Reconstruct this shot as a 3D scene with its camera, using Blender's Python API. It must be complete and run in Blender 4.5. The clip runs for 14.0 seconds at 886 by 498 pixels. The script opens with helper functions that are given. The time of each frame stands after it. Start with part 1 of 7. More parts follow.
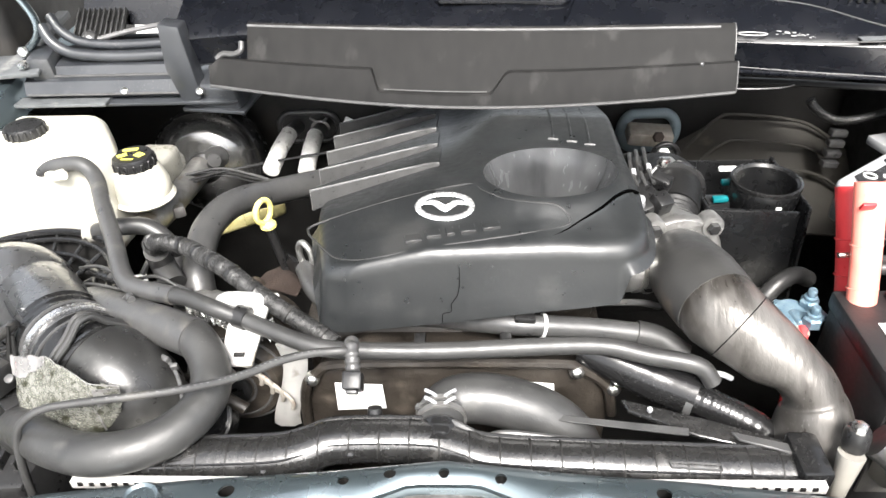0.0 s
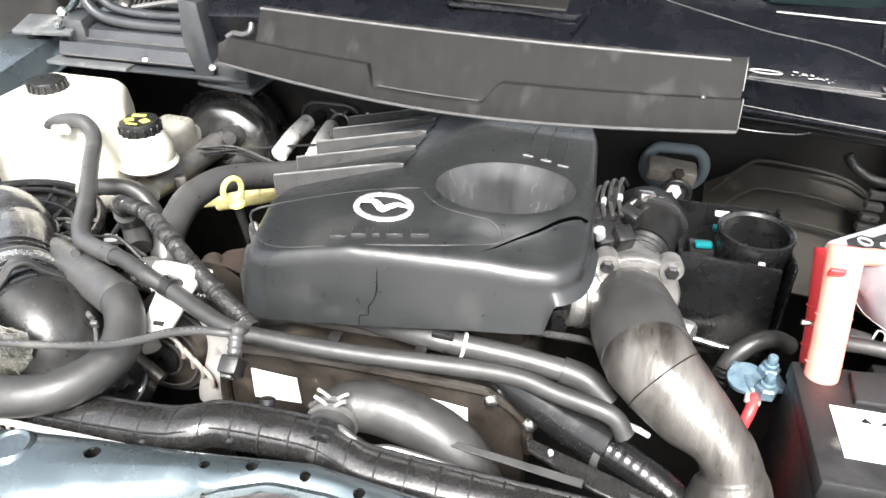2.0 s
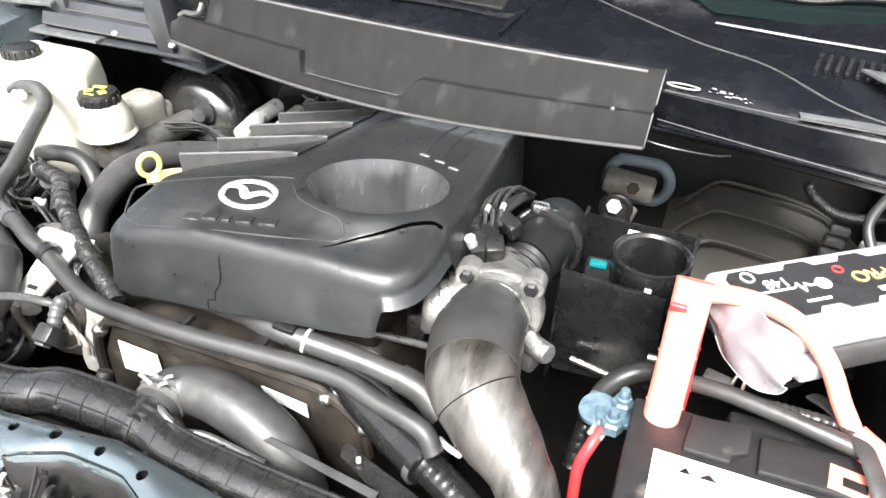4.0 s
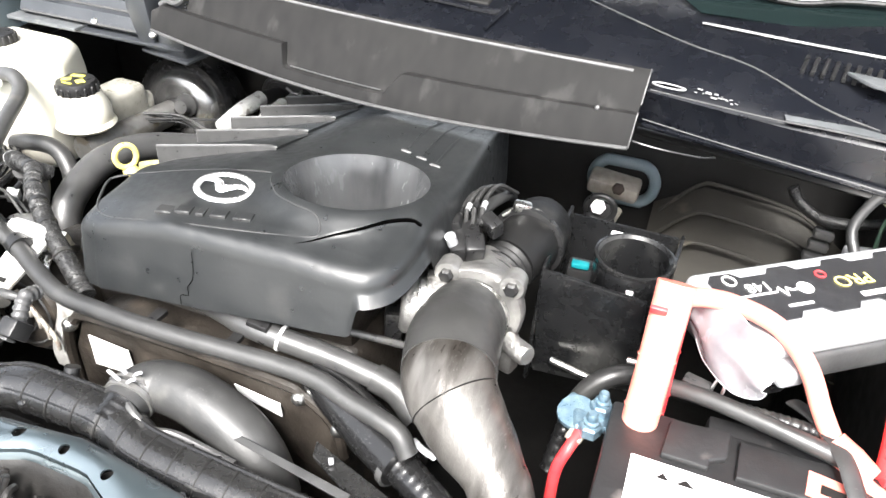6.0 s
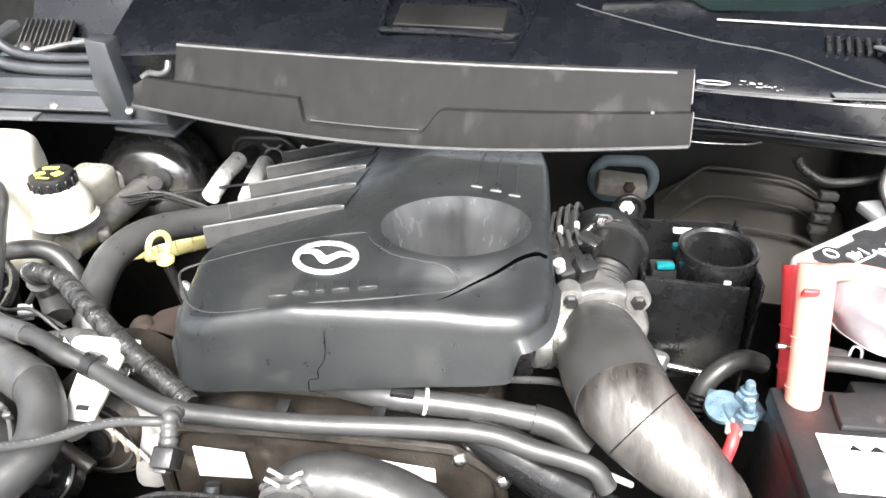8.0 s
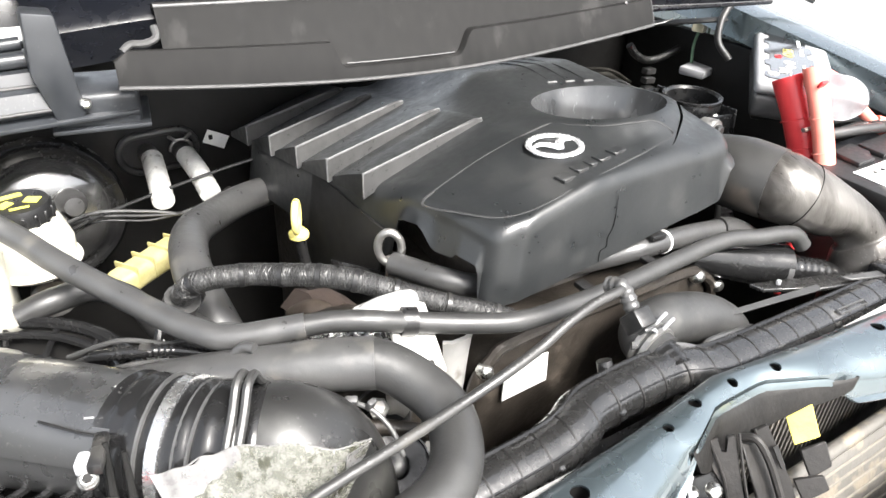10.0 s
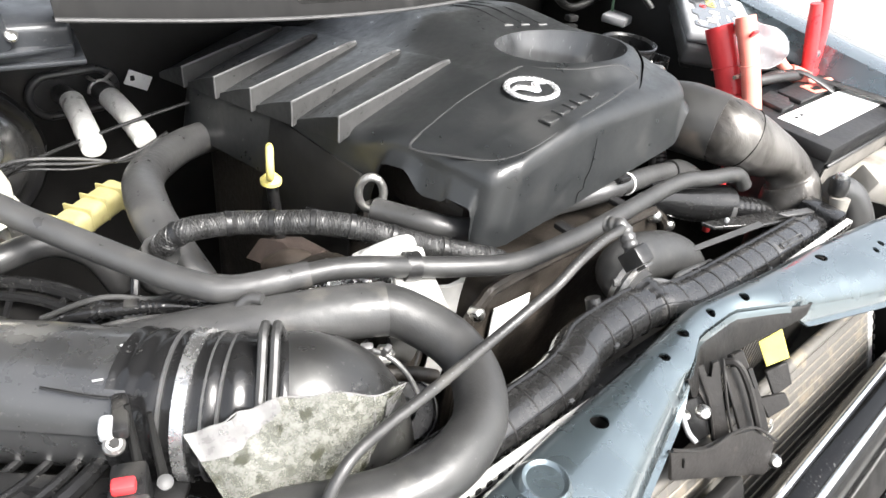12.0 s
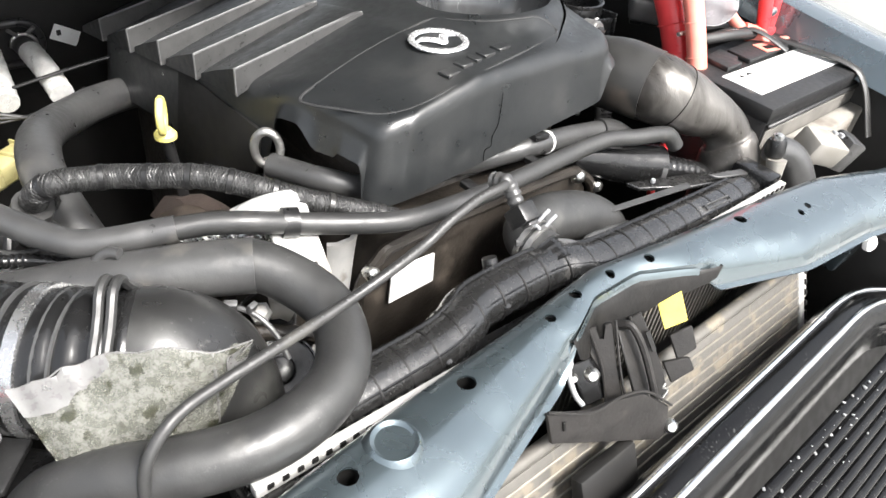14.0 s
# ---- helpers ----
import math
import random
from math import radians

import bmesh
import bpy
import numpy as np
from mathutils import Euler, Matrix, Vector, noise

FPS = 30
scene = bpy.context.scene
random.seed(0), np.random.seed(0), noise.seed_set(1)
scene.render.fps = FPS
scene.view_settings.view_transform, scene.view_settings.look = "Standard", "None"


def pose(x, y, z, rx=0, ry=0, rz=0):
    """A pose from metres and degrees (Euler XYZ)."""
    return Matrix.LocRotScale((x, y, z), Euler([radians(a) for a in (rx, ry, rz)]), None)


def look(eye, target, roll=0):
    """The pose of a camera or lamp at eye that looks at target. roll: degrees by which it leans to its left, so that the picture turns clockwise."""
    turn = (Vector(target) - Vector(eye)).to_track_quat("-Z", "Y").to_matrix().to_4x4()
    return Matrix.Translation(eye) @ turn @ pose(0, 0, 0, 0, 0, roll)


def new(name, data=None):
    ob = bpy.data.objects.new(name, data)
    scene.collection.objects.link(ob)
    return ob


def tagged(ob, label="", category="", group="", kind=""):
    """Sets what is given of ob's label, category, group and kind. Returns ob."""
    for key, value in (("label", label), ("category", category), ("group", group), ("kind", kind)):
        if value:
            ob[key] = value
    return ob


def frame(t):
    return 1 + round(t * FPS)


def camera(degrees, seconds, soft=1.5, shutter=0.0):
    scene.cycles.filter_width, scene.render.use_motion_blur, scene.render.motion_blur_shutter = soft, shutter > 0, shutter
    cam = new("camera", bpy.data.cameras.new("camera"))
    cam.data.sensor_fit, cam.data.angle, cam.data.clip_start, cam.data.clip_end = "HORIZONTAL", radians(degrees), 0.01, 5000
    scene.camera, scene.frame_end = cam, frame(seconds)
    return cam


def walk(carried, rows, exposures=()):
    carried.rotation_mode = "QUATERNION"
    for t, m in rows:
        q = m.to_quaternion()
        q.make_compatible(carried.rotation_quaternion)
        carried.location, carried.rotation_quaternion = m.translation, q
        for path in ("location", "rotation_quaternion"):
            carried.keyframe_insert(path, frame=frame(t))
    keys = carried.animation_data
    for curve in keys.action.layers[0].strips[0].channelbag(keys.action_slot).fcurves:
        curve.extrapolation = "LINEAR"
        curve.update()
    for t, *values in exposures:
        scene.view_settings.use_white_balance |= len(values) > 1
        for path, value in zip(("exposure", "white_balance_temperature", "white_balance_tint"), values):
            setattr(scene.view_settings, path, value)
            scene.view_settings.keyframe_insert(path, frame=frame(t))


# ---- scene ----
cam = camera(64.4, 14.0, soft=1.5)
PATH = [
    (0, (0.032, -0.387, 1.478), (-0.068, 1.232, 0.308), -2.6),
    (0.5, (0.035, -0.389, 1.473), (-0.056, 1.227, 0.299), -2.0),
    (1, (0.069, -0.388, 1.464), (-0.071, 1.223, 0.287), -1.9),
    (1.5, (0.124, -0.376, 1.463), (-0.125, 1.251, 0.327), -0.3),
    (2, (0.194, -0.347, 1.453), (-0.165, 1.26, 0.318), 0.8),
    (2.5, (0.267, -0.319, 1.452), (-0.101, 1.266, 0.289), 2.5),
    (3, (0.339, -0.294, 1.452), (-0.185, 1.254, 0.299), 0.0),
    (3.2, (0.365, -0.283, 1.453), (-0.187, 1.255, 0.3), 0.2),
    (5.3, (0.42, -0.248, 1.446), (-0.15, 1.28, 0.288), 2.7),
    (5.5, (0.42, -0.244, 1.441), (-0.144, 1.292, 0.291), 2.2),
    (6, (0.412, -0.248, 1.446), (-0.133, 1.287, 0.287), 3.3),
    (6.5, (0.41, -0.249, 1.446), (-0.146, 1.285, 0.29), 2.8),
    (7, (0.395, -0.255, 1.452), (-0.143, 1.283, 0.293), 3.1),
    (7.2, (0.38, -0.262, 1.453), (-0.11, 1.297, 0.299), 2.6),
    (9.3, (-0.283, -0.294, 1.401), (0.375, 1.27, 0.342), 1.6),
    (9.5, (-0.332, -0.267, 1.373), (0.498, 1.216, 0.318), 3.1),
    (10, (-0.457, -0.236, 1.36), (0.48, 1.17, 0.29), 2.7),
    (10.5, (-0.507, -0.203, 1.351), (0.564, 1.095, 0.269), 4.5),
    (11, (-0.542, -0.198, 1.352), (0.502, 1.089, 0.232), 5.2),
    (11.5, (-0.542, -0.181, 1.347), (0.607, 0.993, 0.205), 7.6),
    (12, (-0.538, -0.175, 1.345), (0.633, 0.958, 0.185), 8.2),
    (12.5, (-0.531, -0.174, 1.335), (0.648, 0.927, 0.154), 9.8),
    (13, (-0.523, -0.186, 1.343), (0.648, 0.912, 0.15), 9.1),
    (13.5, (-0.502, -0.199, 1.34), (0.662, 0.878, 0.121), 9.0),
    (14, (-0.452, -0.236, 1.337), (0.674, 0.867, 0.105), 8.4),
]
walk(cam, [(t, look(eye, target, roll)) for t, eye, target, roll in PATH],
     exposures=[(0, 2.1, 6550, 10), (7, 2.47, 6450, 10), (9.5, 2.28, 6550, 10), (12, 2.1, 6500, 10), (14, 1.85, 6500, 10)])

# ---- daylight ----
world = bpy.data.worlds.new("sky")
scene.world = world
world.use_nodes = True
sky = world.node_tree.nodes.new("ShaderNodeTexSky")
sky.sky_type, sky.sun_disc = "NISHITA", False
sky.sun_elevation, sky.sun_rotation = radians(52), radians(173)
sky.air_density, sky.dust_density, sky.ozone_density = 1.0, 4.0, 1.0
haze = world.node_tree.nodes.new("ShaderNodeHueSaturation")
haze.inputs["Saturation"].default_value = 0.32
world.node_tree.links.new(sky.outputs["Color"], haze.inputs["Color"])
world.node_tree.links.new(haze.outputs["Color"], world.node_tree.nodes["Background"].inputs["Color"])
world.node_tree.nodes["Background"].inputs["Strength"].default_value = 0.115
sun = new("sun", bpy.data.lights.new("sun", "SUN"))
sun.data.energy, sun.data.angle, sun.data.color = 2.5, radians(22), (1.0, 0.97, 0.93)
sun.matrix_world = look((0.35, -2.75, 4.7), (0.0, 0.1, 1.0))


# ---- materials ----
def mat(name, color, color2=None, rough=0.5, metal=0.0, scale=60.0, fine=900.0, bump=0.15, spread=0.5, grime=None, grime_at=0.6, coat=0.0, spec=0.5, alpha=1.0, stretch=(1, 1, 1), rand=0.0, scuff=0.0):
    """A surface with two sizes of variation: patches of color2, fine grain, and grime patches of its own."""
    m = bpy.data.materials.new(name)
    m.use_nodes = True
    nt = m.node_tree
    b = nt.nodes["Principled BSDF"]
    co = nt.nodes.new("ShaderNodeTexCoord")
    mp = nt.nodes.new("ShaderNodeMapping")
    mp.inputs["Scale"].default_value = stretch
    nt.links.new(co.outputs["Object"], mp.inputs["Vector"])

    def noise_at(s, detail=4):
        n = nt.nodes.new("ShaderNodeTexNoise")
        n.inputs["Scale"].default_value, n.inputs["Detail"].default_value = s, detail
        nt.links.new(mp.outputs["Vector"], n.inputs["Vector"])
        return n

    def ramp(src, a, c):
        r = nt.nodes.new("ShaderNodeMapRange")
        r.inputs["From Min"].default_value, r.inputs["From Max"].default_value = a, c
        nt.links.new(src, r.inputs["Value"])
        return r.outputs["Result"]

    def mixed(fac, a, c):
        x = nt.nodes.new("ShaderNodeMix")
        x.data_type = "RGBA"
        for sock, v in ((x.inputs[6], a), (x.inputs[7], c)):
            if isinstance(v, tuple):
                sock.default_value = (*v, 1)
            else:
                nt.links.new(v, sock)
        nt.links.new(fac, x.inputs[0])
        return x.outputs[2]

    big, small = noise_at(scale), noise_at(fine, 2)
    color2 = color2 or tuple(c * 1.5 for c in color)
    col = mixed(ramp(big.outputs["Fac"], 0.5 - spread / 2, 0.5 + spread / 2), color, color2)
    if grime:
        g = noise_at(scale * 0.45, 8)
        col = mixed(ramp(g.outputs["Fac"], grime_at, grime_at + 0.08), col, grime)
    if scuff:
        # short pale scratches and specks
        v = noise_at(scale * 14, 8)
        w = noise_at(scale * 1.3, 3)
        both = nt.nodes.new("ShaderNodeMath")
        both.operation = "MULTIPLY"
        nt.links.new(ramp(v.outputs["Fac"], 0.60, 0.72), both.inputs[0])
        nt.links.new(ramp(w.outputs["Fac"], 0.48, 0.62), both.inputs[1])
        amt = nt.nodes.new("ShaderNodeMath")
        amt.operation = "MULTIPLY"
        amt.inputs[1].default_value = scuff
        nt.links.new(both.outputs[0], amt.inputs[0])
        col = mixed(amt.outputs[0], col, (0.20, 0.196, 0.185))
    if rand:
        info = nt.nodes.new("ShaderNodeObjectInfo")
        hsv = nt.nodes.new("ShaderNodeHueSaturation")
        nt.links.new(col, hsv.inputs["Color"])
        rr = nt.nodes.new("ShaderNodeMapRange")
        rr.inputs["To Min"].default_value, rr.inputs["To Max"].default_value = 1 - rand, 1 + rand
        nt.links.new(info.outputs["Random"], rr.inputs["Value"])
        nt.links.new(rr.outputs["Result"], hsv.inputs["Value"])
        col = hsv.outputs["Color"]
    nt.links.new(col, b.inputs["Base Color"])
    # worn patches: gloss changes over two sizes
    mid = noise_at(scale * 4, 3)
    r = nt.nodes.new("ShaderNodeMapRange")
    r.inputs["From Min"].default_value, r.inputs["From Max"].default_value = 0.55, 1.45
    r.inputs["To Min"].default_value, r.inputs["To Max"].default_value = max(rough - 0.13, 0.03), min(rough + 0.15, 1.0)
    two = nt.nodes.new("ShaderNodeMath")
    nt.links.new(big.outputs["Fac"], two.inputs[0])
    nt.links.new(mid.outputs["Fac"], two.inputs[1])
    nt.links.new(two.outputs[0], r.inputs["Value"])
    nt.links.new(r.outputs["Result"], b.inputs["Roughness"])
    b.inputs["Metallic"].default_value = metal
    b.inputs["Specular IOR Level"].default_value = spec
    b.inputs["Coat Weight"].default_value = coat
    b.inputs["Coat Roughness"].default_value = 0.08
    if bump:
        bp = nt.nodes.new("ShaderNodeBump")
        bp.inputs["Strength"].default_value, bp.inputs["Distance"].default_value = bump, 0.0006
        nt.links.new(small.outputs["Fac"], bp.inputs["Height"])
        wavy = nt.nodes.new("ShaderNodeBump")
        wavy.inputs["Strength"].default_value, wavy.inputs["Distance"].default_value = min(bump * 1.2, 0.5), 0.002
        nt.links.new(mid.outputs["Fac"], wavy.inputs["Height"])
        nt.links.new(bp.outputs["Normal"], wavy.inputs["Normal"])
        nt.links.new(wavy.outputs["Normal"], b.inputs["Normal"])
    if alpha < 1:
        b.inputs["Alpha"].default_value = alpha
    return m


COVER = mat("cover_plastic", (0.0125, 0.0138, 0.0146), (0.0195, 0.0208, 0.0213), rough=0.36, scale=25, fine=1400, bump=0.12, grime=(0.030, 0.0307, 0.0305), grime_at=0.61, scuff=0.08, spec=0.6)
# paler cover tone: rib edge highlights and groove tips
COVER_PALE = mat("cover_rib_edge", (0.10, 0.10, 0.10), (0.15, 0.15, 0.148), rough=0.5, scale=60)
BOWL = mat("bowl_wall", (0.020, 0.021, 0.022), (0.080, 0.082, 0.084), rough=0.2, scale=30, stretch=(1, 1, 0.22), grime=(0.022, 0.022, 0.022), grime_at=0.60, spec=0.9)
RUBBER = mat("black_rubber", (0.022, 0.022, 0.022), (0.039, 0.039, 0.038), spec=0.6, rough=0.43, scale=30, grime=(0.07, 0.068, 0.062), grime_at=0.62, scuff=0.2)
RUBBER_GREY = mat("dusty_rubber", (0.036, 0.036, 0.0365), (0.060, 0.060, 0.059), spec=0.7, rough=0.36, scale=35, grime=(0.092, 0.088, 0.080), grime_at=0.62)
PLASTIC = mat("black_plastic", (0.010, 0.010, 0.0105), (0.017, 0.017, 0.017), rough=0.33, scale=40, grime=(0.036, 0.035, 0.033), grime_at=0.58, scuff=0.2)
GLOSS = mat("glossy_black", (0.008, 0.008, 0.0085), (0.013, 0.013, 0.013), rough=0.2, scale=30, bump=0.05, grime=(0.06, 0.06, 0.057), grime_at=0.66, scuff=0.25)
DIRTY = mat("oily_casting", (0.012, 0.010, 0.0080), (0.038, 0.032, 0.026), rough=0.42, scale=34, bump=0.5, grime=(0.062, 0.052, 0.042), grime_at=0.61)
DARK = mat("black_steel", (0.0062, 0.0060, 0.0058), (0.0115, 0.0110, 0.0104), rough=0.55, scale=12, bump=0.2, grime=(0.024, 0.022, 0.0195), grime_at=0.62, spec=0.35)
ALU = mat("cast_aluminium", (0.25, 0.245, 0.235), (0.42, 0.415, 0.40), rough=0.42, metal=0.85, scale=70, bump=0.4, grime=(0.25, 0.22, 0.18), grime_at=0.62)
STEEL = mat("zinc_steel", (0.55, 0.55, 0.54), (0.75, 0.74, 0.70), rough=0.3, metal=1.0, scale=90, bump=0.1)
CHROME = mat("emblem_silver", (0.75, 0.76, 0.77), (0.85, 0.85, 0.85), rough=0.22, metal=0.7, scale=90, bump=0.02)
PAINT = mat("blue_steel_paint", (0.118, 0.152, 0.168), (0.142, 0.178, 0.193), rough=0.27, metal=0.8, scale=9, fine=2500, bump=0.0, coat=1.0, grime=(0.080, 0.108, 0.122), grime_at=0.64)
# dirt and the recess's shade together, in one near-black colour
PAINT_DIRTY_SHADE = mat("dusty_shaded_recess", (0.0045, 0.0043, 0.0041), (0.013, 0.012, 0.011), rough=0.5, spec=0.3, scale=45, bump=0.2, grime=(0.04, 0.038, 0.036), grime_at=0.62)
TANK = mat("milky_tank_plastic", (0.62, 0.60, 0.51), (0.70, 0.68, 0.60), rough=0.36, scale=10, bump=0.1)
# cloudy tank plastic with the shade of the lower parts mixed in
TANKSHADE = mat("cloudy_shaded_tank_plastic", (0.22, 0.215, 0.185), (0.36, 0.35, 0.31), rough=0.32, scale=40, bump=0.15)
BURNT = mat("burnt_pipe", (0.05, 0.038, 0.03), (0.10, 0.08, 0.065), rough=0.5, metal=0.3, scale=60, bump=0.3)
WHITE = mat("white_label", (0.80, 0.80, 0.78), (0.86, 0.86, 0.85), rough=0.5, scale=60, bump=0.03, grime=(0.6, 0.58, 0.54), grime_at=0.66)
YELLOW = mat("yellow_plastic", (0.72, 0.62, 0.16), (0.80, 0.70, 0.24), rough=0.4, scale=70, bump=0.1)
TAPE = mat("yellow_tape", (0.34, 0.30, 0.12), (0.44, 0.40, 0.20), rough=0.55, scale=60, bump=0.3, grime=(0.25, 0.2, 0.09), grime_at=0.6)
RED = mat("red_plastic", (0.62, 0.035, 0.045), (0.70, 0.06, 0.06), rough=0.35, scale=40, bump=0.05)
ORANGE = mat("orange_plastic", (0.78, 0.215, 0.165), (0.82, 0.28, 0.22), rough=0.35, scale=30, bump=0.05)
BRAID = mat("braided_sleeve", (0.010, 0.010, 0.010), (0.022, 0.022, 0.022), rough=0.3, scale=400, bump=0.3)
THREAD = mat("braid_thread", (0.018, 0.018, 0.018), (0.060, 0.060, 0.059), rough=0.32, scale=120)
FOIL = mat("silver_foil_sleeve", (0.60, 0.60, 0.58), (0.80, 0.80, 0.78), rough=0.45, metal=0.3, scale=120, bump=0.6, grime=(0.3, 0.29, 0.27), grime_at=0.6)
FIN = mat("radiator_fin", (0.096, 0.092, 0.083), (0.140, 0.132, 0.119), rough=0.55, metal=0.3, scale=70, grime=(0.21, 0.185, 0.145), grime_at=0.58)
CONCRETE = mat("concrete", (0.42, 0.41, 0.39), (0.52, 0.51, 0.49), rough=0.85, scale=2.5, fine=120, bump=0.4)
TEAL = mat("teal_plastic", (0.0, 0.10, 0.115), (0.005, 0.15, 0.165), rough=0.4, scale=60)
BLUE_ZINC = mat("blue_terminal_paint", (0.10, 0.18, 0.25), (0.24, 0.33, 0.38), rough=0.35, metal=0.5, scale=120, bump=0.3)
RUST = mat("rusty_heat_shield", (0.026, 0.018, 0.014), (0.05, 0.034, 0.027), rough=0.75, scale=60, bump=0.5)
FILM = mat("grubby_clear_film", (0.120, 0.122, 0.102), (0.200, 0.200, 0.180), rough=0.24, scale=170, spread=0.3, bump=0.2, grime=(0.050, 0.051, 0.034), grime_at=0.55, alpha=0.72, scuff=0.3)
CLEAR = mat("clear_plastic_bag", (0.11, 0.11, 0.122), (0.30, 0.30, 0.315), rough=0.2, scale=18, spread=0.35, bump=0.35, alpha=0.78)
PALE = mat("pale_grey_plastic", (0.30, 0.305, 0.315), (0.37, 0.375, 0.385), rough=0.4, scale=30, bump=0.08)
CAPTOP = mat("yellow_print", (0.62, 0.58, 0.08), (0.7, 0.66, 0.15), rough=0.5, scale=80)
SILVERHOSE = mat("scuffed_silver_hose", (0.034, 0.030, 0.026), (0.135, 0.128, 0.119), rough=0.34, metal=0.45, scale=34, spread=0.28, bump=0.3, stretch=(1.3, 0.4, 0.4), grime=(0.075, 0.060, 0.050), grime_at=0.59, scuff=0.6)
COUPLING = mat("matt_coupling_rubber", (0.022, 0.022, 0.0215), (0.042, 0.0415, 0.040), rough=0.42, scale=24, bump=0.15, grime=(0.085, 0.072, 0.060), grime_at=0.58)
DUCT = mat("dull_duct_plastic", (0.027, 0.0275, 0.028), (0.046, 0.0465, 0.047), rough=0.3, scale=22, bump=0.03, grime=(0.085, 0.084, 0.08), grime_at=0.62, scuff=0.3, spec=0.8, coat=0.6)
DUSTGREY = mat("dusty_grey_paint", (0.055, 0.060, 0.063), (0.10, 0.106, 0.110), rough=0.6, scale=40, bump=0.2, grime=(0.17, 0.17, 0.165), grime_at=0.6)
# pale tone for worn edges and for painted highlight lines
EDGE = mat("worn_highlight_edge", (0.045, 0.045, 0.045), (0.075, 0.075, 0.075), rough=0.4, scale=50)
# black tray plastic, lightened and blued for the glare on it
GREYPL = mat("glare_tray_plastic", (0.020, 0.0225, 0.026), (0.037, 0.040, 0.045), spec=0.6, rough=0.38, scale=20, bump=0.1, grime=(0.07, 0.072, 0.075), grime_at=0.64, scuff=0.3, coat=0.15)
RENDER = mat("bounce_wall_render", (0.62, 0.62, 0.60), (0.72, 0.715, 0.69), rough=0.9, scale=2, fine=90, bump=0.3)
TANKBLACK = mat("radiator_tank_plastic", (0.010, 0.010, 0.010), (0.018, 0.0178, 0.0175), rough=0.24, spec=0.6, scale=40, bump=0.12, grime=(0.06, 0.058, 0.055), grime_at=0.64, coat=0.55)
PALESEAM = mat("pale_seam", (0.36, 0.355, 0.34), (0.48, 0.475, 0.46), rough=0.5, scale=60, grime=(0.14, 0.13, 0.12), grime_at=0.6)
# scuffed cover plastic, lightened for the light the rib fronts catch
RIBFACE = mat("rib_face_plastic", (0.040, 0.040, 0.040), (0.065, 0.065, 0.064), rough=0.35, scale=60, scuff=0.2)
COVER_LINE = mat("cover_moulding_line", (0.026, 0.026, 0.026), (0.042, 0.042, 0.042), rough=0.35, scale=60)
LIP = mat("dusty_lip_plastic", (0.0125, 0.0125, 0.0126), (0.0225, 0.0222, 0.0218), rough=0.6, scale=55, spread=0.7, bump=0.0, grime=(0.031, 0.0306, 0.030), grime_at=0.60, stretch=(1, 1, 0.10), spec=0.07)
COWL = mat("glossy_cowl_plastic", (0.0045, 0.0052, 0.0075), (0.007, 0.0078, 0.0105), rough=0.26, scale=14, bump=0.0, spec=0.45, grime=(0.034, 0.036, 0.040), grime_at=0.635)
VOID = mat("slot_plastic", (0.008, 0.008, 0.0078), (0.012, 0.012, 0.0115), rough=0.6, spec=0.18, scale=30, bump=0.0)
SCRAPE = mat("pale_scrape", (0.22, 0.22, 0.22), (0.36, 0.36, 0.36), rough=0.4, scale=80)
GLASS = mat("windscreen_glass", (0.006, 0.011, 0.011), (0.010, 0.017, 0.017), rough=0.08, scale=3, bump=0.0, spec=0.35)
PALEALU = mat("pale_zinc", (0.40, 0.40, 0.385), (0.52, 0.51, 0.49), rough=0.45, metal=0.4, scale=60, grime=(0.25, 0.23, 0.2), grime_at=0.64)
CRUMPLE = mat("crumpled_foil", (0.55, 0.55, 0.54), (0.75, 0.75, 0.73), rough=0.25, metal=0.9, scale=120, bump=0.2, grime=(0.2, 0.18, 0.15), grime_at=0.6)
DOME = mat("glossy_dome_paint", (0.20, 0.20, 0.198), (0.27, 0.27, 0.266), rough=0.2, metal=0.85, scale=6, bump=0.0, grime=(0.10, 0.098, 0.094), grime_at=0.66)
ELBOW = mat("dull_elbow_rubber", (0.011, 0.011, 0.011), (0.026, 0.026, 0.0255), rough=0.30, scale=16, bump=0.12, grime=(0.06, 0.06, 0.056), grime_at=0.60, scuff=0.3, spec=0.6)
STRAPW = mat("bright_strap", (0.50, 0.50, 0.50), (0.66, 0.66, 0.655), rough=0.24, metal=0.9, scale=60)
FILMEDGE = mat("folded_film", (0.16, 0.158, 0.155), (0.27, 0.265, 0.262), rough=0.3, scale=60, spread=0.4, alpha=0.68)
BLUEGREY = mat("bluegrey_rubber", (0.15, 0.20, 0.225), (0.22, 0.265, 0.285), rough=0.5, scale=40)
RUSTY = mat("stained_metal", (0.27, 0.245, 0.21), (0.44, 0.41, 0.36), rough=0.5, metal=0.4, scale=90, grime=(0.20, 0.10, 0.065), grime_at=0.63)
BATT = mat("battery_case", (0.012, 0.012, 0.0125), (0.020, 0.020, 0.0205), rough=0.46, scale=40, bump=0.15, grime=(0.10, 0.09, 0.085), grime_at=0.63)
FACE = mat("printed_face", (0.022, 0.022, 0.024), (0.030, 0.030, 0.031), rough=0.16, scale=12, bump=0.0, coat=1.0)
OLIVE = mat("olive_primer_steel", (0.021, 0.0196, 0.0158), (0.038, 0.0345, 0.0285), rough=0.6, scale=14, bump=0.2, grime=(0.12, 0.105, 0.082), grime_at=0.62)
YELLOWISH = mat("cream_plastic", (0.62, 0.58, 0.42), (0.7, 0.66, 0.5), rough=0.45, scale=60)
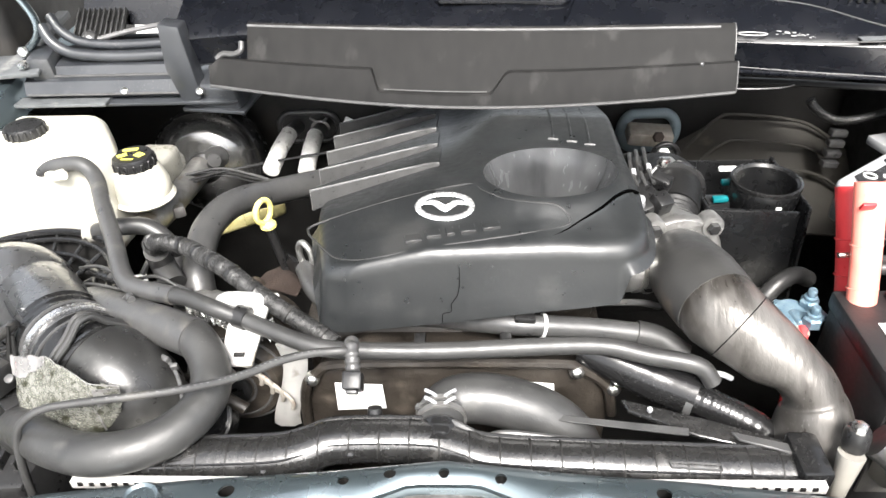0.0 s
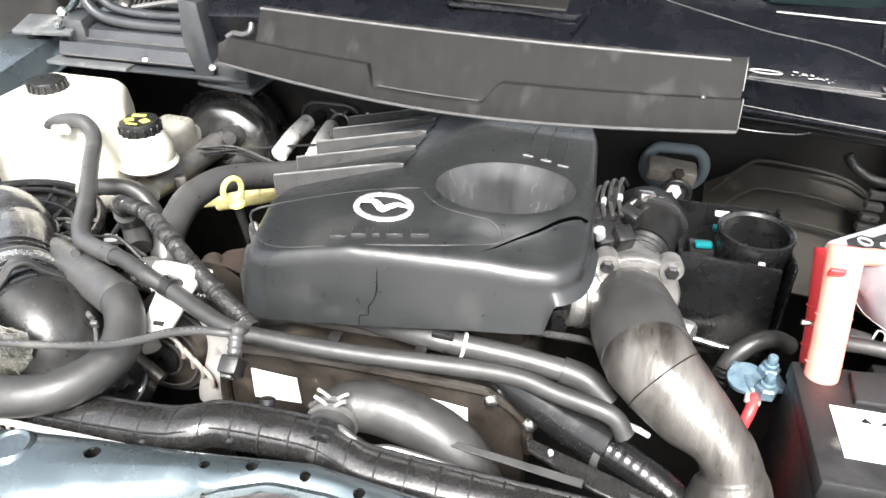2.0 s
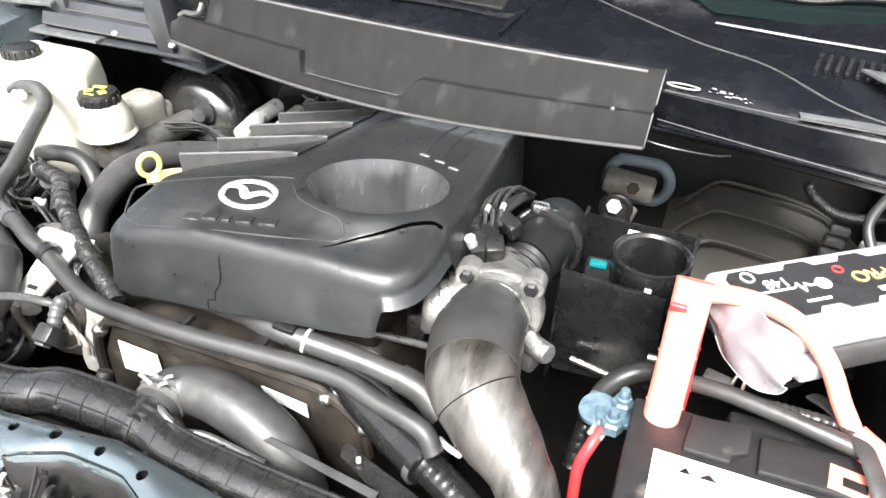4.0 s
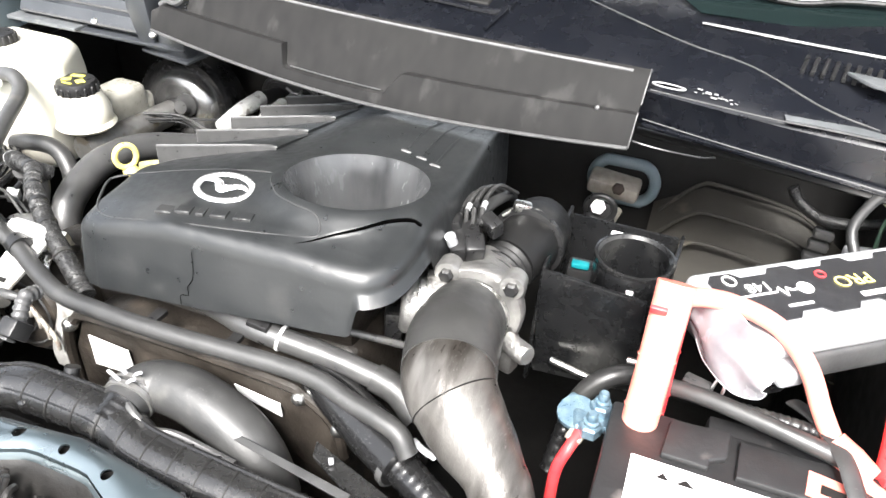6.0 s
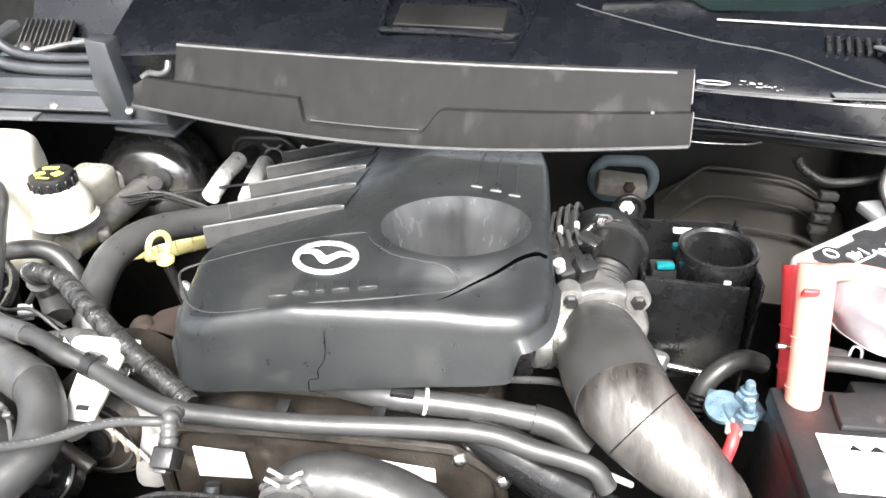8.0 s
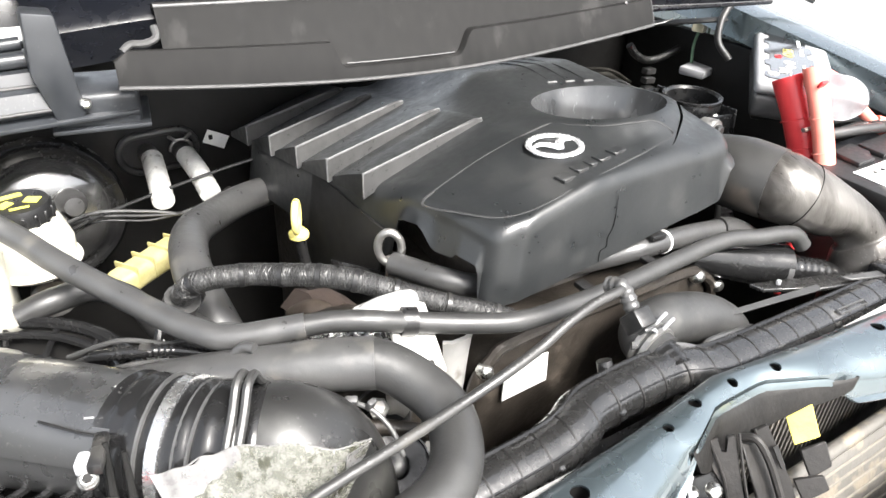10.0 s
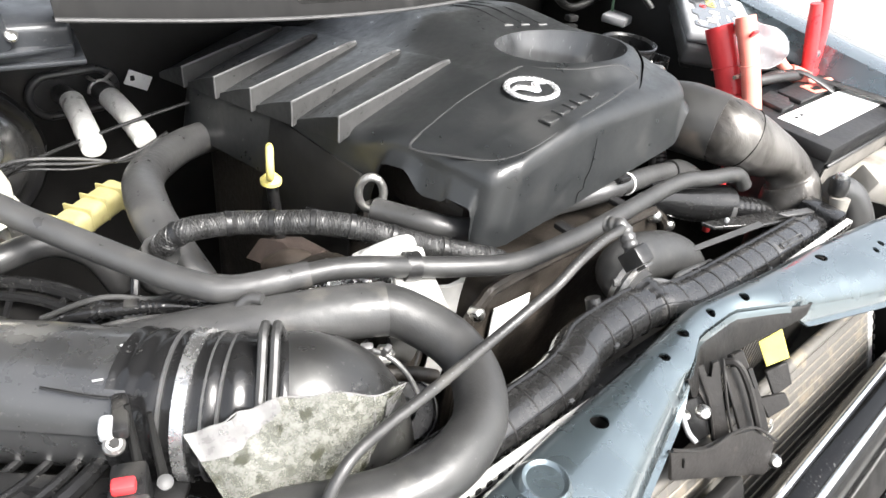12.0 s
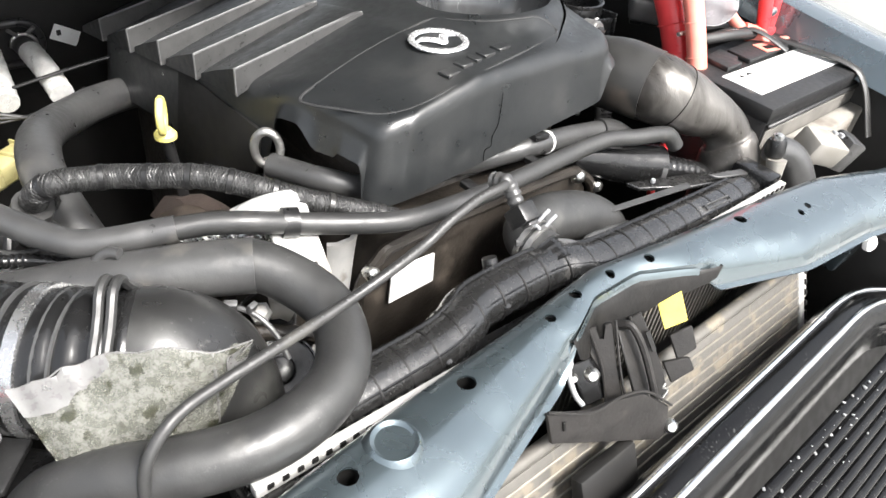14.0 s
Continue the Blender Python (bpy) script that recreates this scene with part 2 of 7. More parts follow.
FILTERBOX = mat("smeared_box_plastic", (0.0048, 0.0050, 0.0054), (0.009, 0.0092, 0.0096), rough=0.28, scale=22, bump=0.05, grime=(0.026, 0.026, 0.025), grime_at=0.56, scuff=0.22, spec=0.4)
INLET = mat("dull_inlet_rubber", (0.004, 0.004, 0.004), (0.008, 0.008, 0.008), rough=0.48, scale=30, spec=0.3, grime=(0.03, 0.029, 0.027), grime_at=0.62)
CRACK = mat("crack_gap", (0.0008, 0.0008, 0.0008), (0.0012, 0.0012, 0.0012), rough=0.9, spec=0.0, scale=60, bump=0.0)
DUSTFACE = mat("dusty_battery_side", (0.085, 0.080, 0.072), (0.21, 0.20, 0.182), rough=0.7, scale=26, bump=0.2, grime=(0.05, 0.047, 0.043), grime_at=0.60)
LIPEDGE = mat("worn_lip_edge", (0.09, 0.09, 0.09), (0.16, 0.16, 0.16), rough=0.4, scale=50)
GREENWIRE = mat("green_wire", (0.10, 0.20, 0.13), (0.2, 0.3, 0.2), rough=0.45, scale=80)
TANKDULL = mat("dull_cream_plastic", (0.20, 0.19, 0.165), (0.30, 0.285, 0.26), rough=0.6, scale=30, bump=0.2, grime=(0.16, 0.14, 0.12), grime_at=0.6)
FINDARK = mat("shaded_fin", (0.16, 0.15, 0.13), (0.26, 0.24, 0.20), rough=0.55, metal=0.4, scale=90)
LATCH = mat("dusty_latch_steel", (0.0095, 0.0088, 0.0082), (0.019, 0.0172, 0.016), rough=0.5, spec=0.4, scale=50, bump=0.2, grime=(0.055, 0.047, 0.041), grime_at=0.63)
YELPAPER = mat("yellow_paper", (0.62, 0.52, 0.09), (0.68, 0.59, 0.14), rough=0.6, scale=60)
GRILLE = mat("gloss_grille", (0.0035, 0.0035, 0.0038), (0.006, 0.006, 0.006), rough=0.15, scale=25, bump=0.02, spec=0.3, grime=(0.03, 0.03, 0.03), grime_at=0.68, scuff=0.3)
# bright metal that stands for light streaks reflected in the grille bar
STREAK = mat("reflection_streak", (0.8, 0.8, 0.8), (0.88, 0.88, 0.88), rough=0.16, metal=1.0, scale=40, bump=0.0)


# ---- building helpers ----
def finish(name, bm, material, smooth=40):
    me = bpy.data.meshes.new(name)
    bmesh.ops.recalc_face_normals(bm, faces=bm.faces)
    bm.to_mesh(me)
    bm.free()
    me.materials.append(material)
    if smooth:
        me.polygons.foreach_set("use_smooth", [True] * len(me.polygons))
        me.set_sharp_from_angle(angle=radians(smooth))
    return new(name, me)


def thing(name, label, category, at, group="", kind=""):
    ob = new(name)
    ob.empty_display_size = 0.02
    ob.matrix_world = Matrix.Translation(at)
    return tagged(ob, label, category, group, kind)


def part(name, bm, material, parent, label="", smooth=40):
    ob = finish(name, bm, material, smooth)
    ob.parent = parent
    ob.matrix_parent_inverse = parent.matrix_basis.inverted() if parent.parent is None else Matrix.Identity(4)
    if label:
        tagged(ob, label)
    return ob


def solo(name, bm, material, label, category, group="", kind="", smooth=40):
    return tagged(finish(name, bm, material, smooth), label, category, group, kind)


def catmull(pts, sub):
    p = [Vector(q) for q in pts]
    p = [2 * p[0] - p[1]] + p + [2 * p[-1] - p[-2]]
    out = []
    for i in range(1, len(p) - 2):
        for k in range(sub):
            t = k / sub
            a, b, c, d = p[i - 1], p[i], p[i + 1], p[i + 2]
            out.append((0.5 * ((2 * b) + (c - a) * t + (2 * a - 5 * b + 4 * c - d) * t * t + (3 * b - a - 3 * c + d) * t ** 3), i - 1 + t))
    out.append((p[-2], len(p) - 3))
    return out


def tube(pts, r, seg=14, sub=8, bm=None, wave=0.0, pitch=0.01, flat=1.0, caps=True):
    """A bent round bar through pts; r: one radius or one a point; wave, pitch: corrugations; flat squeezes it in height."""
    bm = bm or bmesh.new()
    line = catmull(pts, sub)
    rad = r if isinstance(r, (list, tuple)) else [r] * len(pts)
    rings, run, up = [], 0.0, None
    for i, (c, u) in enumerate(line):
        d = (line[min(i + 1, len(line) - 1)][0] - line[max(i - 1, 0)][0]).normalized()
        if up is None:
            up = Vector((0, 0, 1)) if abs(d.z) < 0.9 else Vector((0, 1, 0))
        up = (up - d * up.dot(d)).normalized()
        side = d.cross(up)
        if i:
            run += (c - line[i - 1][0]).length
        k = min(int(u), len(rad) - 2)
        rr = rad[k] + (rad[k + 1] - rad[k]) * (u - k)
        rr *= 1 + wave * math.cos(run / pitch * math.tau)
        rings.append([bm.verts.new(c + rr * (math.cos(a) * side + flat * math.sin(a) * up)) for a in (math.tau * j / seg for j in range(seg))])
    for a, b in zip(rings, rings[1:]):
        for j in range(seg):
            bm.faces.new((a[j], a[(j + 1) % seg], b[(j + 1) % seg], b[j]))
    if caps:
        bm.faces.new(rings[0])
        bm.faces.new(rings[-1][::-1])
    return bm


def rbox(sx, sy, sz, m=None, bevel=0.003, segs=2, bm=None):
    """A box of the given size, centred on m, with rounded edges."""
    own = bmesh.new()
    bmesh.ops.create_cube(own, size=1)
    bmesh.ops.scale(own, vec=(sx, sy, sz), verts=own.verts)
    if bevel:
        bmesh.ops.bevel(own, geom=own.edges[:], offset=min(bevel, 0.45 * min(sx, sy, sz)), segments=segs, affect="EDGES", profile=0.5)
    return placed(own, m, bm)


def placed(own, m=None, bm=None):
    if m is not None:
        own.transform(m)
    if bm is None:
        return own
    me = bpy.data.meshes.new("tmp")
    own.to_mesh(me)
    own.free()
    bm.from_mesh(me)
    bpy.data.meshes.remove(me)
    return bm


def lathe(profile, m=None, seg=32, bm=None, caps=True):
    """A turned body: profile of (radius, height) about the z axis of m."""
    own = bmesh.new()
    rings = [[own.verts.new((r * math.cos(math.tau * j / seg), r * math.sin(math.tau * j / seg), z)) for j in range(seg)] for r, z in profile]
    for a, b in zip(rings, rings[1:]):
        for j in range(seg):
            own.faces.new((a[j], a[(j + 1) % seg], b[(j + 1) % seg], b[j]))
    if caps:
        own.faces.new(rings[0][::-1])
        own.faces.new(rings[-1])
    return placed(own, m, bm)


def prism(poly, z0, z1, m=None, bevel=0.0, segs=2, bm=None):
    """A plate: outline poly in x and y, from z0 to z1."""
    own = bmesh.new()
    lo = [own.verts.new((x, y, z0)) for x, y in poly]
    hi = [own.verts.new((x, y, z1)) for x, y in poly]
    n = len(poly)
    own.faces.new(lo[::-1])
    own.faces.new(hi)
    for i in range(n):
        own.faces.new((lo[i], lo[(i + 1) % n], hi[(i + 1) % n], hi[i]))
    bmesh.ops.recalc_face_normals(own, faces=own.faces)
    if bevel:
        bmesh.ops.bevel(own, geom=own.edges[:], offset=bevel, segments=segs, affect="EDGES", profile=0.5)
    return placed(own, m, bm)


def sheet(rows, thick=0.003):
    """A curved plate through rows of points, with a thickness."""
    bm = bmesh.new()
    g = [[bm.verts.new(p) for p in row] for row in rows]
    for a, b in zip(g, g[1:]):
        for i in range(len(a) - 1):
            bm.faces.new((a[i], a[i + 1], b[i + 1], b[i]))
    bmesh.ops.recalc_face_normals(bm, faces=bm.faces)
    bmesh.ops.solidify(bm, geom=bm.faces[:], thickness=thick)
    return bm


def plate(pts, thick=0.004):
    """A flat steel piece through corner points, given a thickness across its face."""
    v = [Vector(p) for p in pts]
    nrm = sum(((v[k] - v[0]).cross(v[k + 1] - v[0]) for k in range(1, len(v) - 1)), Vector()).normalized() * thick
    bm = bmesh.new()
    lo, hi = [bm.verts.new(p) for p in v], [bm.verts.new(p + nrm) for p in v]
    bm.faces.new(lo[::-1])
    bm.faces.new(hi)
    for k in range(len(v)):
        bm.faces.new((lo[k], lo[(k + 1) % len(v)], hi[(k + 1) % len(v)], hi[k]))
    bmesh.ops.bevel(bm, geom=bm.edges[:], offset=min(0.0012, thick * 0.3), segments=1, affect="EDGES")
    return bm


def facing(at, normal, up=(0, 0, 1)):
    """A frame at a place whose z axis points along normal."""
    z = Vector(normal).normalized()
    x = Vector(up).cross(z)
    x = x.normalized() if x.length > 1e-4 else Vector((1, 0, 0))
    return Matrix.Translation(at) @ Matrix((x, z.cross(x), z)).transposed().to_4x4()


def lerp(a, b, t):
    return a + (b - a) * t


def interp(table, x):
    if x <= table[0][0]:
        return table[0][1]
    for (a, u), (b, v) in zip(table, table[1:]):
        if x <= b:
            return u + (v - u) * (x - a) / (b - a)
    return table[-1][1]


def smoothstep(a, b, x):
    t = min(max((x - a) / (b - a), 0.0), 1.0)
    return t * t * (3 - 2 * t)


# ---- the setting: ground and body shell ----
def ground():
    bm = bmesh.new()
    for x0, x1 in ((-400, 400),):
        bmesh.ops.create_grid(bm, x_segments=8, y_segments=8, size=400)
    solo("ground", bm, CONCRETE, "pale weathered concrete yard under the car", "ground", kind="structure")


ground()

# inner walls of the engine bay
solo("firewall", rbox(1.42, 0.02, 0.75, pose(0, 0.83, 0.70), 0.004), DARK, "black steel firewall behind the engine", "firewall", kind="structure")
solo("bay_floor", rbox(1.42, 0.95, 0.02, pose(0, 0.36, 0.42), 0.004), DARK, "dark underbody far below the engine", "underbody", kind="structure")
for sx, nm in ((-1, "apron_left"), (1, "apron_right")):
    solo(nm, rbox(0.02, 0.98, 0.62, pose(sx * 0.70, 0.33, 0.70), 0.006), DARK, "dark inner wing panel of the engine bay", "inner wing", kind="structure")


def wing(sx, name):
    rows = []
    for j in range(15):
        y = lerp(-0.25, 1.0, j / 14)
        z = 1.0 + 0.10 * smoothstep(-0.2, 0.9, y)
        rows.append([(sx * 0.665, y, z - 0.05), (sx * 0.68, y, z - 0.006), (sx * 0.71, y, z), (sx * 0.78, y, z - 0.01), (sx * 0.84, y, z - 0.06), (sx * 0.87, y, z - 0.25), (sx * 0.87, y, 0.55)])
    solo(name, sheet(rows, 0.004), PAINT, "blue painted front wing beside the engine bay", "wing", kind="structure")


wing(-1, "wing_left")
wing(1, "wing_right")


# raised bonnet that leans over the back of the bay
rows = []
for i in range(13):
    x = lerp(-0.80, 0.80, i / 12)
    rows.append([(x, 0.88 - 0.74 * t, 1.22 + 0.76 * t + 0.03 * math.sin(math.pi * t)) for t in (0, 0.2, 0.4, 0.6, 0.8, 1.0)])
solo("bonnet", sheet(rows, 0.02), DARK, "raised bonnet with a dark underside", "bonnet", kind="structure")

# plain low wall, added beside the car to brighten reflections from the right
solo("wall_right", rbox(0.2, 14.0, 1.1, pose(4.1, 1.5, 0.55), 0.01), RENDER, "low pale wall added to brighten the car's right side", "wall", kind="structure")

# ---- radiator support panel ----
def punch(ob, cut):
    """Cuts the closed shapes in cut out of ob's mesh."""
    tool = finish("punch", cut, DARK, 0)
    mod = ob.modifiers.new("punch", "BOOLEAN")
    mod.object, mod.operation, mod.solver = tool, "DIFFERENCE", "EXACT"
    bpy.context.view_layer.update()
    me = bpy.data.meshes.new_from_object(ob.evaluated_get(bpy.context.evaluated_depsgraph_get()))
    ob.modifiers.remove(mod)
    ob.data = me
    bpy.data.objects.remove(tool)


HOLES = ((-0.189, -0.021, 0.0072), (-0.088, -0.010, 0.0048), (-0.048, -0.002, 0.0056), (0.0, -0.001, 0.0048), (0.05, -0.007, 0.0052), (0.187, -0.021, 0.0065), (0.262, -0.05, 0.004), (0.28, -0.048, 0.004), (-0.30, -0.035, 0.007))


def support_panel():
    back = [(0, 0.019), (0.11, 0.006), (0.22, -0.003), (0.30, -0.012), (0.36, -0.020), (0.45, -0.052), (0.66, -0.10)]
    front = [(0, -0.010), (0.03, -0.010), (0.08, -0.032), (0.105, -0.044), (0.168, -0.064), (0.234, -0.086), (0.36, -0.098), (0.45, -0.12), (0.66, -0.17)]
    root = thing("radiator_support", "blue painted steel radiator support panel with round holes", "panel", (0, 0, 0.9))
    rows = []
    n = 120
    for i in range(n + 1):
        x = lerp(-0.66, 0.66, i / n)
        yb, yf = interp(back, abs(x)), interp(front, abs(x))
        mid = smoothstep(0.125, 0.085, x) * smoothstep(-0.105, -0.07, x)
        top = 0.952
        yt = lerp(lerp(yb, yf, 0.66), yf, mid)
        row = [(x, yb + 0.004, top - 0.030), (x, yb + 0.002, top - 0.008), (x, yb - 0.004, top)]
        for k in range(1, 7):
            t = k / 7
            row.append((x, lerp(yb - 0.004, yt, t), top + 0.005 * math.sin(math.pi * t)))
        row += [(x, yt, top), (x, lerp(yt, yf, 0.35), top - 0.003), (x, lerp(yt, yf, 0.7), top - 0.011), (x, yf - 0.001 * mid, top - lerp(0.024, 0.004, mid)), (x, yf - lerp(0.001, 0.003, mid), top - lerp(0.032, 0.007, mid)), (x, yf - lerp(0.006, 0.004, mid), top - lerp(0.034, 0.010, mid))]
        rows.append(row)
    pan = part("panel", sheet(rows, 0.002), PAINT, root)
    cut = bmesh.new()
    for x, y, r in HOLES:
        lathe([(r, 0.930), (r, 0.970)], Matrix.Translation((x, y, 0)), 20, cut)
    punch(pan, cut)
    for x, y, r in HOLES:
        part("hole_cup", lathe([(r + 0.0015, 0.951), (r + 0.0015, 0.925), (0.0008, 0.925)], Matrix.Translation((x, y, 0)), 16, caps=False), DARK, root)
    part("raised_boss", lathe([(0.0225, 0.951), (0.021, 0.9535), (0.0175, 0.9585), (0.016, 0.9598), (0.0145, 0.9592), (0.013, 0.9575), (0.003, 0.957)], Matrix.Translation((-0.262, -0.032, 0)), 36), PAINT, root, "pressed round boss in the panel")
    # recess below the panel edge; its shade is put into the colour
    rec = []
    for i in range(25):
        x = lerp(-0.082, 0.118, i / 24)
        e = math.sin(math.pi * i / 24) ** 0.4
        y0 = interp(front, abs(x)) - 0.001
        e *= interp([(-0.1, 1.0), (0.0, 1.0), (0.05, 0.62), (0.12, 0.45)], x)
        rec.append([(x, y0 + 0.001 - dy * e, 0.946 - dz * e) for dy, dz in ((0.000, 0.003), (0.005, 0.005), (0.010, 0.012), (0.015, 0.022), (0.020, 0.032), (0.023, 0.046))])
    part("latch_recess", sheet(rec, 0.003), PAINT_DIRTY_SHADE, root, "dusty recess behind the bonnet latch, shade painted in")


support_panel()


# ---- radiator ----


def radiator():
    root = thing("radiator", "radiator with black ribbed plastic top tank", "radiator", (0, 0.03, 0.5))
    mid = [(-0.345, 0.034, 0.923), (-0.24, 0.035, 0.925), (-0.165, 0.038, 0.926), (-0.135, 0.044, 0.929), (-0.105, 0.054, 0.931), (-0.02, 0.056, 0.929), (0.015, 0.048, 0.926), (0.045, 0.041, 0.922), (0.15, 0.037, 0.919), (0.33, 0.034, 0.914)]
    part("top_tank", tube(mid, 0.0235, seg=20, sub=6, flat=0.88), TANKBLACK, root)
    x = -0.32
    while x < 0.32:
        y = interp([(p[0], p[1]) for p in mid], x)
        z = interp([(p[0], p[2]) for p in mid], x)
        part("tank_rib", lathe([(0.0228, -0.0012), (0.0240, -0.0007), (0.0240, 0.0007), (0.0228, 0.0012)], Matrix.Translation((x, y, z)) @ Matrix.Diagonal((1, 1, 0.88, 1)) @ pose(0, 0, 0, 0, 90, 0), 20), DARK, root)
        x += 0.0285
    part("top_ridge", tube([(p[0], p[1] + 0.013, p[2] + 0.0165) for p in mid], 0.0028, seg=8, sub=6), GLOSS, root)
    part("front_ridge", tube([(p[0], p[1] - 0.016, p[2] + 0.0125) for p in mid], 0.0022, seg=8, sub=6), GLOSS, root)
    part("lower_ledge", rbox(0.68, 0.03, 0.02, pose(-0.008, 0.022, 0.90), 0.005), PLASTIC, root)
    part("end_block", rbox(0.028, 0.05, 0.034, pose(0.332, 0.034, 0.925), 0.004), GLOSS, root)
    part("slot_frame", tube([(0.205, 0.026, 0.938), (0.250, 0.024, 0.9365), (0.251, 0.0195, 0.934), (0.206, 0.0215, 0.9355), (0.205, 0.026, 0.938)], 0.0012, seg=6, sub=1, caps=False), EDGE, root, "moulded oblong frame on the tank")
    for x in (-0.17, -0.09, 0.02, 0.10, 0.17, 0.235, 0.29):
        y, z = interp([(p[0], p[1]) for p in mid], x), interp([(p[0], p[2]) for p in mid], x)
        part("tank_lug", rbox(0.007, 0.006, 0.009, pose(x, y - 0.021, z + 0.004, 25, 0, 0), 0.0015, 1), TANKBLACK, root)
    knob = part("bleed_plug", tube([(-0.071, 0.066, 0.928), (-0.071, 0.072, 0.938), (-0.071, 0.079, 0.950)], [0.009, 0.008, 0.007], seg=14, sub=5), PLASTIC, root, "black bleed plug on the tank")
    part("plug_collar", lathe([(0.0080, -0.002), (0.0094, 0.0), (0.0094, 0.003), (0.0078, 0.005)], facing((-0.071, 0.068, 0.932), (0.02, 0.45, 0.85)), 18), EDGE, knob)
    part("core", rbox(0.66, 0.03, 0.42, pose(0, 0.022, 0.68), 0.002), FIN, root)
    part("seam_strip", rbox(0.68, 0.008, 0.010, pose(-0.005, 0.002, 0.935), 0.001), PALESEAM, root, "pale crimped seam strip of the radiator core")
    for i in range(62):
        part("crimp_tab", rbox(0.0045, 0.0105, 0.004, pose(-0.335 + i * 0.0108, 0.002, 0.9375), 0), DARK, root)
    return root


radiator()


# ---- engine cover ----
BX, BY, BR = 0.114, 0.316, 0.0715
OUT = [(-0.108, 0.161), (-0.02, 0.164), (0.08, 0.167), (0.165, 0.170), (0.200, 0.181), (0.217, 0.215), (0.221, 0.30), (0.216, 0.43), (0.206, 0.55), (0.18, 0.66), (0.10, 0.70), (-0.05, 0.71), (-0.165, 0.70), (-0.196, 0.66), (-0.190, 0.58), (-0.185, 0.50), (-0.180, 0.42), (-0.174, 0.344), (-0.157, 0.26), (-0.1445, 0.195), (-0.135, 0.169)]


CRACK_LINE = [(0.085, 0.189), (0.115, 0.202), (0.139, 0.218), (0.160, 0.234), (0.178, 0.254), (0.194, 0.270), (0.205, 0.272)]


def rib_height(x, i=0):
    """How far a louvre rib stands above the tread in front of it."""
    t = min(max((x + 0.172) / 0.158, 0.0), 1.0)
    return lerp(0.021, 0.004, t ** 0.8)


def rib_line(x, y):
    """Height of the line that all rib tops lie on."""
    return 1.072 - 0.20 * max(0.0, -0.02 - x) - 0.185 * max(0.0, y - 0.33) * smoothstep(0.07, -0.02, x)


def top_z(x, y):
    z = rib_line(x, y)
    z -= (rib_height(x) + 0.001) * smoothstep(0.05, -0.02, x) * smoothstep(0.27, 0.345, y)
    z -= 0.22 * max(0.0, y - 0.47) * smoothstep(-0.03, 0.05, x)
    z -= 0.10 * max(0.0, 0.21 - y)
    z -= 0.05 * max(0.0, x - 0.16) * smoothstep(0.26, 0.2, y)
    d = math.hypot(x - BX, y - BY) - BR
    w = math.exp(-(max(d, 0.0) / 0.026) ** 2)
    z = lerp(z, 1.079 - 0.15 * (y - BY) + 0.02 * (x - BX), w)
    # the broken corner sits a little lower in front of the split
    cut = interp([(p[0], p[1]) for p in CRACK_LINE], x)
    return z - 0.0030 * smoothstep(0.105, 0.165, x) * smoothstep(cut + 0.0006, cut - 0.0028, y)


def cover_bottom(x, y):
    """Height of the skirt's lower edge round the cover."""
    z = interp([(-0.13, 0.972), (0.0, 0.984), (0.10, 0.996), (0.20, 1.006)], x) if y < 0.21 else interp([(0.2, 0.968), (0.30, 0.95), (0.36, 0.93), (0.7, 0.88)], y)
    # slim tubes added to draw the bar's two reflected light streaks
    if x > 0.17:
        z = lerp(z, interp([(0.17, 1.038), (0.262, 1.046), (0.276, 1.0), (0.45, 0.97), (0.7, 0.93)], y), smoothstep(0.176, 0.186, x) if y < 0.22 else 1.0)
    if x < -0.12 and 0.18 < y < 0.30:
        z += (0.040 + 0.022 * smoothstep(0.235, 0.262, y)) * smoothstep(0.172, 0.184, y) * smoothstep(0.302, 0.285, y)
    return z


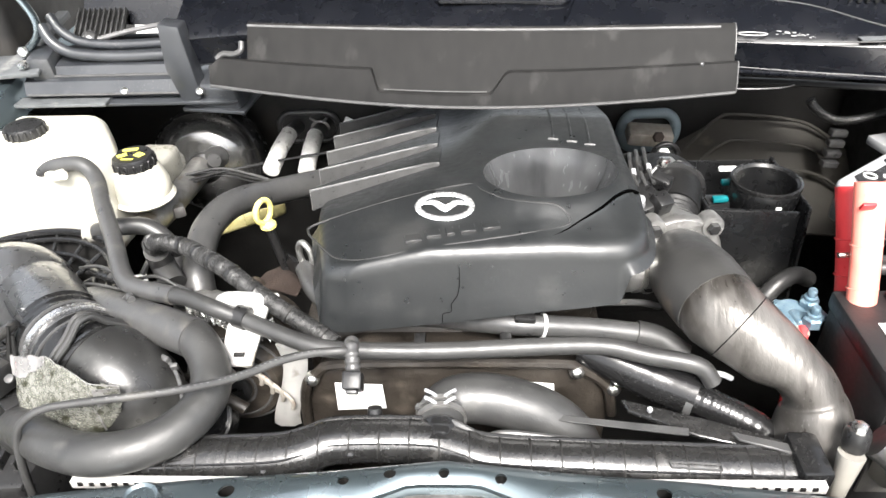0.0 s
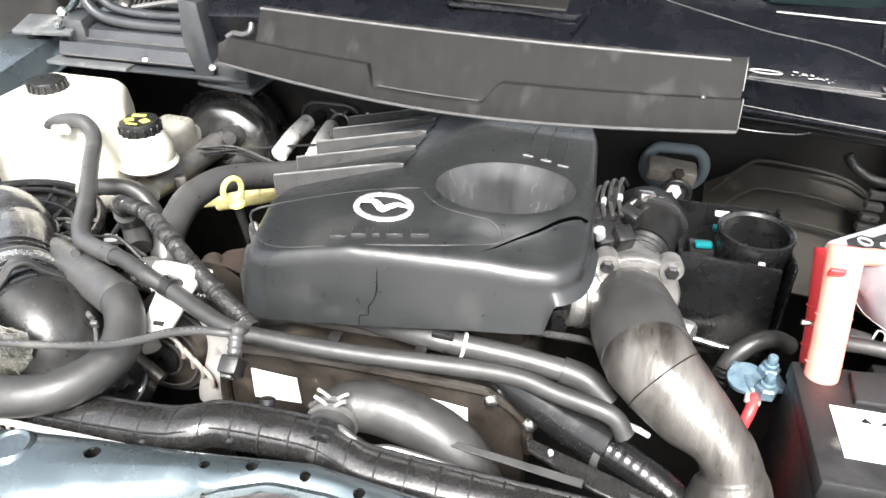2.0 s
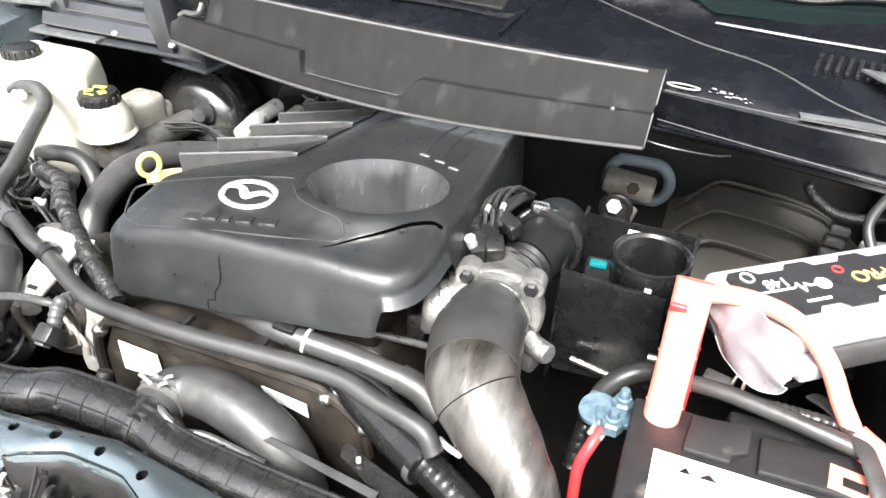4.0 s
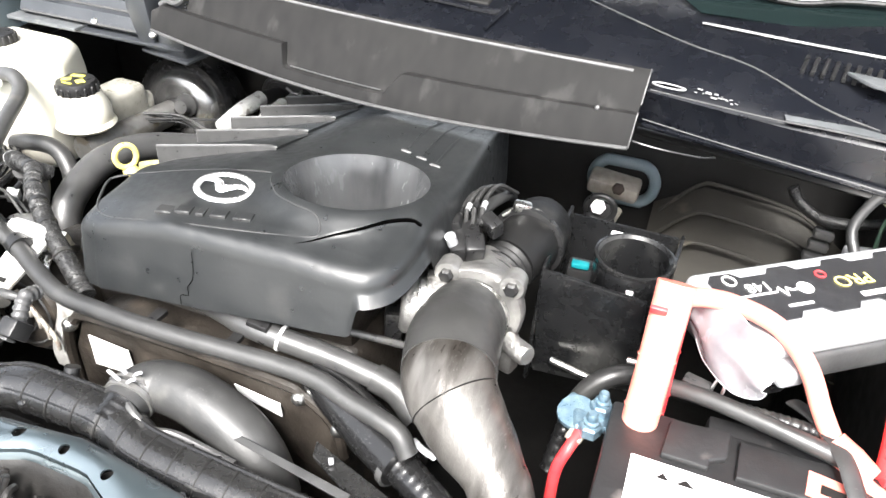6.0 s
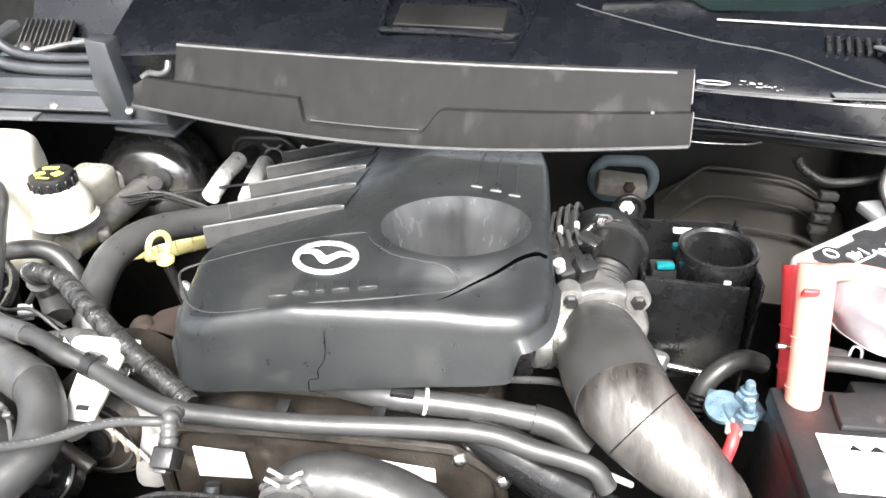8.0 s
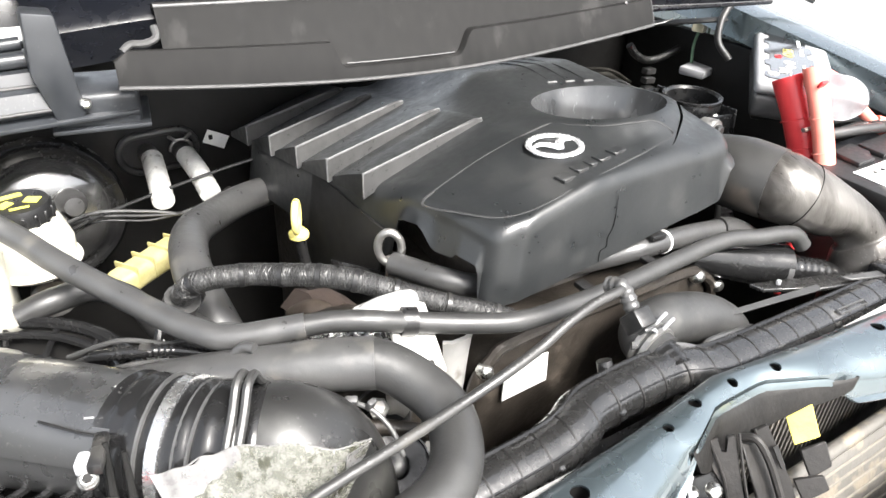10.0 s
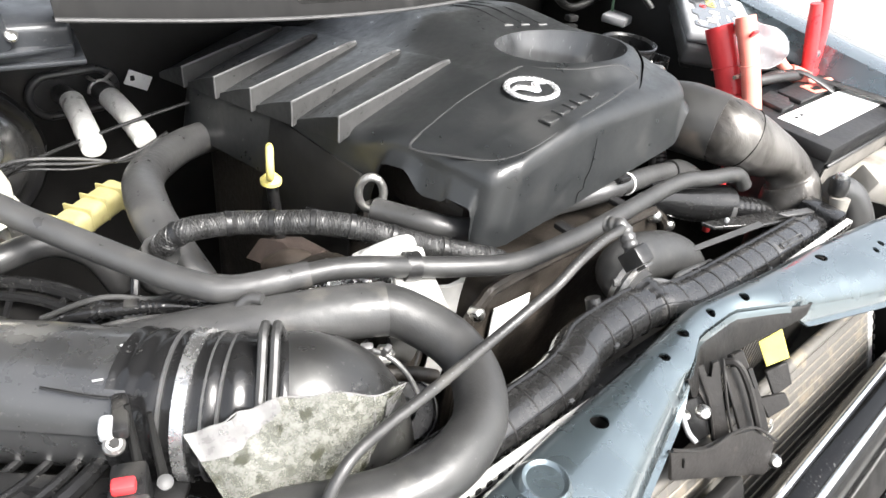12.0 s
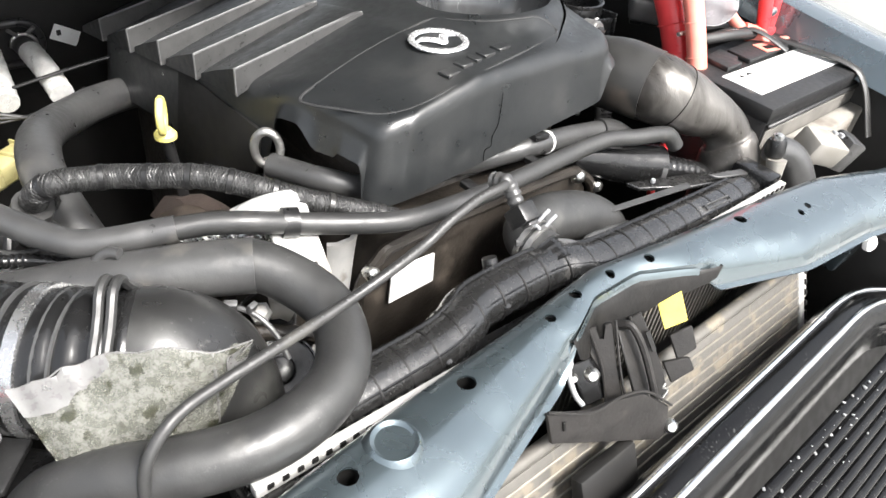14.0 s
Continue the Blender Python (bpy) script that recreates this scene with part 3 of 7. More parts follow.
def engine_cover():
    root = thing("engine_cover", "dusty black plastic engine cover with a round bowl", "engine cover", (0.02, 0.4, 0.96))
    line = catmull([(x, y, 0) for x, y in OUT] + [(OUT[0][0], OUT[0][1], 0)], 12)[:-1]
    edge = [Vector((p.x, p.y)) for p, _ in line]
    n = len(edge)
    c = Vector((BX, BY))
    bm = bmesh.new()
    rings = []
    # skirt up, rounded shoulder, top, rim, bowl
    r = 0.016
    for k in range(7):
        t = k / 6
        ring = []
        for p in edge:
            q = p + (c - p).normalized() * 0.010 * t
            z0, z1 = cover_bottom(p.x, p.y), top_z(q.x, q.y) - r
            ring.append((q.x, q.y, lerp(z0, z1, t)))
        rings.append(ring)
    for k in range(1, 8):
        a = k / 7 * math.pi / 2
        ring = []
        for p in edge:
            q = p + (c - p).normalized() * (0.010 + r * (1 - math.cos(a)))
            ring.append((q.x, q.y, top_z(q.x, q.y) - r + r * math.sin(a)))
        rings.append(ring)
    for k in range(1, 41):
        t = k / 40
        ring = []
        for p in edge:
            u = (p - c).normalized()
            far = (p - c).length - 0.010 - r
            d = lerp(far, BR + 0.004, t)
            q = c + u * d
            ring.append((q.x, q.y, top_z(q.x, q.y)))
        rings.append(ring)
    bowl = []
    for k in range(1, 15):
        t = k / 14
        d = BR + 0.004 * max(0, 1 - 3 * t) - 0.016 * t
        bowl.append([(BX + (p - c).normalized().x * d, BY + (p - c).normalized().y * d, 1.078 - 0.15 * (1 - t) * (p - c).normalized().y * d - 0.085 * t) for p in edge])
    grid = [[bm.verts.new(v) for v in ring] for ring in rings]
    for a, b in zip(grid, grid[1:]):
        for j in range(n):
            bm.faces.new((a[j], a[(j + 1) % n], b[(j + 1) % n], b[j]))
    part("shell", bm, COVER, root, smooth=60)
    bm = bmesh.new()
    grid = [[bm.verts.new(v) for v in ring] for ring in [rings[-1]] + bowl]
    for a, b in zip(grid, grid[1:]):
        for j in range(n):
            bm.faces.new((a[j], a[(j + 1) % n], b[(j + 1) % n], b[j]))
    bm.faces.new(grid[-1])
    part("bowl", bm, BOWL, root, "streaked grey wall of the round bowl")

    # five louvre ribs, each a wedge that is tall at its outer end
    for i in range(5):
        yl, yr = 0.344 + 0.079 * i, 0.363 + 0.079 * i
        bm = bmesh.new()
        rows = []
        m = 16
        for k in range(m + 1):
            t = k / m
            x = lerp(-0.172 - 0.005 * i, -0.014 - 0.006 * i, t)
            y = lerp(yl, yr, t)
            tip = min(1.0, 0.55 + (1 - t) / 0.08 * 0.45) if t > 0.92 else 1.0
            h = rib_height(x) * tip
            z1 = rib_line(x, y) - rib_height(x) * (1 - tip)
            y2 = y + 0.079
            back = rib_line(x, y2) - rib_height(x) - 0.0005
            rows.append([(x, y - 0.001, z1 - h - 0.006), (x, y, z1 - 0.0012), (x, y + 0.0012, z1), (x, lerp(y, y2, 0.5), lerp(z1, back, 0.5) + 0.001), (x, y2 - 0.002, back), (x, y2, back - 0.008)])
        g = [[bm.verts.new(v) for v in row] for row in rows]
        for a, b in zip(g, g[1:]):
            for j in range(5):
                bm.faces.new((a[j], a[j + 1], b[j + 1], b[j]))
        bm.faces.new(g[0])
        bm.faces.new(g[-1][::-1])
        rib = part("louvre_rib", bm, COVER, root, smooth=25)
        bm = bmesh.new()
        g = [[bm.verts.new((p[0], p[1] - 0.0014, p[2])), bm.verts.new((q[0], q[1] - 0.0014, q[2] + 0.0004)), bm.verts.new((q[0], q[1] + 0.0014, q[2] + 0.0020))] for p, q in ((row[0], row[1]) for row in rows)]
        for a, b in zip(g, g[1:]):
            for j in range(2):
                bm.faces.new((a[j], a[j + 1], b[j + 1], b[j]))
        # pale tubes paint the highlight along the rib's top and outer end
        part("rib_edge", tube([(q[2][0], q[2][1] - 0.0004, q[2][2]) for q in rows[::4]], 0.0011, seg=6, sub=4), COVER_PALE, rib)
        part("rib_edge", tube([rows[0][0], rows[0][1], rows[0][2]], 0.0013, seg=6, sub=3), COVER_PALE, rib)
        # the face turned to the light gets a paler colour
        part("worn_face", bm, RIBFACE, rib, "scuffed front face of the rib, painted paler as lit", smooth=25)

    # emblem: a silver oval with a bent bar, as plain shapes
    e = facing((-0.003, 0.251, top_z(-0.003, 0.251) + 0.001), (-0.02, -0.02, 1), (0, 1, 0))
    e = Matrix.Translation((-0.003, 0.251, top_z(-0.003, 0.251) + 0.0015)) @ pose(0, 0, 0, 1.5, 1, 0)
    ring = [(0.029 * math.cos(math.tau * k / 24), 0.0235 * math.sin(math.tau * k / 24), 0) for k in range(25)]
    emb = part("emblem", placed(tube(ring, 0.0036, seg=8, sub=3, flat=0.6, caps=False), e), CHROME, root, "silver oval emblem")
    part("emblem_bar", placed(tube([(-0.027, 0.004, 0), (-0.014, 0.007, 0.0005), (-0.006, 0.0, 0.001), (0.0, -0.006, 0.001), (0.006, 0.0, 0.001), (0.014, 0.007, 0.0005), (0.027, 0.004, 0)], [0.0015, 0.004, 0.0045, 0.005, 0.0045, 0.004, 0.0015], seg=8, sub=5, flat=0.45), e), CHROME, emb)
    # row of raised bars under the emblem
    for w, dx in ((0.017, 0), (0.015, 0.020), (0.008, 0.037), (0.016, 0.055), (0.018, 0.079)):
        x = -0.034 + dx
        y = 0.199 + 0.20 * dx
        part("raised_bar", rbox(w, 0.012, 0.0026, pose(x, y, top_z(x, y) + 0.0006, -2, 0, 11), 0.0006, 1), COVER, root)
        part("bar_edge", rbox(w, 0.0016, 0.0032, pose(x + 0.0012, y - 0.0064, top_z(x, y) + 0.0006, -2, 0, 11), 0.0004, 1), COVER_LINE, root)
    # raised outline of the emblem panel
    panel = [(-0.157, 0.253), (-0.148, 0.261), (-0.112, 0.272), (-0.064, 0.284), (-0.017, 0.290), (0.024, 0.294), (0.038, 0.273), (0.061, 0.249), (0.090, 0.236), (0.112, 0.231), (0.124, 0.221), (0.122, 0.210), (0.082, 0.202), (0.004, 0.187), (-0.046, 0.181), (-0.078, 0.180), (-0.098, 0.183), (-0.114, 0.190), (-0.127, 0.203), (-0.140, 0.222), (-0.152, 0.240), (-0.157, 0.253)]
    part("panel_line", tube([(x, y, top_z(x, y) - 0.0008) for x, y in panel], 0.0013, seg=8, sub=8), COVER_LINE, root)
    # three grooves behind the bowl
    for k, (x, y) in enumerate(((0.127, 0.411), (0.149, 0.403), (0.170, 0.392))):
        part("groove_tip", rbox(0.013, 0.0035, 0.0022, pose(x, y, top_z(x, y) + 0.0006, 0, 0, -12), 0.0006, 1), COVER_PALE, root)
        pts = [(x + 0.004 * t, y + 0.006 + 0.17 * t, 0) for t in (0, 0.33, 0.66, 1)]
        part("groove", tube([(px, py, top_z(px, py) + 0.0004) for px, py, _ in pts], 0.0018, seg=6, sub=6, flat=0.5), COVER, root)
    # the split along the front corner
    part("crack", tube([(0.013, 0.1712, 1.050), (0.0125, 0.1695, 1.030), (0.010, 0.1680, 1.017), (0.004, 0.1668, 1.008), (0.0035, 0.1660, 0.998), (-0.005, 0.1650, 0.996), (-0.006, 0.1640, 0.985)], 0.00032, seg=6, sub=3), CRACK, root, "hairline crack in the front skirt")
    part("crack", tube([(x, y - 0.0012, top_z(x, y + 0.003) - 0.0018) for x, y in CRACK_LINE], [0.0003, 0.0006, 0.0010, 0.0015, 0.0019, 0.0021, 0.0018], seg=8, sub=8), CRACK, root, "open crack in the cover")


engine_cover()


# ---- engine below the cover ----
def engine_block():
    root = thing("engine", "oily dark engine block and timing cover under the plastic cover", "engine", (0, 0.4, 0.45))
    part("block", rbox(0.34, 0.46, 0.44, pose(0.0, 0.43, 0.73), 0.02, 3), DIRTY, root)
    prof = [(-0.165, 0.72), (-0.160, 0.88), (-0.140, 0.925), (-0.10, 0.938), (0.10, 0.938), (0.135, 0.930), (0.165, 0.905), (0.175, 0.86), (0.17, 0.70), (0.0, 0.62)]
    part("timing_cover", prism(prof, -0.205, -0.150, pose(0, 0, 0, 90, 0, 0), 0.006), DIRTY, root, "grimy dark timing cover")
    rim = [(x * 1.02, 0.148, z + 0.003) for x, z in prof[:8]]
    part("flange", tube(rim, 0.006, seg=8, sub=6), DIRTY, root)
    for x, z in ((0.135, 0.931), (0.176, 0.905), (-0.150, 0.92)):
        part("bolt", lathe([(0.008, -0.004), (0.0085, 0.0), (0.0075, 0.004), (0.0055, 0.007), (0.003, 0.008)], facing((x, 0.146, z), (0, -1, 0.3)), 12), STEEL, root)
    part("cam_housing", rbox(0.28, 0.42, 0.05, pose(0.02, 0.42, 0.965), 0.012), DIRTY, root)


engine_block()

for nm, pts in (("paper_label", [(-0.126, 0.146, 0.914), (-0.074, 0.146, 0.911), (-0.072, 0.1455, 0.875), (-0.127, 0.1455, 0.872)]), ("paper_label", [(0.060, 0.1455, 0.919), (0.112, 0.1455, 0.913), (0.113, 0.1455, 0.895), (0.065, 0.1455, 0.906)])):
    bm = bmesh.new()
    lo = [bm.verts.new(Vector(p)) for p in pts]
    hi = [bm.verts.new(Vector(p) + Vector((0, -0.0015, 0))) for p in pts]
    bm.faces.new(lo)
    bm.faces.new(hi[::-1])
    for i in range(4):
        bm.faces.new((lo[i], lo[(i + 1) % 4], hi[(i + 1) % 4], hi[i]))
    lab = solo(nm, bm, WHITE, "white printed label stuck on the timing cover", "label", group="timing cover labels", smooth=0)


# ---- cowl: loose front lip, panel, windscreen ----
def cowl():
    root = thing("cowl", "black plastic cowl with a loose dusty front lip", "cowl", (0, 0.6, 1.08))
    # the lip: a proud lower face that steps back to the upper one; the step drops round a finger slot
    fwd = Vector((0, -0.75, 0.5))
    lower, upper, slot = [], [], []
    n = 160
    for i in range(n + 1):
        t = i / n
        x = lerp(-0.352, 0.362, t)
        bow = math.sin(math.pi * t)
        low = Vector((x, lerp(0.562, 0.472, t) - 0.012 * bow, lerp(1.087, 1.100, t) - 0.022 * bow))
        top = Vector((x + 0.003, lerp(0.612, 0.525, t), lerp(1.158, 1.166, t) - 0.006 * bow))
        f = lerp(0.46, 0.17, smoothstep(-0.116, -0.104, x) * smoothstep(0.076, 0.046, x))
        out = 0.010 - 0.005 * smoothstep(0.3, 0.17, f)
        end = smoothstep(-0.352, -0.335, x)
        f *= lerp(0.72, 1.0, end)
        step = low.lerp(top, f + 0.035) - fwd * 0.003
        lower.append([low - fwd * 0.004 + Vector((0, 0.006, 0)), low, low.lerp(top, 0.06) + fwd * 0.003, low.lerp(top, f * 0.55) + fwd * (0.7 * out), low.lerp(top, f - 0.03) + fwd * out, low.lerp(top, f) + fwd * (out - 0.003), step])
        if x > -0.302:
            upper.append([step, low.lerp(top, lerp(f, 1, 0.25)) - fwd * 0.003, low.lerp(top, 0.72) - fwd * 0.001, low.lerp(top, 0.93), top, top + Vector((0, 0.006, 0.004)), top + Vector((0, 0.016, -0.004))])
        if -0.098 < x < 0.060:
            slot.append(step + fwd * 0.003)
    part("front_lip", sheet(lower, 0.003), LIP, root, "dusty dark grey plastic lip strip")
    part("lip_flange", sheet(upper, 0.003), LIP, root, "streaked upper flange of the lip")
    part("lip_bead", tube([r[1] for r in lower[::8]], 0.0024, seg=8, sub=4), EDGE, root)
    part("lip_bead", tube([r[4] + Vector((0, 0.001, 0.001)) for r in upper[::8]], 0.0019, seg=8, sub=4), LIPEDGE, root, "pale worn top edge")
    part("slot_edge", tube(slot[::4], 0.0010, seg=6, sub=3), EDGE, root, "pale line along the finger slot")
    part("curled_end", tube([(-0.340, 0.577, 1.121), (-0.330, 0.580, 1.127), (-0.315, 0.578, 1.127), (-0.303, 0.578, 1.132), (-0.302, 0.586, 1.142)], 0.0042, seg=8, sub=5), EDGE, root, "curled pale end of the lip")
    for r, w in ((upper[-1], 0.0010), (lower[-1], 0.0009)):
        part("end_edge", tube([p + Vector((0.001, 0, 0)) for p in r[1:6]], w, seg=6, sub=3), EDGE, root)
    part("rivet", lathe([(0.005, 0), (0.0045, 0.002), (0.002, 0.003)], facing((0.32, 0.492, 1.131), (0, -0.8, 0.5)) @ Matrix.Diagonal((0.6, 0.6, 0.8, 1)), 12), RUBBER_GREY, root)
    # sloping top panel
    rows = []
    for i in range(49):
        t = i / 48
        x = lerp(-0.42, 0.62, t)
        yf = interp([(-0.42, 0.625), (-0.30, 0.615), (0.36, 0.53), (0.50, 0.485), (0.62, 0.455)], x)
        zf = interp([(-0.42, 1.14), (-0.3, 1.150), (0.37, 1.153), (0.53, 1.160), (0.62, 1.165)], x)
        row = [(x, yf + 0.012, zf - 0.05), (x, yf + 0.002, zf - 0.008)]
        for k in range(9):
            u = k / 8
            row.append((x, yf + 0.008 + 0.30 * u, zf + 0.10 * u + 0.006 * math.sin(math.pi * u)))
        rows.append(row)
    part("top_panel", sheet(rows, 0.003), COWL, root, "shiny black cowl top")
    part("drain_recess", rbox(0.15, 0.05, 0.006, pose(0.07, 0.665, 1.186, 18, 0, -6), 0.01, 3), DARK, root, "black rectangular opening in the cowl top")
    frame_pts = [(-0.02, 0.632, 1.178), (-0.012, 0.70, 1.205), (0.075, 0.70, 1.205), (0.155, 0.69, 1.203), (0.165, 0.622, 1.178), (0.075, 0.628, 1.177), (-0.02, 0.632, 1.178)]
    part("opening_rim", tube(frame_pts, 0.004, seg=8, sub=5), COWL, root)
    part("fold", tube([(0.235, 0.681, 1.2015), (0.267, 0.665, 1.1962), (0.334, 0.631, 1.1885), (0.397, 0.598, 1.1828), (0.469, 0.562, 1.1805), (0.539, 0.506, 1.1705), (0.589, 0.480, 1.1675)], 0.0011, seg=8, sub=6), EDGE, root)
    # seam that runs back past the opening
    part("fold", tube([(0.154, 0.585, 1.165), (0.17, 0.63, 1.182), (0.178, 0.662, 1.193), (0.19, 0.74, 1.222)], 0.0025, seg=8, sub=6), COWL, root)
    # grommet, pale scrapes, and a pale patch for the reflection on the bent corner
    part("grommet", tube([(0.388 + 0.018 * math.cos(math.tau * k / 16), 0.524 + 0.006 * math.sin(math.tau * k / 16) - 0.002 * math.cos(math.tau * k / 16), 1.1575) for k in range(17)], 0.0010, seg=8, sub=2, caps=False), SCRAPE, root, "pale oval grommet")
    rng = random.Random(4)
    for k in range(34):
        x = 0.418 + 0.0030 * k + rng.uniform(-0.003, 0.003)
        y = lerp(0.520, 0.498, (x - 0.42) / 0.08) + rng.uniform(-0.004, 0.004)
        part("scrape", rbox(rng.uniform(0.0015, 0.007), rng.uniform(0.0006, 0.0024), 0.0010, pose(x, y, 1.1560 + 0.05 * (x - 0.42) + 0.33 * (y - 0.51), 18, 0, rng.uniform(-30, 10)), 0.0003, 1), SCRAPE, root)
    part("front_edge", tube([(0.37, 0.518, 1.152), (0.44, 0.498, 1.1555), (0.50, 0.484, 1.158), (0.555, 0.472, 1.162), (0.62, 0.456, 1.166)], 0.0010, seg=8, sub=6), EDGE, root)
    # grey patch in place of the glossy crease's white reflection
    part("worn_corner", sheet([[(0.505, 0.491, 1.1625), (0.53, 0.487, 1.1640), (0.57, 0.482, 1.1665), (0.60, 0.470, 1.168)], [(0.507, 0.482, 1.1605), (0.53, 0.478, 1.1625), (0.57, 0.470, 1.1645), (0.60, 0.461, 1.167)]], 0.0012), DUSTGREY, root, "pale patch painting the reflection on the cowl corner")
    part("lower_flange", rbox(0.26, 0.010, 0.006, pose(0.495, 0.497, 1.110, 20, -1, -14), 0.002), COWL, root)
    part("flange_edge", tube([(0.368, 0.524, 1.1145), (0.44, 0.506, 1.1135), (0.53, 0.484, 1.1135), (0.62, 0.462, 1.114)], 0.0008, seg=6, sub=5), EDGE, root)
    part("wire", tube([(0.345, 0.52, 1.092), (0.365, 0.53, 1.082), (0.40, 0.53, 1.079), (0.44, 0.52, 1.084), (0.455, 0.515, 1.090)], 0.0013, seg=6, sub=6), PLASTIC, root, "loose wire under the cowl")
    for k in range(9):
        part("vent_slat", rbox(0.0045, 0.028, 0.006, pose(0.517 + 0.0095 * k, 0.566 - 0.0035 * k, 1.1915 + 0.0006 * k, 18, 0, -10), 0.001), PLASTIC, root)
    part("pale_corner", prism([(0.553, 0.538), (0.63, 0.528), (0.63, 0.49), (0.572, 0.514)], 0, 0.004, Matrix.Translation((0, 0, 1.178)) @ pose(0, 0, 0, 2, 0, 0), 0.001), DUSTGREY, root, "grey body corner beside the vent")
    part("rear_shelf", rbox(0.34, 0.16, 0.016, pose(-0.56, 0.86, 1.205, 14, 0, 0), 0.006), COWL, root)
    trim = thing("windscreen_trim", "pale trim strip and wiper arm below the windscreen", "trim", (0.5, 0.66, 1.2))
    part("strip", tube([(0.405, 0.632, 1.199), (0.45, 0.618, 1.201), (0.50, 0.603, 1.203), (0.55, 0.590, 1.205), (0.64, 0.568, 1.209)], 0.0024, seg=10, sub=6, flat=0.6), SCRAPE, trim)
    # white strip stands for the sky reflected at the screen's lower edge
    part("screen_edge", sheet([[(0.27, 0.690, 1.216), (0.36, 0.684, 1.213), (0.49, 0.668, 1.2235), (0.58, 0.664, 1.235), (0.70, 0.655, 1.245)], [(0.27, 0.70, 1.240), (0.36, 0.70, 1.236), (0.49, 0.69, 1.245), (0.58, 0.685, 1.256), (0.70, 0.68, 1.27)]], 0.003), WHITE, trim, "screen edge coloured white for the sky's reflection")
    part("glass_band", sheet([[(0.40, 0.648, 1.2065), (0.50, 0.632, 1.211), (0.60, 0.618, 1.217), (0.72, 0.60, 1.22)], [(0.36, 0.684, 1.2185), (0.49, 0.668, 1.2265), (0.58, 0.664, 1.237), (0.72, 0.65, 1.245)]], 0.002), GLASS, trim, "dark reflecting foot of the windscreen")
    part("wiper_arm", tube([(0.27, 0.680, 1.222), (0.36, 0.676, 1.222), (0.43, 0.668, 1.231), (0.50, 0.660, 1.229), (0.56, 0.655, 1.240), (0.68, 0.645, 1.246)], 0.0032, seg=8, sub=6), PLASTIC, trim)


cowl()
rows = []
for i in range(21):
    x = lerp(-0.70, 0.70, i / 20)
    y0 = 0.90 - 0.06 * (x / 0.7) ** 2
    rows.append([(x, y0, 1.27), (x * 0.97, y0 + 0.2, 1.40), (x * 0.93, y0 + 0.45, 1.57), (x * 0.9, y0 + 0.72, 1.72)])
solo("windscreen", sheet(rows, 0.006), GLASS, "dark tinted windscreen above the cowl", "windscreen", kind="structure")

# ---- hoses and pipes over the engine front ----
def band(root, name, at, along, r, width, material, label="", thick=0.0015):
    """A strap or clamp round a hose."""
    return part(name, lathe([(r, -width / 2), (r + thick, -width / 2 + 0.0005), (r + thick, width / 2 - 0.0005), (r, width / 2)], facing(at, along), 28), material, root, label)


def coolant_hose():
    root = thing("coolant_hose", "long thin black rubber coolant hose with clips", "hose", (-0.1, 0.14, 0.96))
    a = [(-0.575, 0.45, 1.012), (-0.545, 0.445, 1.024), (-0.509, 0.441, 1.028), (-0.485, 0.425, 1.015), (-0.454, 0.370, 1.004), (-0.409, 0.294, 0.995), (-0.378, 0.240, 0.993), (-0.354, 0.217, 0.992), (-0.30, 0.195, 0.998)]
    b = [(-0.304, 0.196, 0.998), (-0.28, 0.187, 1.000), (-0.25, 0.173, 0.999), (-0.215, 0.164, 0.990), (-0.175, 0.147, 0.985), (-0.13, 0.132, 0.980), (-0.08, 0.130, 0.977), (0.0, 0.132, 0.975), (0.10, 0.138, 0.975), (0.159, 0.137, 0.976), (0.20, 0.128, 0.972), (0.248, 0.118, 0.968), (0.264, 0.110, 0.952)]
    part("rubber_section", tube(a, 0.0108, seg=14, sub=7), RUBBER_GREY, root, "matt rubber section")
    part("pipe_section", tube(b, 0.0092, seg=14, sub=6), RUBBER, root, "smooth black section")
    band(root, "clip", (-0.219, 0.168, 0.990), (0.9, -0.3, -0.1), 0.0095, 0.014, PLASTIC, "black clip", 0.003)
    for x in (-0.03, 0.06):
        part("bracket", rbox(0.012, 0.03, 0.006, pose(x, 0.148, 0.969), 0.001), PLASTIC, root)


def heater_hose():
    root = thing("heater_hose", "grey rubber heater hose below the engine cover", "hose", (0.1, 0.17, 0.95))
    part("rubber", tube([(-0.175, 0.275, 0.972), (-0.15, 0.225, 0.976), (-0.11, 0.202, 0.968), (-0.02, 0.202, 0.960), (0.03, 0.188, 0.965), (0.07, 0.174, 0.973), (0.15, 0.178, 0.963), (0.205, 0.178, 0.955)], 0.0118, seg=16, sub=6), RUBBER_GREY, root)
    part("end_sleeve", tube([(0.200, 0.178, 0.956), (0.225, 0.175, 0.950), (0.25, 0.165, 0.935)], 0.0142, seg=16, sub=5), RUBBER, root)
    band(root, "clamp", (0.10, 0.1755, 0.970), (0.95, 0.1, -0.2), 0.0118, 0.004, WHITE, "white marking band")
    part("clip", rbox(0.022, 0.012, 0.006, pose(0.08, 0.170, 0.986, 0, 8, 3), 0.001), PLASTIC, root)


coolant_hose()
heater_hose()


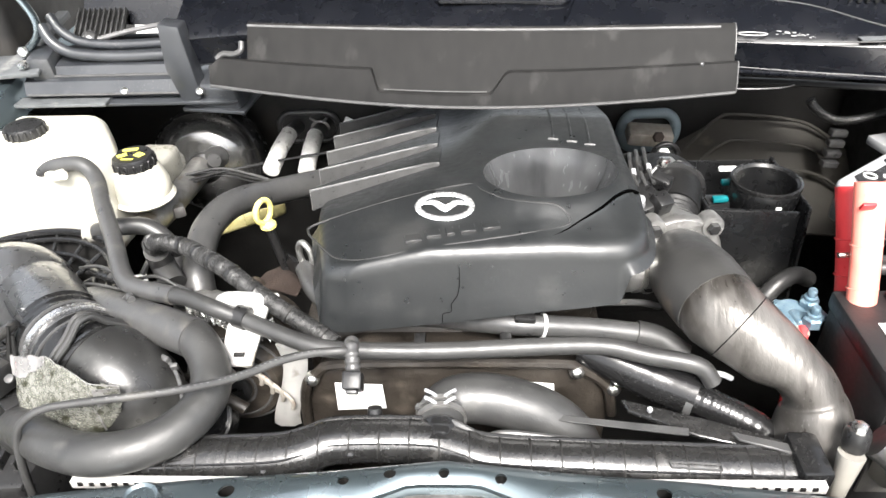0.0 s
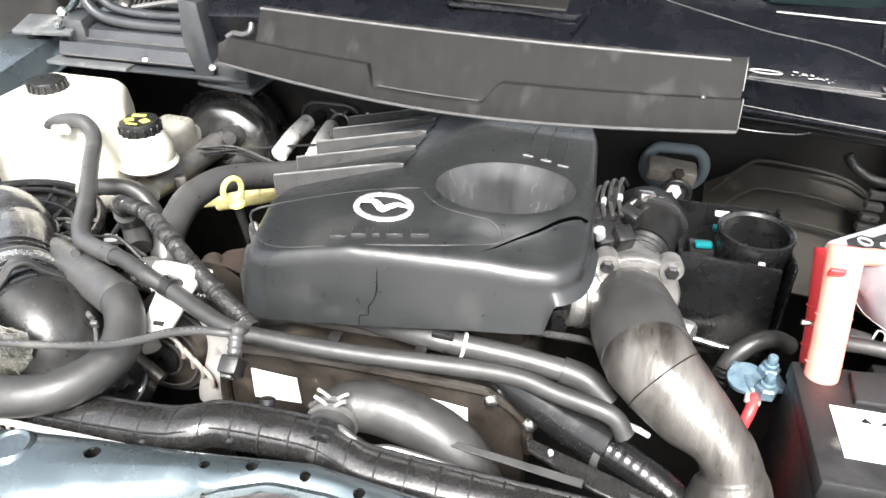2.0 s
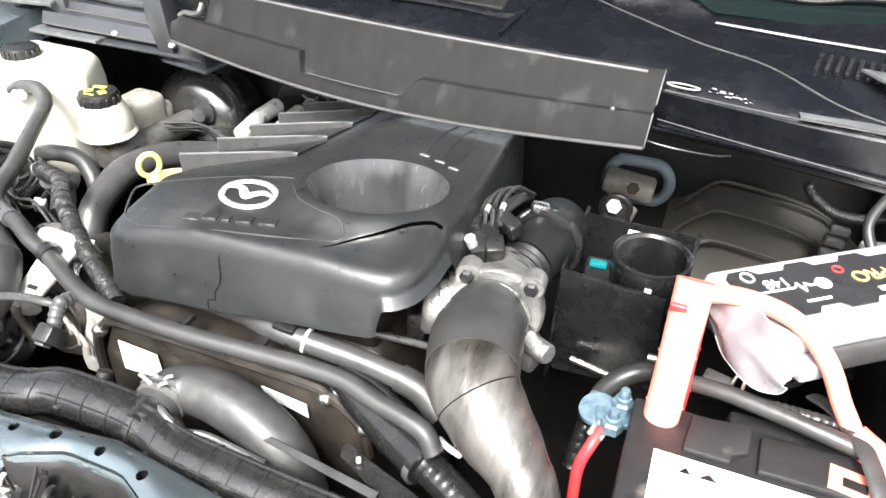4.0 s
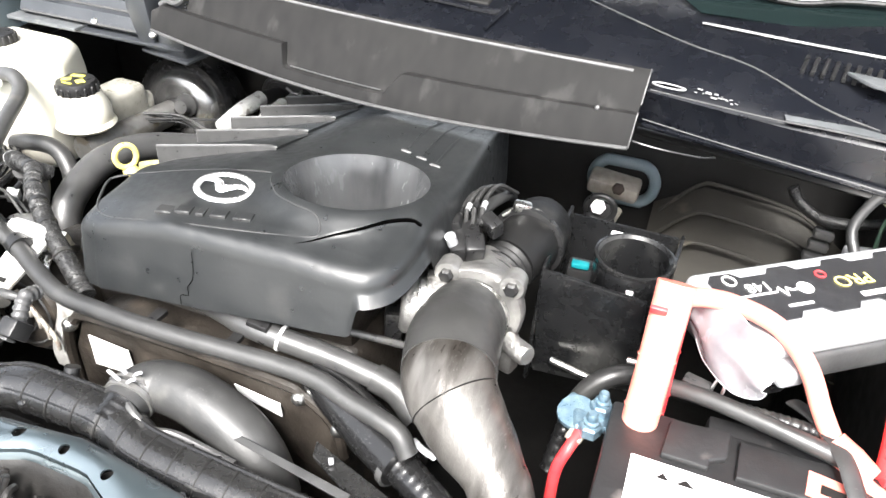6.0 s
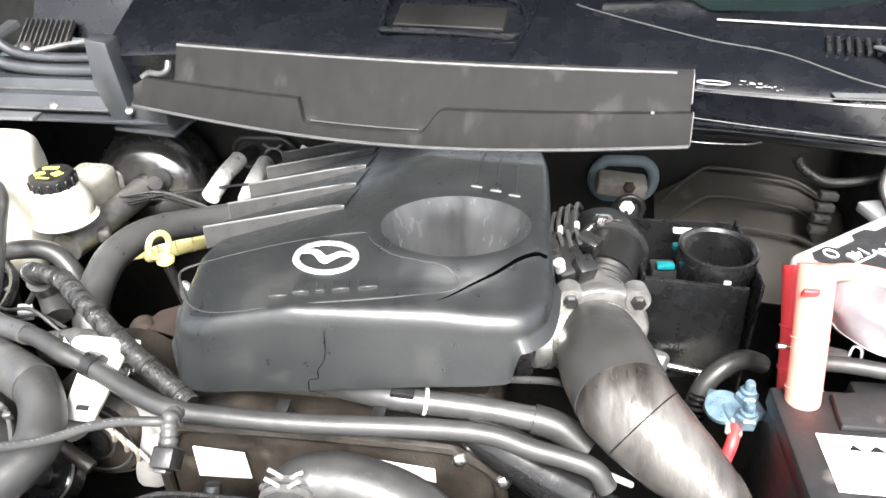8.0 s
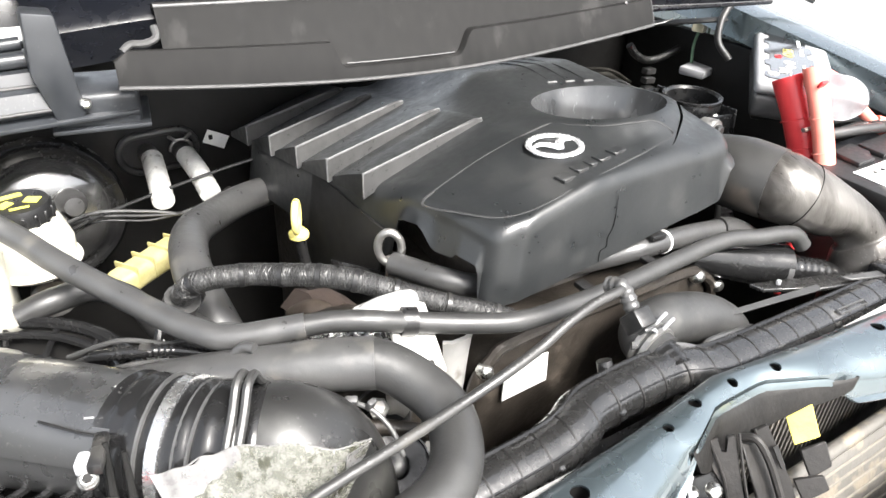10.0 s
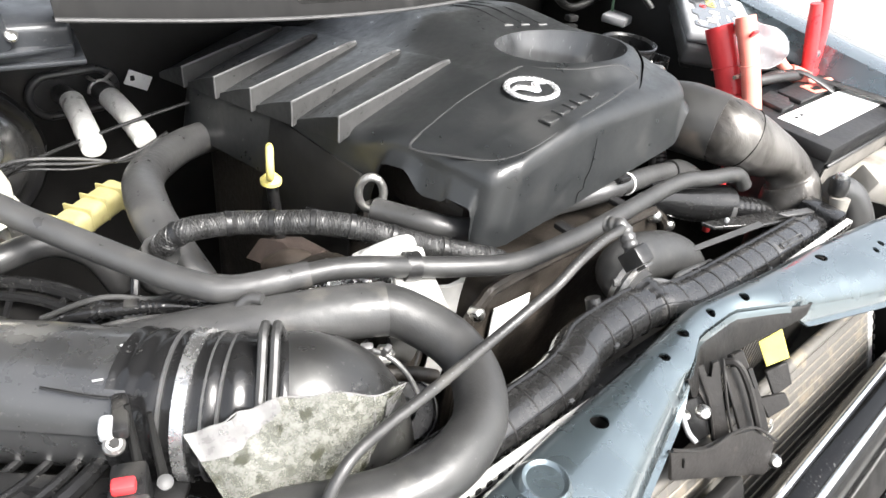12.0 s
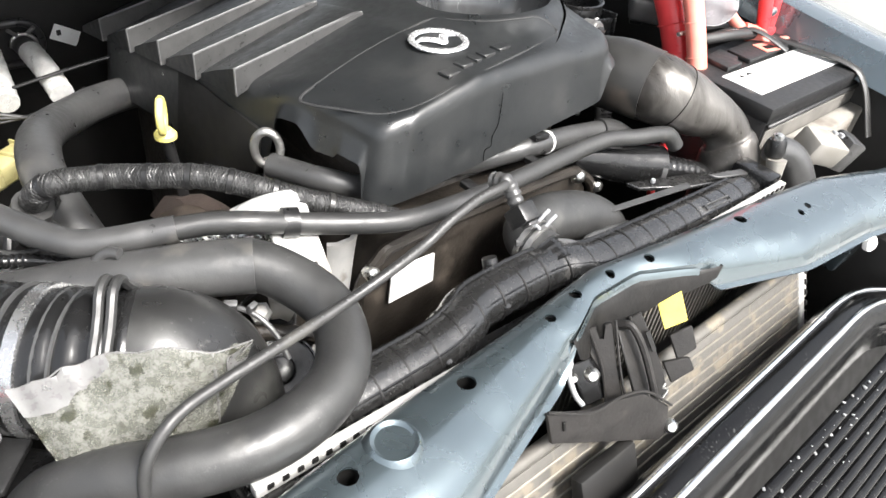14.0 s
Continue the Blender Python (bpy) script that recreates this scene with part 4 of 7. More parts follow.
def braided_hose():
    root = thing("braided_hose", "black hose in a braided sleeve with tape bands", "hose", (-0.25, 0.27, 0.96))
    pts = [(-0.355, 0.335, 0.960), (-0.370, 0.308, 0.982), (-0.357, 0.292, 1.002), (-0.319, 0.284, 1.001), (-0.292, 0.262, 1.005), (-0.269, 0.242, 1.009), (-0.245, 0.225, 1.007), (-0.221, 0.208, 1.000), (-0.186, 0.188, 0.987), (-0.145, 0.166, 0.974), (-0.12, 0.152, 0.965)]
    part("sleeve", tube(pts, 0.0098, seg=16, sub=10, wave=0.03, pitch=0.0045), BRAID, root)
    # woven threads: crossing spirals over the sleeve
    weave = bmesh.new()
    fine = catmull(pts, 22)
    up = Vector((0, 0, 1))
    for turn in (1, -1):
        for s in range(8):
            run, path = 0.0, []
            for i, (c, _) in enumerate(fine):
                d = (fine[min(i + 1, len(fine) - 1)][0] - fine[max(i - 1, 0)][0]).normalized()
                u = (up - d * up.dot(d)).normalized()
                if i:
                    run += (c - fine[i - 1][0]).length
                a = turn * run / 0.019 * math.tau + s * math.tau / 8
                path.append(c + 0.0101 * (math.cos(a) * u + math.sin(a) * d.cross(u)))
            tube(path, 0.00042, seg=3, sub=1, bm=weave)
    part("weave", weave, THREAD, root, "grey woven threads")
    line = catmull(pts, 12)
    for k in range(22, len(line) - 6, 13):
        c, d = line[k][0], line[k + 1][0] - line[k - 1][0]
        band(root, "tape_band", c, d, 0.0098, 0.005, PLASTIC, "black tape band", 0.0011)


braided_hose()


def upper_hose():
    root = thing("upper_hose", "thick grey coolant hose curving beside the engine", "hose", (-0.3, 0.45, 0.92))
    part("rubber", tube([(-0.15, 0.63, 0.893), (-0.22, 0.605, 0.900), (-0.282, 0.545, 0.918), (-0.322, 0.475, 0.942), (-0.338, 0.422, 0.946), (-0.342, 0.38, 0.938), (-0.337, 0.33, 0.915), (-0.325, 0.30, 0.87)], 0.0205, seg=18, sub=8), RUBBER_GREY, root)
    part("elbow", tube([(-0.355, 0.30, 0.93), (-0.375, 0.325, 0.945), (-0.37, 0.312, 0.975)], 0.016, seg=14, sub=6), RUBBER, root)


upper_hose()


def radiator_hose():
    root = thing("radiator_hose", "thick black rubber radiator hose bent in a loop", "hose", (-0.3, 0.05, 0.9))
    part("sleeve", tube([(-0.43, 0.245, 0.945), (-0.39, 0.215, 0.962), (-0.345, 0.186, 0.974), (-0.30, 0.162, 0.981), (-0.264, 0.143, 0.983)], 0.0215, seg=20, sub=8), RUBBER_GREY, root, "grey protective sleeve")
    part("rubber", tube([(-0.285, 0.154, 0.982), (-0.264, 0.143, 0.983), (-0.244, 0.119, 0.975), (-0.234, 0.089, 0.968), (-0.241, 0.058, 0.963), (-0.264, 0.030, 0.961), (-0.297, 0.016, 0.960), (-0.335, 0.016, 0.957), (-0.375, 0.030, 0.953), (-0.41, 0.052, 0.945), (-0.44, 0.075, 0.925), (-0.46, 0.09, 0.89)], 0.0200, seg=20, sub=8), RUBBER, root)


radiator_hose()


def intake_hose():
    root = thing("intake_hose", "large scuffed intake hose on the throttle body", "hose", (0.33, 0.1, 0.8))
    a = [(0.261, 0.268, 0.985), (0.262, 0.240, 0.993), (0.266, 0.207, 0.999), (0.2755, 0.170, 0.999)]
    b = [(0.2745, 0.174, 0.999), (0.279, 0.162, 0.998), (0.291, 0.147, 0.993), (0.317, 0.126, 0.980), (0.340, 0.107, 0.967), (0.354, 0.093, 0.948), (0.358, 0.082, 0.920), (0.361, 0.070, 0.82)]
    part("rubber_end", tube(a, [0.0390, 0.0425, 0.0445, 0.0430], seg=32, sub=8), COUPLING, root, "matt grey rubber coupling")
    sleeve = tube(b, [0.0422, 0.0420, 0.0395, 0.0345, 0.0285, 0.0285, 0.0370, 0.043], seg=40, sub=10)
    # sucked-in dent on the side towards the engine
    for v in sleeve.verts:
        d = (v.co - Vector((0.322, 0.088, 0.944))).length
        v.co += Vector((0.62, 0.45, 0.25)) * 0.008 * math.exp(-(d / 0.022) ** 2)
        v.co += Vector((0.4, 0.5, 0.3)) * 0.0022 * noise.noise(v.co * 45)
    part("silver_sleeve", sleeve, SILVERHOSE, root, "worn silver coated hose with a sucked-in dent")
    band(root, "hose_clamp", (0.262, 0.262, 0.986), (0.1, -1, 0.15), 0.0392, 0.008, STEEL, "steel hose clamp")
    band(root, "seam", (0.291, 0.147, 0.993), (0.70, -0.62, -0.36), 0.0396, 0.0013, DARK, "dark seam", 0.0007)


intake_hose()


def lower_pipe():
    root = thing("intercooler_pipe", "black rubber elbow pipe with spring clamps below the hoses", "pipe", (0.05, 0.1, 0.88))
    part("elbow", tube([(-0.006, 0.068, 0.934), (-0.005, 0.088, 0.936), (0.010, 0.102, 0.936), (0.045, 0.104, 0.934), (0.09, 0.098, 0.922), (0.122, 0.090, 0.90), (0.14, 0.082, 0.86)], [0.0225, 0.0235, 0.025, 0.0265, 0.027, 0.0265, 0.026], seg=24, sub=8), RUBBER, root)
    part("neck", tube([(-0.007, 0.046, 0.930), (-0.006, 0.060, 0.932), (-0.006, 0.074, 0.934)], [0.019, 0.020, 0.021], seg=20, sub=5, wave=0.03, pitch=0.008), GLOSS, root)
    for y, r in ((0.0765, 0.0235), (0.0855, 0.0240)):
        c = part("spring_clamp", lathe([(r, -0.0025), (r + 0.0018, -0.0025), (r + 0.0018, 0.0025), (r, 0.0025)], facing((-0.006, y, 0.9352), (0.1, -1, -0.05)), 28), ALU, root, "pale spring clamp")
        for s in (-1, 1):
            part("clamp_ear", tube([(-0.006 + 0.004 * s, y, 0.9352 + r), (-0.006 + 0.009 * s, y - 0.001, 0.9352 + r + 0.006), (-0.006 + 0.015 * s, y - 0.001, 0.9352 + r + 0.010)], 0.0018, seg=8, sub=4), PALE, c)
    part("lower_strap", tube([(-0.03, 0.085, 0.945), (0.01, 0.062, 0.945), (0.035, 0.056, 0.935), (0.06, 0.062, 0.932), (0.12, 0.060, 0.925)], 0.004, seg=8, sub=6), RUBBER_GREY, root)
    for k in range(9):
        part("printed_bar", rbox(0.0022, 0.0030, 0.0006, pose(0.020 + 0.0034 * k, 0.094 - 0.0006 * k, 0.9508 + 0.0005 * k - 0.00005 * k * k, 18, -6, 0), 0), SCRAPE, root)
    part("steel_strip", plate([(0.100, 0.078, 0.934), (0.108, 0.083, 0.936), (0.232, 0.066, 0.937), (0.230, 0.058, 0.935)], 0.002), RUBBER, root, "bent grey steel strip beside the elbow")


lower_pipe()


def lower_right_hoses():
    root = thing("bypass_hose", "shiny black coolant elbow with ribbed end", "hose", (0.25, 0.1, 0.9))
    part("elbow", tube([(0.14, 0.168, 0.945), (0.175, 0.155, 0.938), (0.217, 0.138, 0.928), (0.255, 0.118, 0.925)], [0.018, 0.022, 0.025, 0.023], seg=18, sub=7), GLOSS, root)
    part("ribbed_end", tube([(0.245, 0.124, 0.92), (0.275, 0.110, 0.915), (0.31, 0.093, 0.905), (0.34, 0.075, 0.88)], 0.0165, seg=16, sub=16, wave=0.025, pitch=0.009), GLOSS, root)
    band(root, "clamp", (0.250, 0.121, 0.922), (0.85, -0.4, -0.1), 0.0232, 0.008, EDGE, "worn clamp band")
    part("pale_lever", tube([(0.262, 0.128, 0.95), (0.275, 0.118, 0.955), (0.285, 0.120, 0.948)], 0.003, seg=8, sub=5), PALE, root, "small pale plastic clip")
    g = thing("edge_guard", "flat black plastic air guide along the radiator", "air guide", (0.26, 0.07, 0.9))
    part("strip", prism([(0.175, 0.108), (0.26, 0.080), (0.335, 0.050), (0.325, 0.036), (0.24, 0.062), (0.18, 0.092)], 0.926, 0.931, None, 0.001, 1), TANKBLACK, g)
    part("grey_strip", prism([(0.27, 0.062), (0.33, 0.045), (0.325, 0.035), (0.275, 0.052)], 0.934, 0.937, None, 0.0008, 1), RUBBER_GREY, g)
    part("clip", rbox(0.005, 0.005, 0.006, pose(0.200, 0.090, 0.935, 0, 0, 30), 0.0015), PALE, g, "white plastic clip")


lower_right_hoses()


def sensor_cable():
    root = thing("sensor_cable", "thin black cable with a hanging ribbed plug", "cable", (-0.2, 0.06, 0.95))
    part("cable", tube([(-0.078, 0.070, 1.036), (-0.092, 0.062, 1.043), (-0.118, 0.061, 1.041), (-0.148, 0.058, 1.034), (-0.171, 0.056, 1.024), (-0.198, 0.057, 1.012), (-0.228, 0.056, 1.004), (-0.263, 0.052, 1.000), (-0.308, 0.045, 0.999), (-0.337, 0.042, 0.997), (-0.364, 0.038, 0.995), (-0.382, 0.033, 0.989), (-0.397, 0.027, 0.972), (-0.404, 0.02, 0.93), (-0.41, 0.015, 0.86)], 0.0040, seg=10, sub=8), RUBBER, root)
    ink = catmull([(-0.092, 0.062, 1.043), (-0.118, 0.061, 1.041), (-0.148, 0.058, 1.034), (-0.171, 0.056, 1.024), (-0.198, 0.057, 1.012), (-0.228, 0.056, 1.004), (-0.263, 0.052, 1.000), (-0.308, 0.045, 0.999), (-0.337, 0.042, 0.997)], 5)
    for k, (p, _) in enumerate(ink[2:38]):
        if k % 7 != 6:
            part("printed_bar", rbox(0.0022, 0.0007, 0.0004, Matrix.Translation(p + Vector((-0.0008, -0.0016, 0.0037))) @ pose(0, 0, 0, 15, 12, 10), 0), LIPEDGE, root)
    plug = part("plug", rbox(0.017, 0.016, 0.022, pose(-0.080, 0.047, 1.020, 35, 0, 0), 0.002), PLASTIC, root, "grey plug at the cable's end")
    part("plug_face", rbox(0.010, 0.003, 0.011, pose(-0.080, 0.037, 1.017, 35, 0, 0), 0.001), RUBBER_GREY, plug)
    part("ribbed_boot", tube([(-0.080, 0.052, 1.024), (-0.082, 0.066, 1.040), (-0.084, 0.080, 1.036)], 0.0065, seg=12, sub=14, wave=0.10, pitch=0.006), RUBBER_GREY, root)


sensor_cable()


# ---- alternator, brackets, lifting eye ----
def alternator():
    root = thing("alternator", "dirty aluminium alternator with cooling slots", "alternator", (-0.2, 0.2, 0.85))
    ax = facing((-0.245, 0.175, 0.890), (0, -1, 0.1))
    part("housing", lathe([(0.060, -0.10), (0.062, -0.02), (0.058, 0.0), (0.05, 0.012), (0.02, 0.016)], ax, 36), DIRTY, root)
    # paler rings paint the highlights round the housing
    for r, z in ((0.058, 0.001), (0.042, 0.0135), (0.024, 0.0165)):
        part("ring", placed(tube([(r * math.cos(math.tau * k / 32), r * math.sin(math.tau * k / 32), z) for k in range(33)], 0.0016, seg=6, sub=2, caps=False), ax), EDGE, root)
    part("end_cap", lathe([(0.020, 0.014), (0.020, 0.020), (0.014, 0.023), (0.004, 0.023)], ax, 24), PLASTIC, root)
    b = thing("alternator_bracket", "pale aluminium bracket plates beside the engine", "bracket", (-0.2, 0.15, 0.88))
    hb = part("slotted_plate", plate([(-0.238, 0.128, 0.956), (-0.204, 0.128, 0.956), (-0.201, 0.150, 0.967), (-0.193, 0.188, 0.990), (-0.214, 0.204, 0.999), (-0.231, 0.190, 0.991), (-0.237, 0.166, 0.977)], 0.004), PALEALU, b, "pale plate with an oblong slot")
    part("slot", tube([(-0.224, 0.1365, 0.9655), (-0.219, 0.1365, 0.9655), (-0.213, 0.1365, 0.9655)], 0.0026, seg=8, sub=3), DARK, hb)
    bent = []
    for k in range(13):
        u = k / 12
        c = Vector((lerp(-0.172, -0.188, u) + 0.005 * math.sin(math.pi * 1.6 * u), 0.161 - 0.004 * u + 0.004 * math.sin(math.tau * u), lerp(0.958, 0.835, u)))
        w = 0.014 - 0.003 * math.sin(math.pi * u)
        bent.append([c + Vector((-w, 0.003, 0)), c + Vector((-w * 0.5, -0.001, 0)), c + Vector((w * 0.5, -0.001, 0)), c + Vector((w, 0.003, 0))])
    part("arm", sheet(bent, 0.004), PALEALU, b, "pale bent bracket arm")
    for k in range(4):
        part("cooling_fin", tube([Vector((-0.226, 0.152, 0.936)) + Vector((0.010 * k, -0.001 * k, -0.012 * k)) + Vector((0.020 * math.sin(a), -0.006 * math.sin(a), -0.018 * (1 - math.cos(a)))) for a in (0, 0.5, 1.0, 1.5, 2.0)], 0.0026, seg=8, sub=4), RUSTY, root, "stained cooling fin of the alternator")
    part("foil_pipe", tube([(-0.25, 0.20, 0.985), (-0.235, 0.185, 1.0), (-0.21, 0.19, 0.995), (-0.19, 0.20, 0.985)], 0.009, seg=10, sub=6), FOIL, b, "silver wrapped pipe")
    e = thing("lifting_eye", "steel engine lifting eye", "lifting eye", (-0.172, 0.29, 0.95))
    ring = [(-0.174 + 0.0095 * math.cos(a), 0.284 - 0.0075 * math.cos(a), 0.985 + 0.018 * math.sin(a)) for a in (math.tau * k / 16 for k in range(17))]
    part("ring", tube(ring, 0.0042, seg=10, sub=3, caps=False), ALU, e)
    part("foot", rbox(0.012, 0.006, 0.05, pose(-0.168, 0.292, 0.945), 0.002), STEEL, e)
    x = thing("exhaust_shield", "rusty brown heat shield low beside the engine", "heat shield", (-0.24, 0.33, 0.88))
    part("plate", sheet([[(-0.27, 0.29, 0.915), (-0.25, 0.28, 0.935), (-0.225, 0.285, 0.935), (-0.20, 0.30, 0.91)], [(-0.265, 0.33, 0.905), (-0.245, 0.33, 0.925), (-0.22, 0.335, 0.92), (-0.20, 0.34, 0.90)], [(-0.26, 0.38, 0.88), (-0.24, 0.385, 0.895), (-0.22, 0.385, 0.89), (-0.20, 0.39, 0.87)]], 0.002), RUST, x)
    part("side_plate", rbox(0.004, 0.16, 0.12, pose(-0.178, 0.39, 0.93, 0, 8, 3), 0.001), DARK, x)
    part("burnt_elbow", tube([(-0.262, 0.325, 0.905), (-0.252, 0.300, 0.922), (-0.240, 0.282, 0.915), (-0.234, 0.274, 0.885)], [0.012, 0.015, 0.015, 0.013], seg=14, sub=6), BURNT, x, "burnt brown pipe elbow")
    crease = []
    for i in range(13):
        u = i / 12
        crease.append([Vector((-0.215 + 0.055 * u, 0.335 - 0.04 * u, 0.955 - 0.03 * v - 0.012 * u)) + Vector((-0.4, -0.5, 0.6)) * 0.008 * noise.noise(Vector((u * 5, v * 4, 3.3))) for v in (0, 0.25, 0.5, 0.75, 1.0)])
    part("torn_sheet", sheet(crease, 0.001), GLOSS, x, "creased shiny black sheet")
    p = thing("turbo_pipe", "grimy pale casting beneath the hoses", "casting", (-0.3, 0.22, 0.9))
    part("casting", tube([(-0.33, 0.25, 0.93), (-0.29, 0.235, 0.945), (-0.25, 0.225, 0.95), (-0.22, 0.22, 0.94)], [0.018, 0.022, 0.020, 0.016], seg=14, sub=6, wave=0.06, pitch=0.02), ALU, p)
    part("nut", lathe([(0.010, 0), (0.010, 0.01), (0.006, 0.013)], facing((-0.24, 0.20, 0.96), (0, -0.4, 1)), 6), STEEL, p)


alternator()


def dipstick():
    root = thing("dipstick", "yellow ring handle of the oil dipstick", "dipstick", (-0.235, 0.37, 0.85))
    ring = [(-0.241 + 0.0135 * math.sin(a) * 0.47, 0.358 + 0.0135 * math.sin(a) * 0.88, 1.001 + 0.0155 * math.cos(a)) for a in (math.tau * k / 16 for k in range(17))]
    part("ring", tube(ring, 0.0038, seg=10, sub=3, caps=False), YELLOW, root)
    part("collar", lathe([(0.006, 0.974), (0.0105, 0.977), (0.0105, 0.981), (0.006, 0.986)], Matrix.Translation((-0.239, 0.36, 0)), 20), YELLOW, root)
    part("stem", tube([(-0.239, 0.36, 0.978), (-0.232, 0.362, 0.93), (-0.222, 0.365, 0.86)], 0.006, seg=10, sub=5), PLASTIC, root)


dipstick()


def loose_foil():
    # crumpled silver foil between the hoses
    root = thing("heat_foil", "crumpled silver heat foil between the hoses", "foil", (-0.25, 0.21, 0.95))
    for n, (cx, cy, cz, w, d, seed) in enumerate(((-0.272, 0.212, 0.968, 0.060, 0.030, 1.0), (-0.222, 0.196, 0.966, 0.050, 0.026, 5.0))):
        rows = []
        for i in range(19):
            row = []
            for j in range(11):
                u, v = i / 18 - 0.5, j / 10 - 0.5
                q = noise.noise(Vector((u * 9, v * 6, seed))) * 0.012 + noise.noise(Vector((u * 25, v * 16, seed))) * 0.005
                row.append((cx + w * u, cy + d * v - 0.4 * w * u, cz + q - 0.012 * (2 * v) ** 2))
            rows.append(row)
        part("sheet", sheet(rows, 0.0008), CRUMPLE, root)


loose_foil()


def small_wiring():
    root = thing("ribbed_conduit", "thin black ribbed wiring conduit beside the duct", "conduit", (-0.40, 0.26, 0.95))
    part("conduit", tube([(-0.455, 0.300, 0.952), (-0.425, 0.278, 0.960), (-0.395, 0.262, 0.962), (-0.365, 0.245, 0.958), (-0.33, 0.232, 0.950)], 0.0055, seg=10, sub=14, wave=0.10, pitch=0.005), GLOSS, root)
    for k, (dy, dz) in enumerate(((0.012, 0.006), (-0.010, -0.004), (0.020, -0.008))):
        part("wire", tube([(-0.47, 0.29 + dy, 0.95 + dz), (-0.43, 0.272 + dy, 0.965 + dz), (-0.39, 0.262 + dy * 0.5, 0.958 + dz), (-0.35, 0.25 + dy, 0.966 + dz), (-0.31, 0.235 + dy, 0.955)], 0.0022, seg=8, sub=7), RUBBER, root)
    part("clip", rbox(0.012, 0.010, 0.008, pose(-0.412, 0.272, 0.964, 10, 0, -30), 0.002), PLASTIC, root)
    part("pale_stub", tube([(-0.362, 0.200, 0.985), (-0.352, 0.196, 0.996), (-0.345, 0.188, 0.998)], 0.0045, seg=10, sub=5), RUBBER_GREY, root)
    tn = thing("belt_tensioner", "dark round belt tensioner with a painted rim highlight", "pulley", (-0.26, 0.12, 0.85))
    ta = facing((-0.262, 0.112, 0.892), (-0.25, -0.55, 0.8))
    part("wheel", lathe([(0.026, -0.02), (0.030, -0.014), (0.030, 0.0), (0.026, 0.003), (0.012, 0.001), (0.010, 0.006), (0.003, 0.007)], ta, 32), GLOSS, tn)
    # thin pale ring paints the highlight on the wheel's rim
    part("rim", lathe([(0.0292, -0.001), (0.0302, 0.0), (0.0302, 0.0012), (0.0285, 0.0022)], ta, 32, caps=False), EDGE, tn)
    part("arm", tube([(-0.30, 0.16, 0.905), (-0.275, 0.145, 0.915), (-0.245, 0.128, 0.912), (-0.22, 0.12, 0.90)], 0.007, seg=10, sub=5), DIRTY, tn)
    part("nut", lathe([(0.009, -0.006), (0.009, 0.006), (0.006, 0.009)], facing((-0.262, 0.142, 0.932), (-0.3, -0.5, 0.8)), 6), PALEALU, tn)
    part("sleeve", tube([(-0.252, 0.146, 0.930), (-0.243, 0.142, 0.930), (-0.236, 0.136, 0.926)], 0.010, seg=14, sub=4), TANKDULL, tn, "pale worn bush")
    c = thing("hose_clip", "bent steel spring clip inside the hose loop", "clip", (-0.29, 0.11, 0.95))
    part("spring", tube([(-0.305, 0.135, 0.955), (-0.292, 0.128, 0.965), (-0.280, 0.115, 0.962), (-0.272, 0.100, 0.950), (-0.270, 0.085, 0.935)], 0.0022, seg=8, sub=6), EDGE, c)
    part("ear", rbox(0.010, 0.006, 0.008, pose(-0.293, 0.127, 0.969, 20, 0, -30), 0.0015), EDGE, c)
    part("ear", rbox(0.008, 0.005, 0.010, pose(-0.281, 0.118, 0.967, 20, 0, 20), 0.0015), EDGE, c)


small_wiring()

# ---- left side: tanks, brake parts, air duct ----
def coolant_tank():
    root = thing("coolant_tank", "milky white plastic coolant tank with a black cap", "tank", (-0.62, 0.52, 0.85))
    top = [(-0.80, 0.44), (-0.545, 0.44), (-0.505, 0.47), (-0.50, 0.52), (-0.548, 0.602), (-0.80, 0.602)]
    bm = bmesh.new()
    levels = [(0.86, -0.008, 0.0), (0.875, 0.0, 0.0), (0.985, 0.004, 0.0), (1.018, 0.0, 0.012), (1.032, -0.014, 0.02), (1.036, -0.05, 0.03)]
    c = Vector((-0.64, 0.52))
    rings = []
    for z, grow, back in levels:
        ring = []
        for x, y in top:
            d = (Vector((x, y)) - c)
            q = c + d * (1 + grow / d.length)
            ring.append(bm.verts.new((q.x, q.y, z)))
        rings.append(ring)
    n = len(top)
    for a, b in zip(rings, rings[1:]):
        for j in range(n):
            bm.faces.new((a[j], a[(j + 1) % n], b[(j + 1) % n], b[j]))
    bm.faces.new(rings[0][::-1])
    bm.faces.new(rings[-1])
    bmesh.ops.bevel(bm, geom=[e for e in bm.edges], offset=0.006, segments=2, affect="EDGES", profile=0.5)
    part("body", bm, TANK, root)
    cap = part("cap", lathe([(0.021, 1.030), (0.0255, 1.032), (0.027, 1.036), (0.027, 1.050), (0.025, 1.054), (0.01, 1.055)], Matrix.Translation((-0.624, 0.520, -0.003)), 36), PLASTIC, root, "black screw cap")
    for k in range(18):
        a = math.tau * k / 18
        part("grip", rbox(0.003, 0.004, 0.016, pose(-0.624 + 0.0275 * math.cos(a), 0.520 + 0.0275 * math.sin(a), 1.041, 0, 0, math.degrees(a)), 0.0008, 1), PLASTIC, cap)
    part("spout", tube([(-0.56, 0.445, 1.012), (-0.545, 0.43, 1.015), (-0.53, 0.428, 1.02)], 0.008, seg=12, sub=5), TANK, root)


coolant_tank()


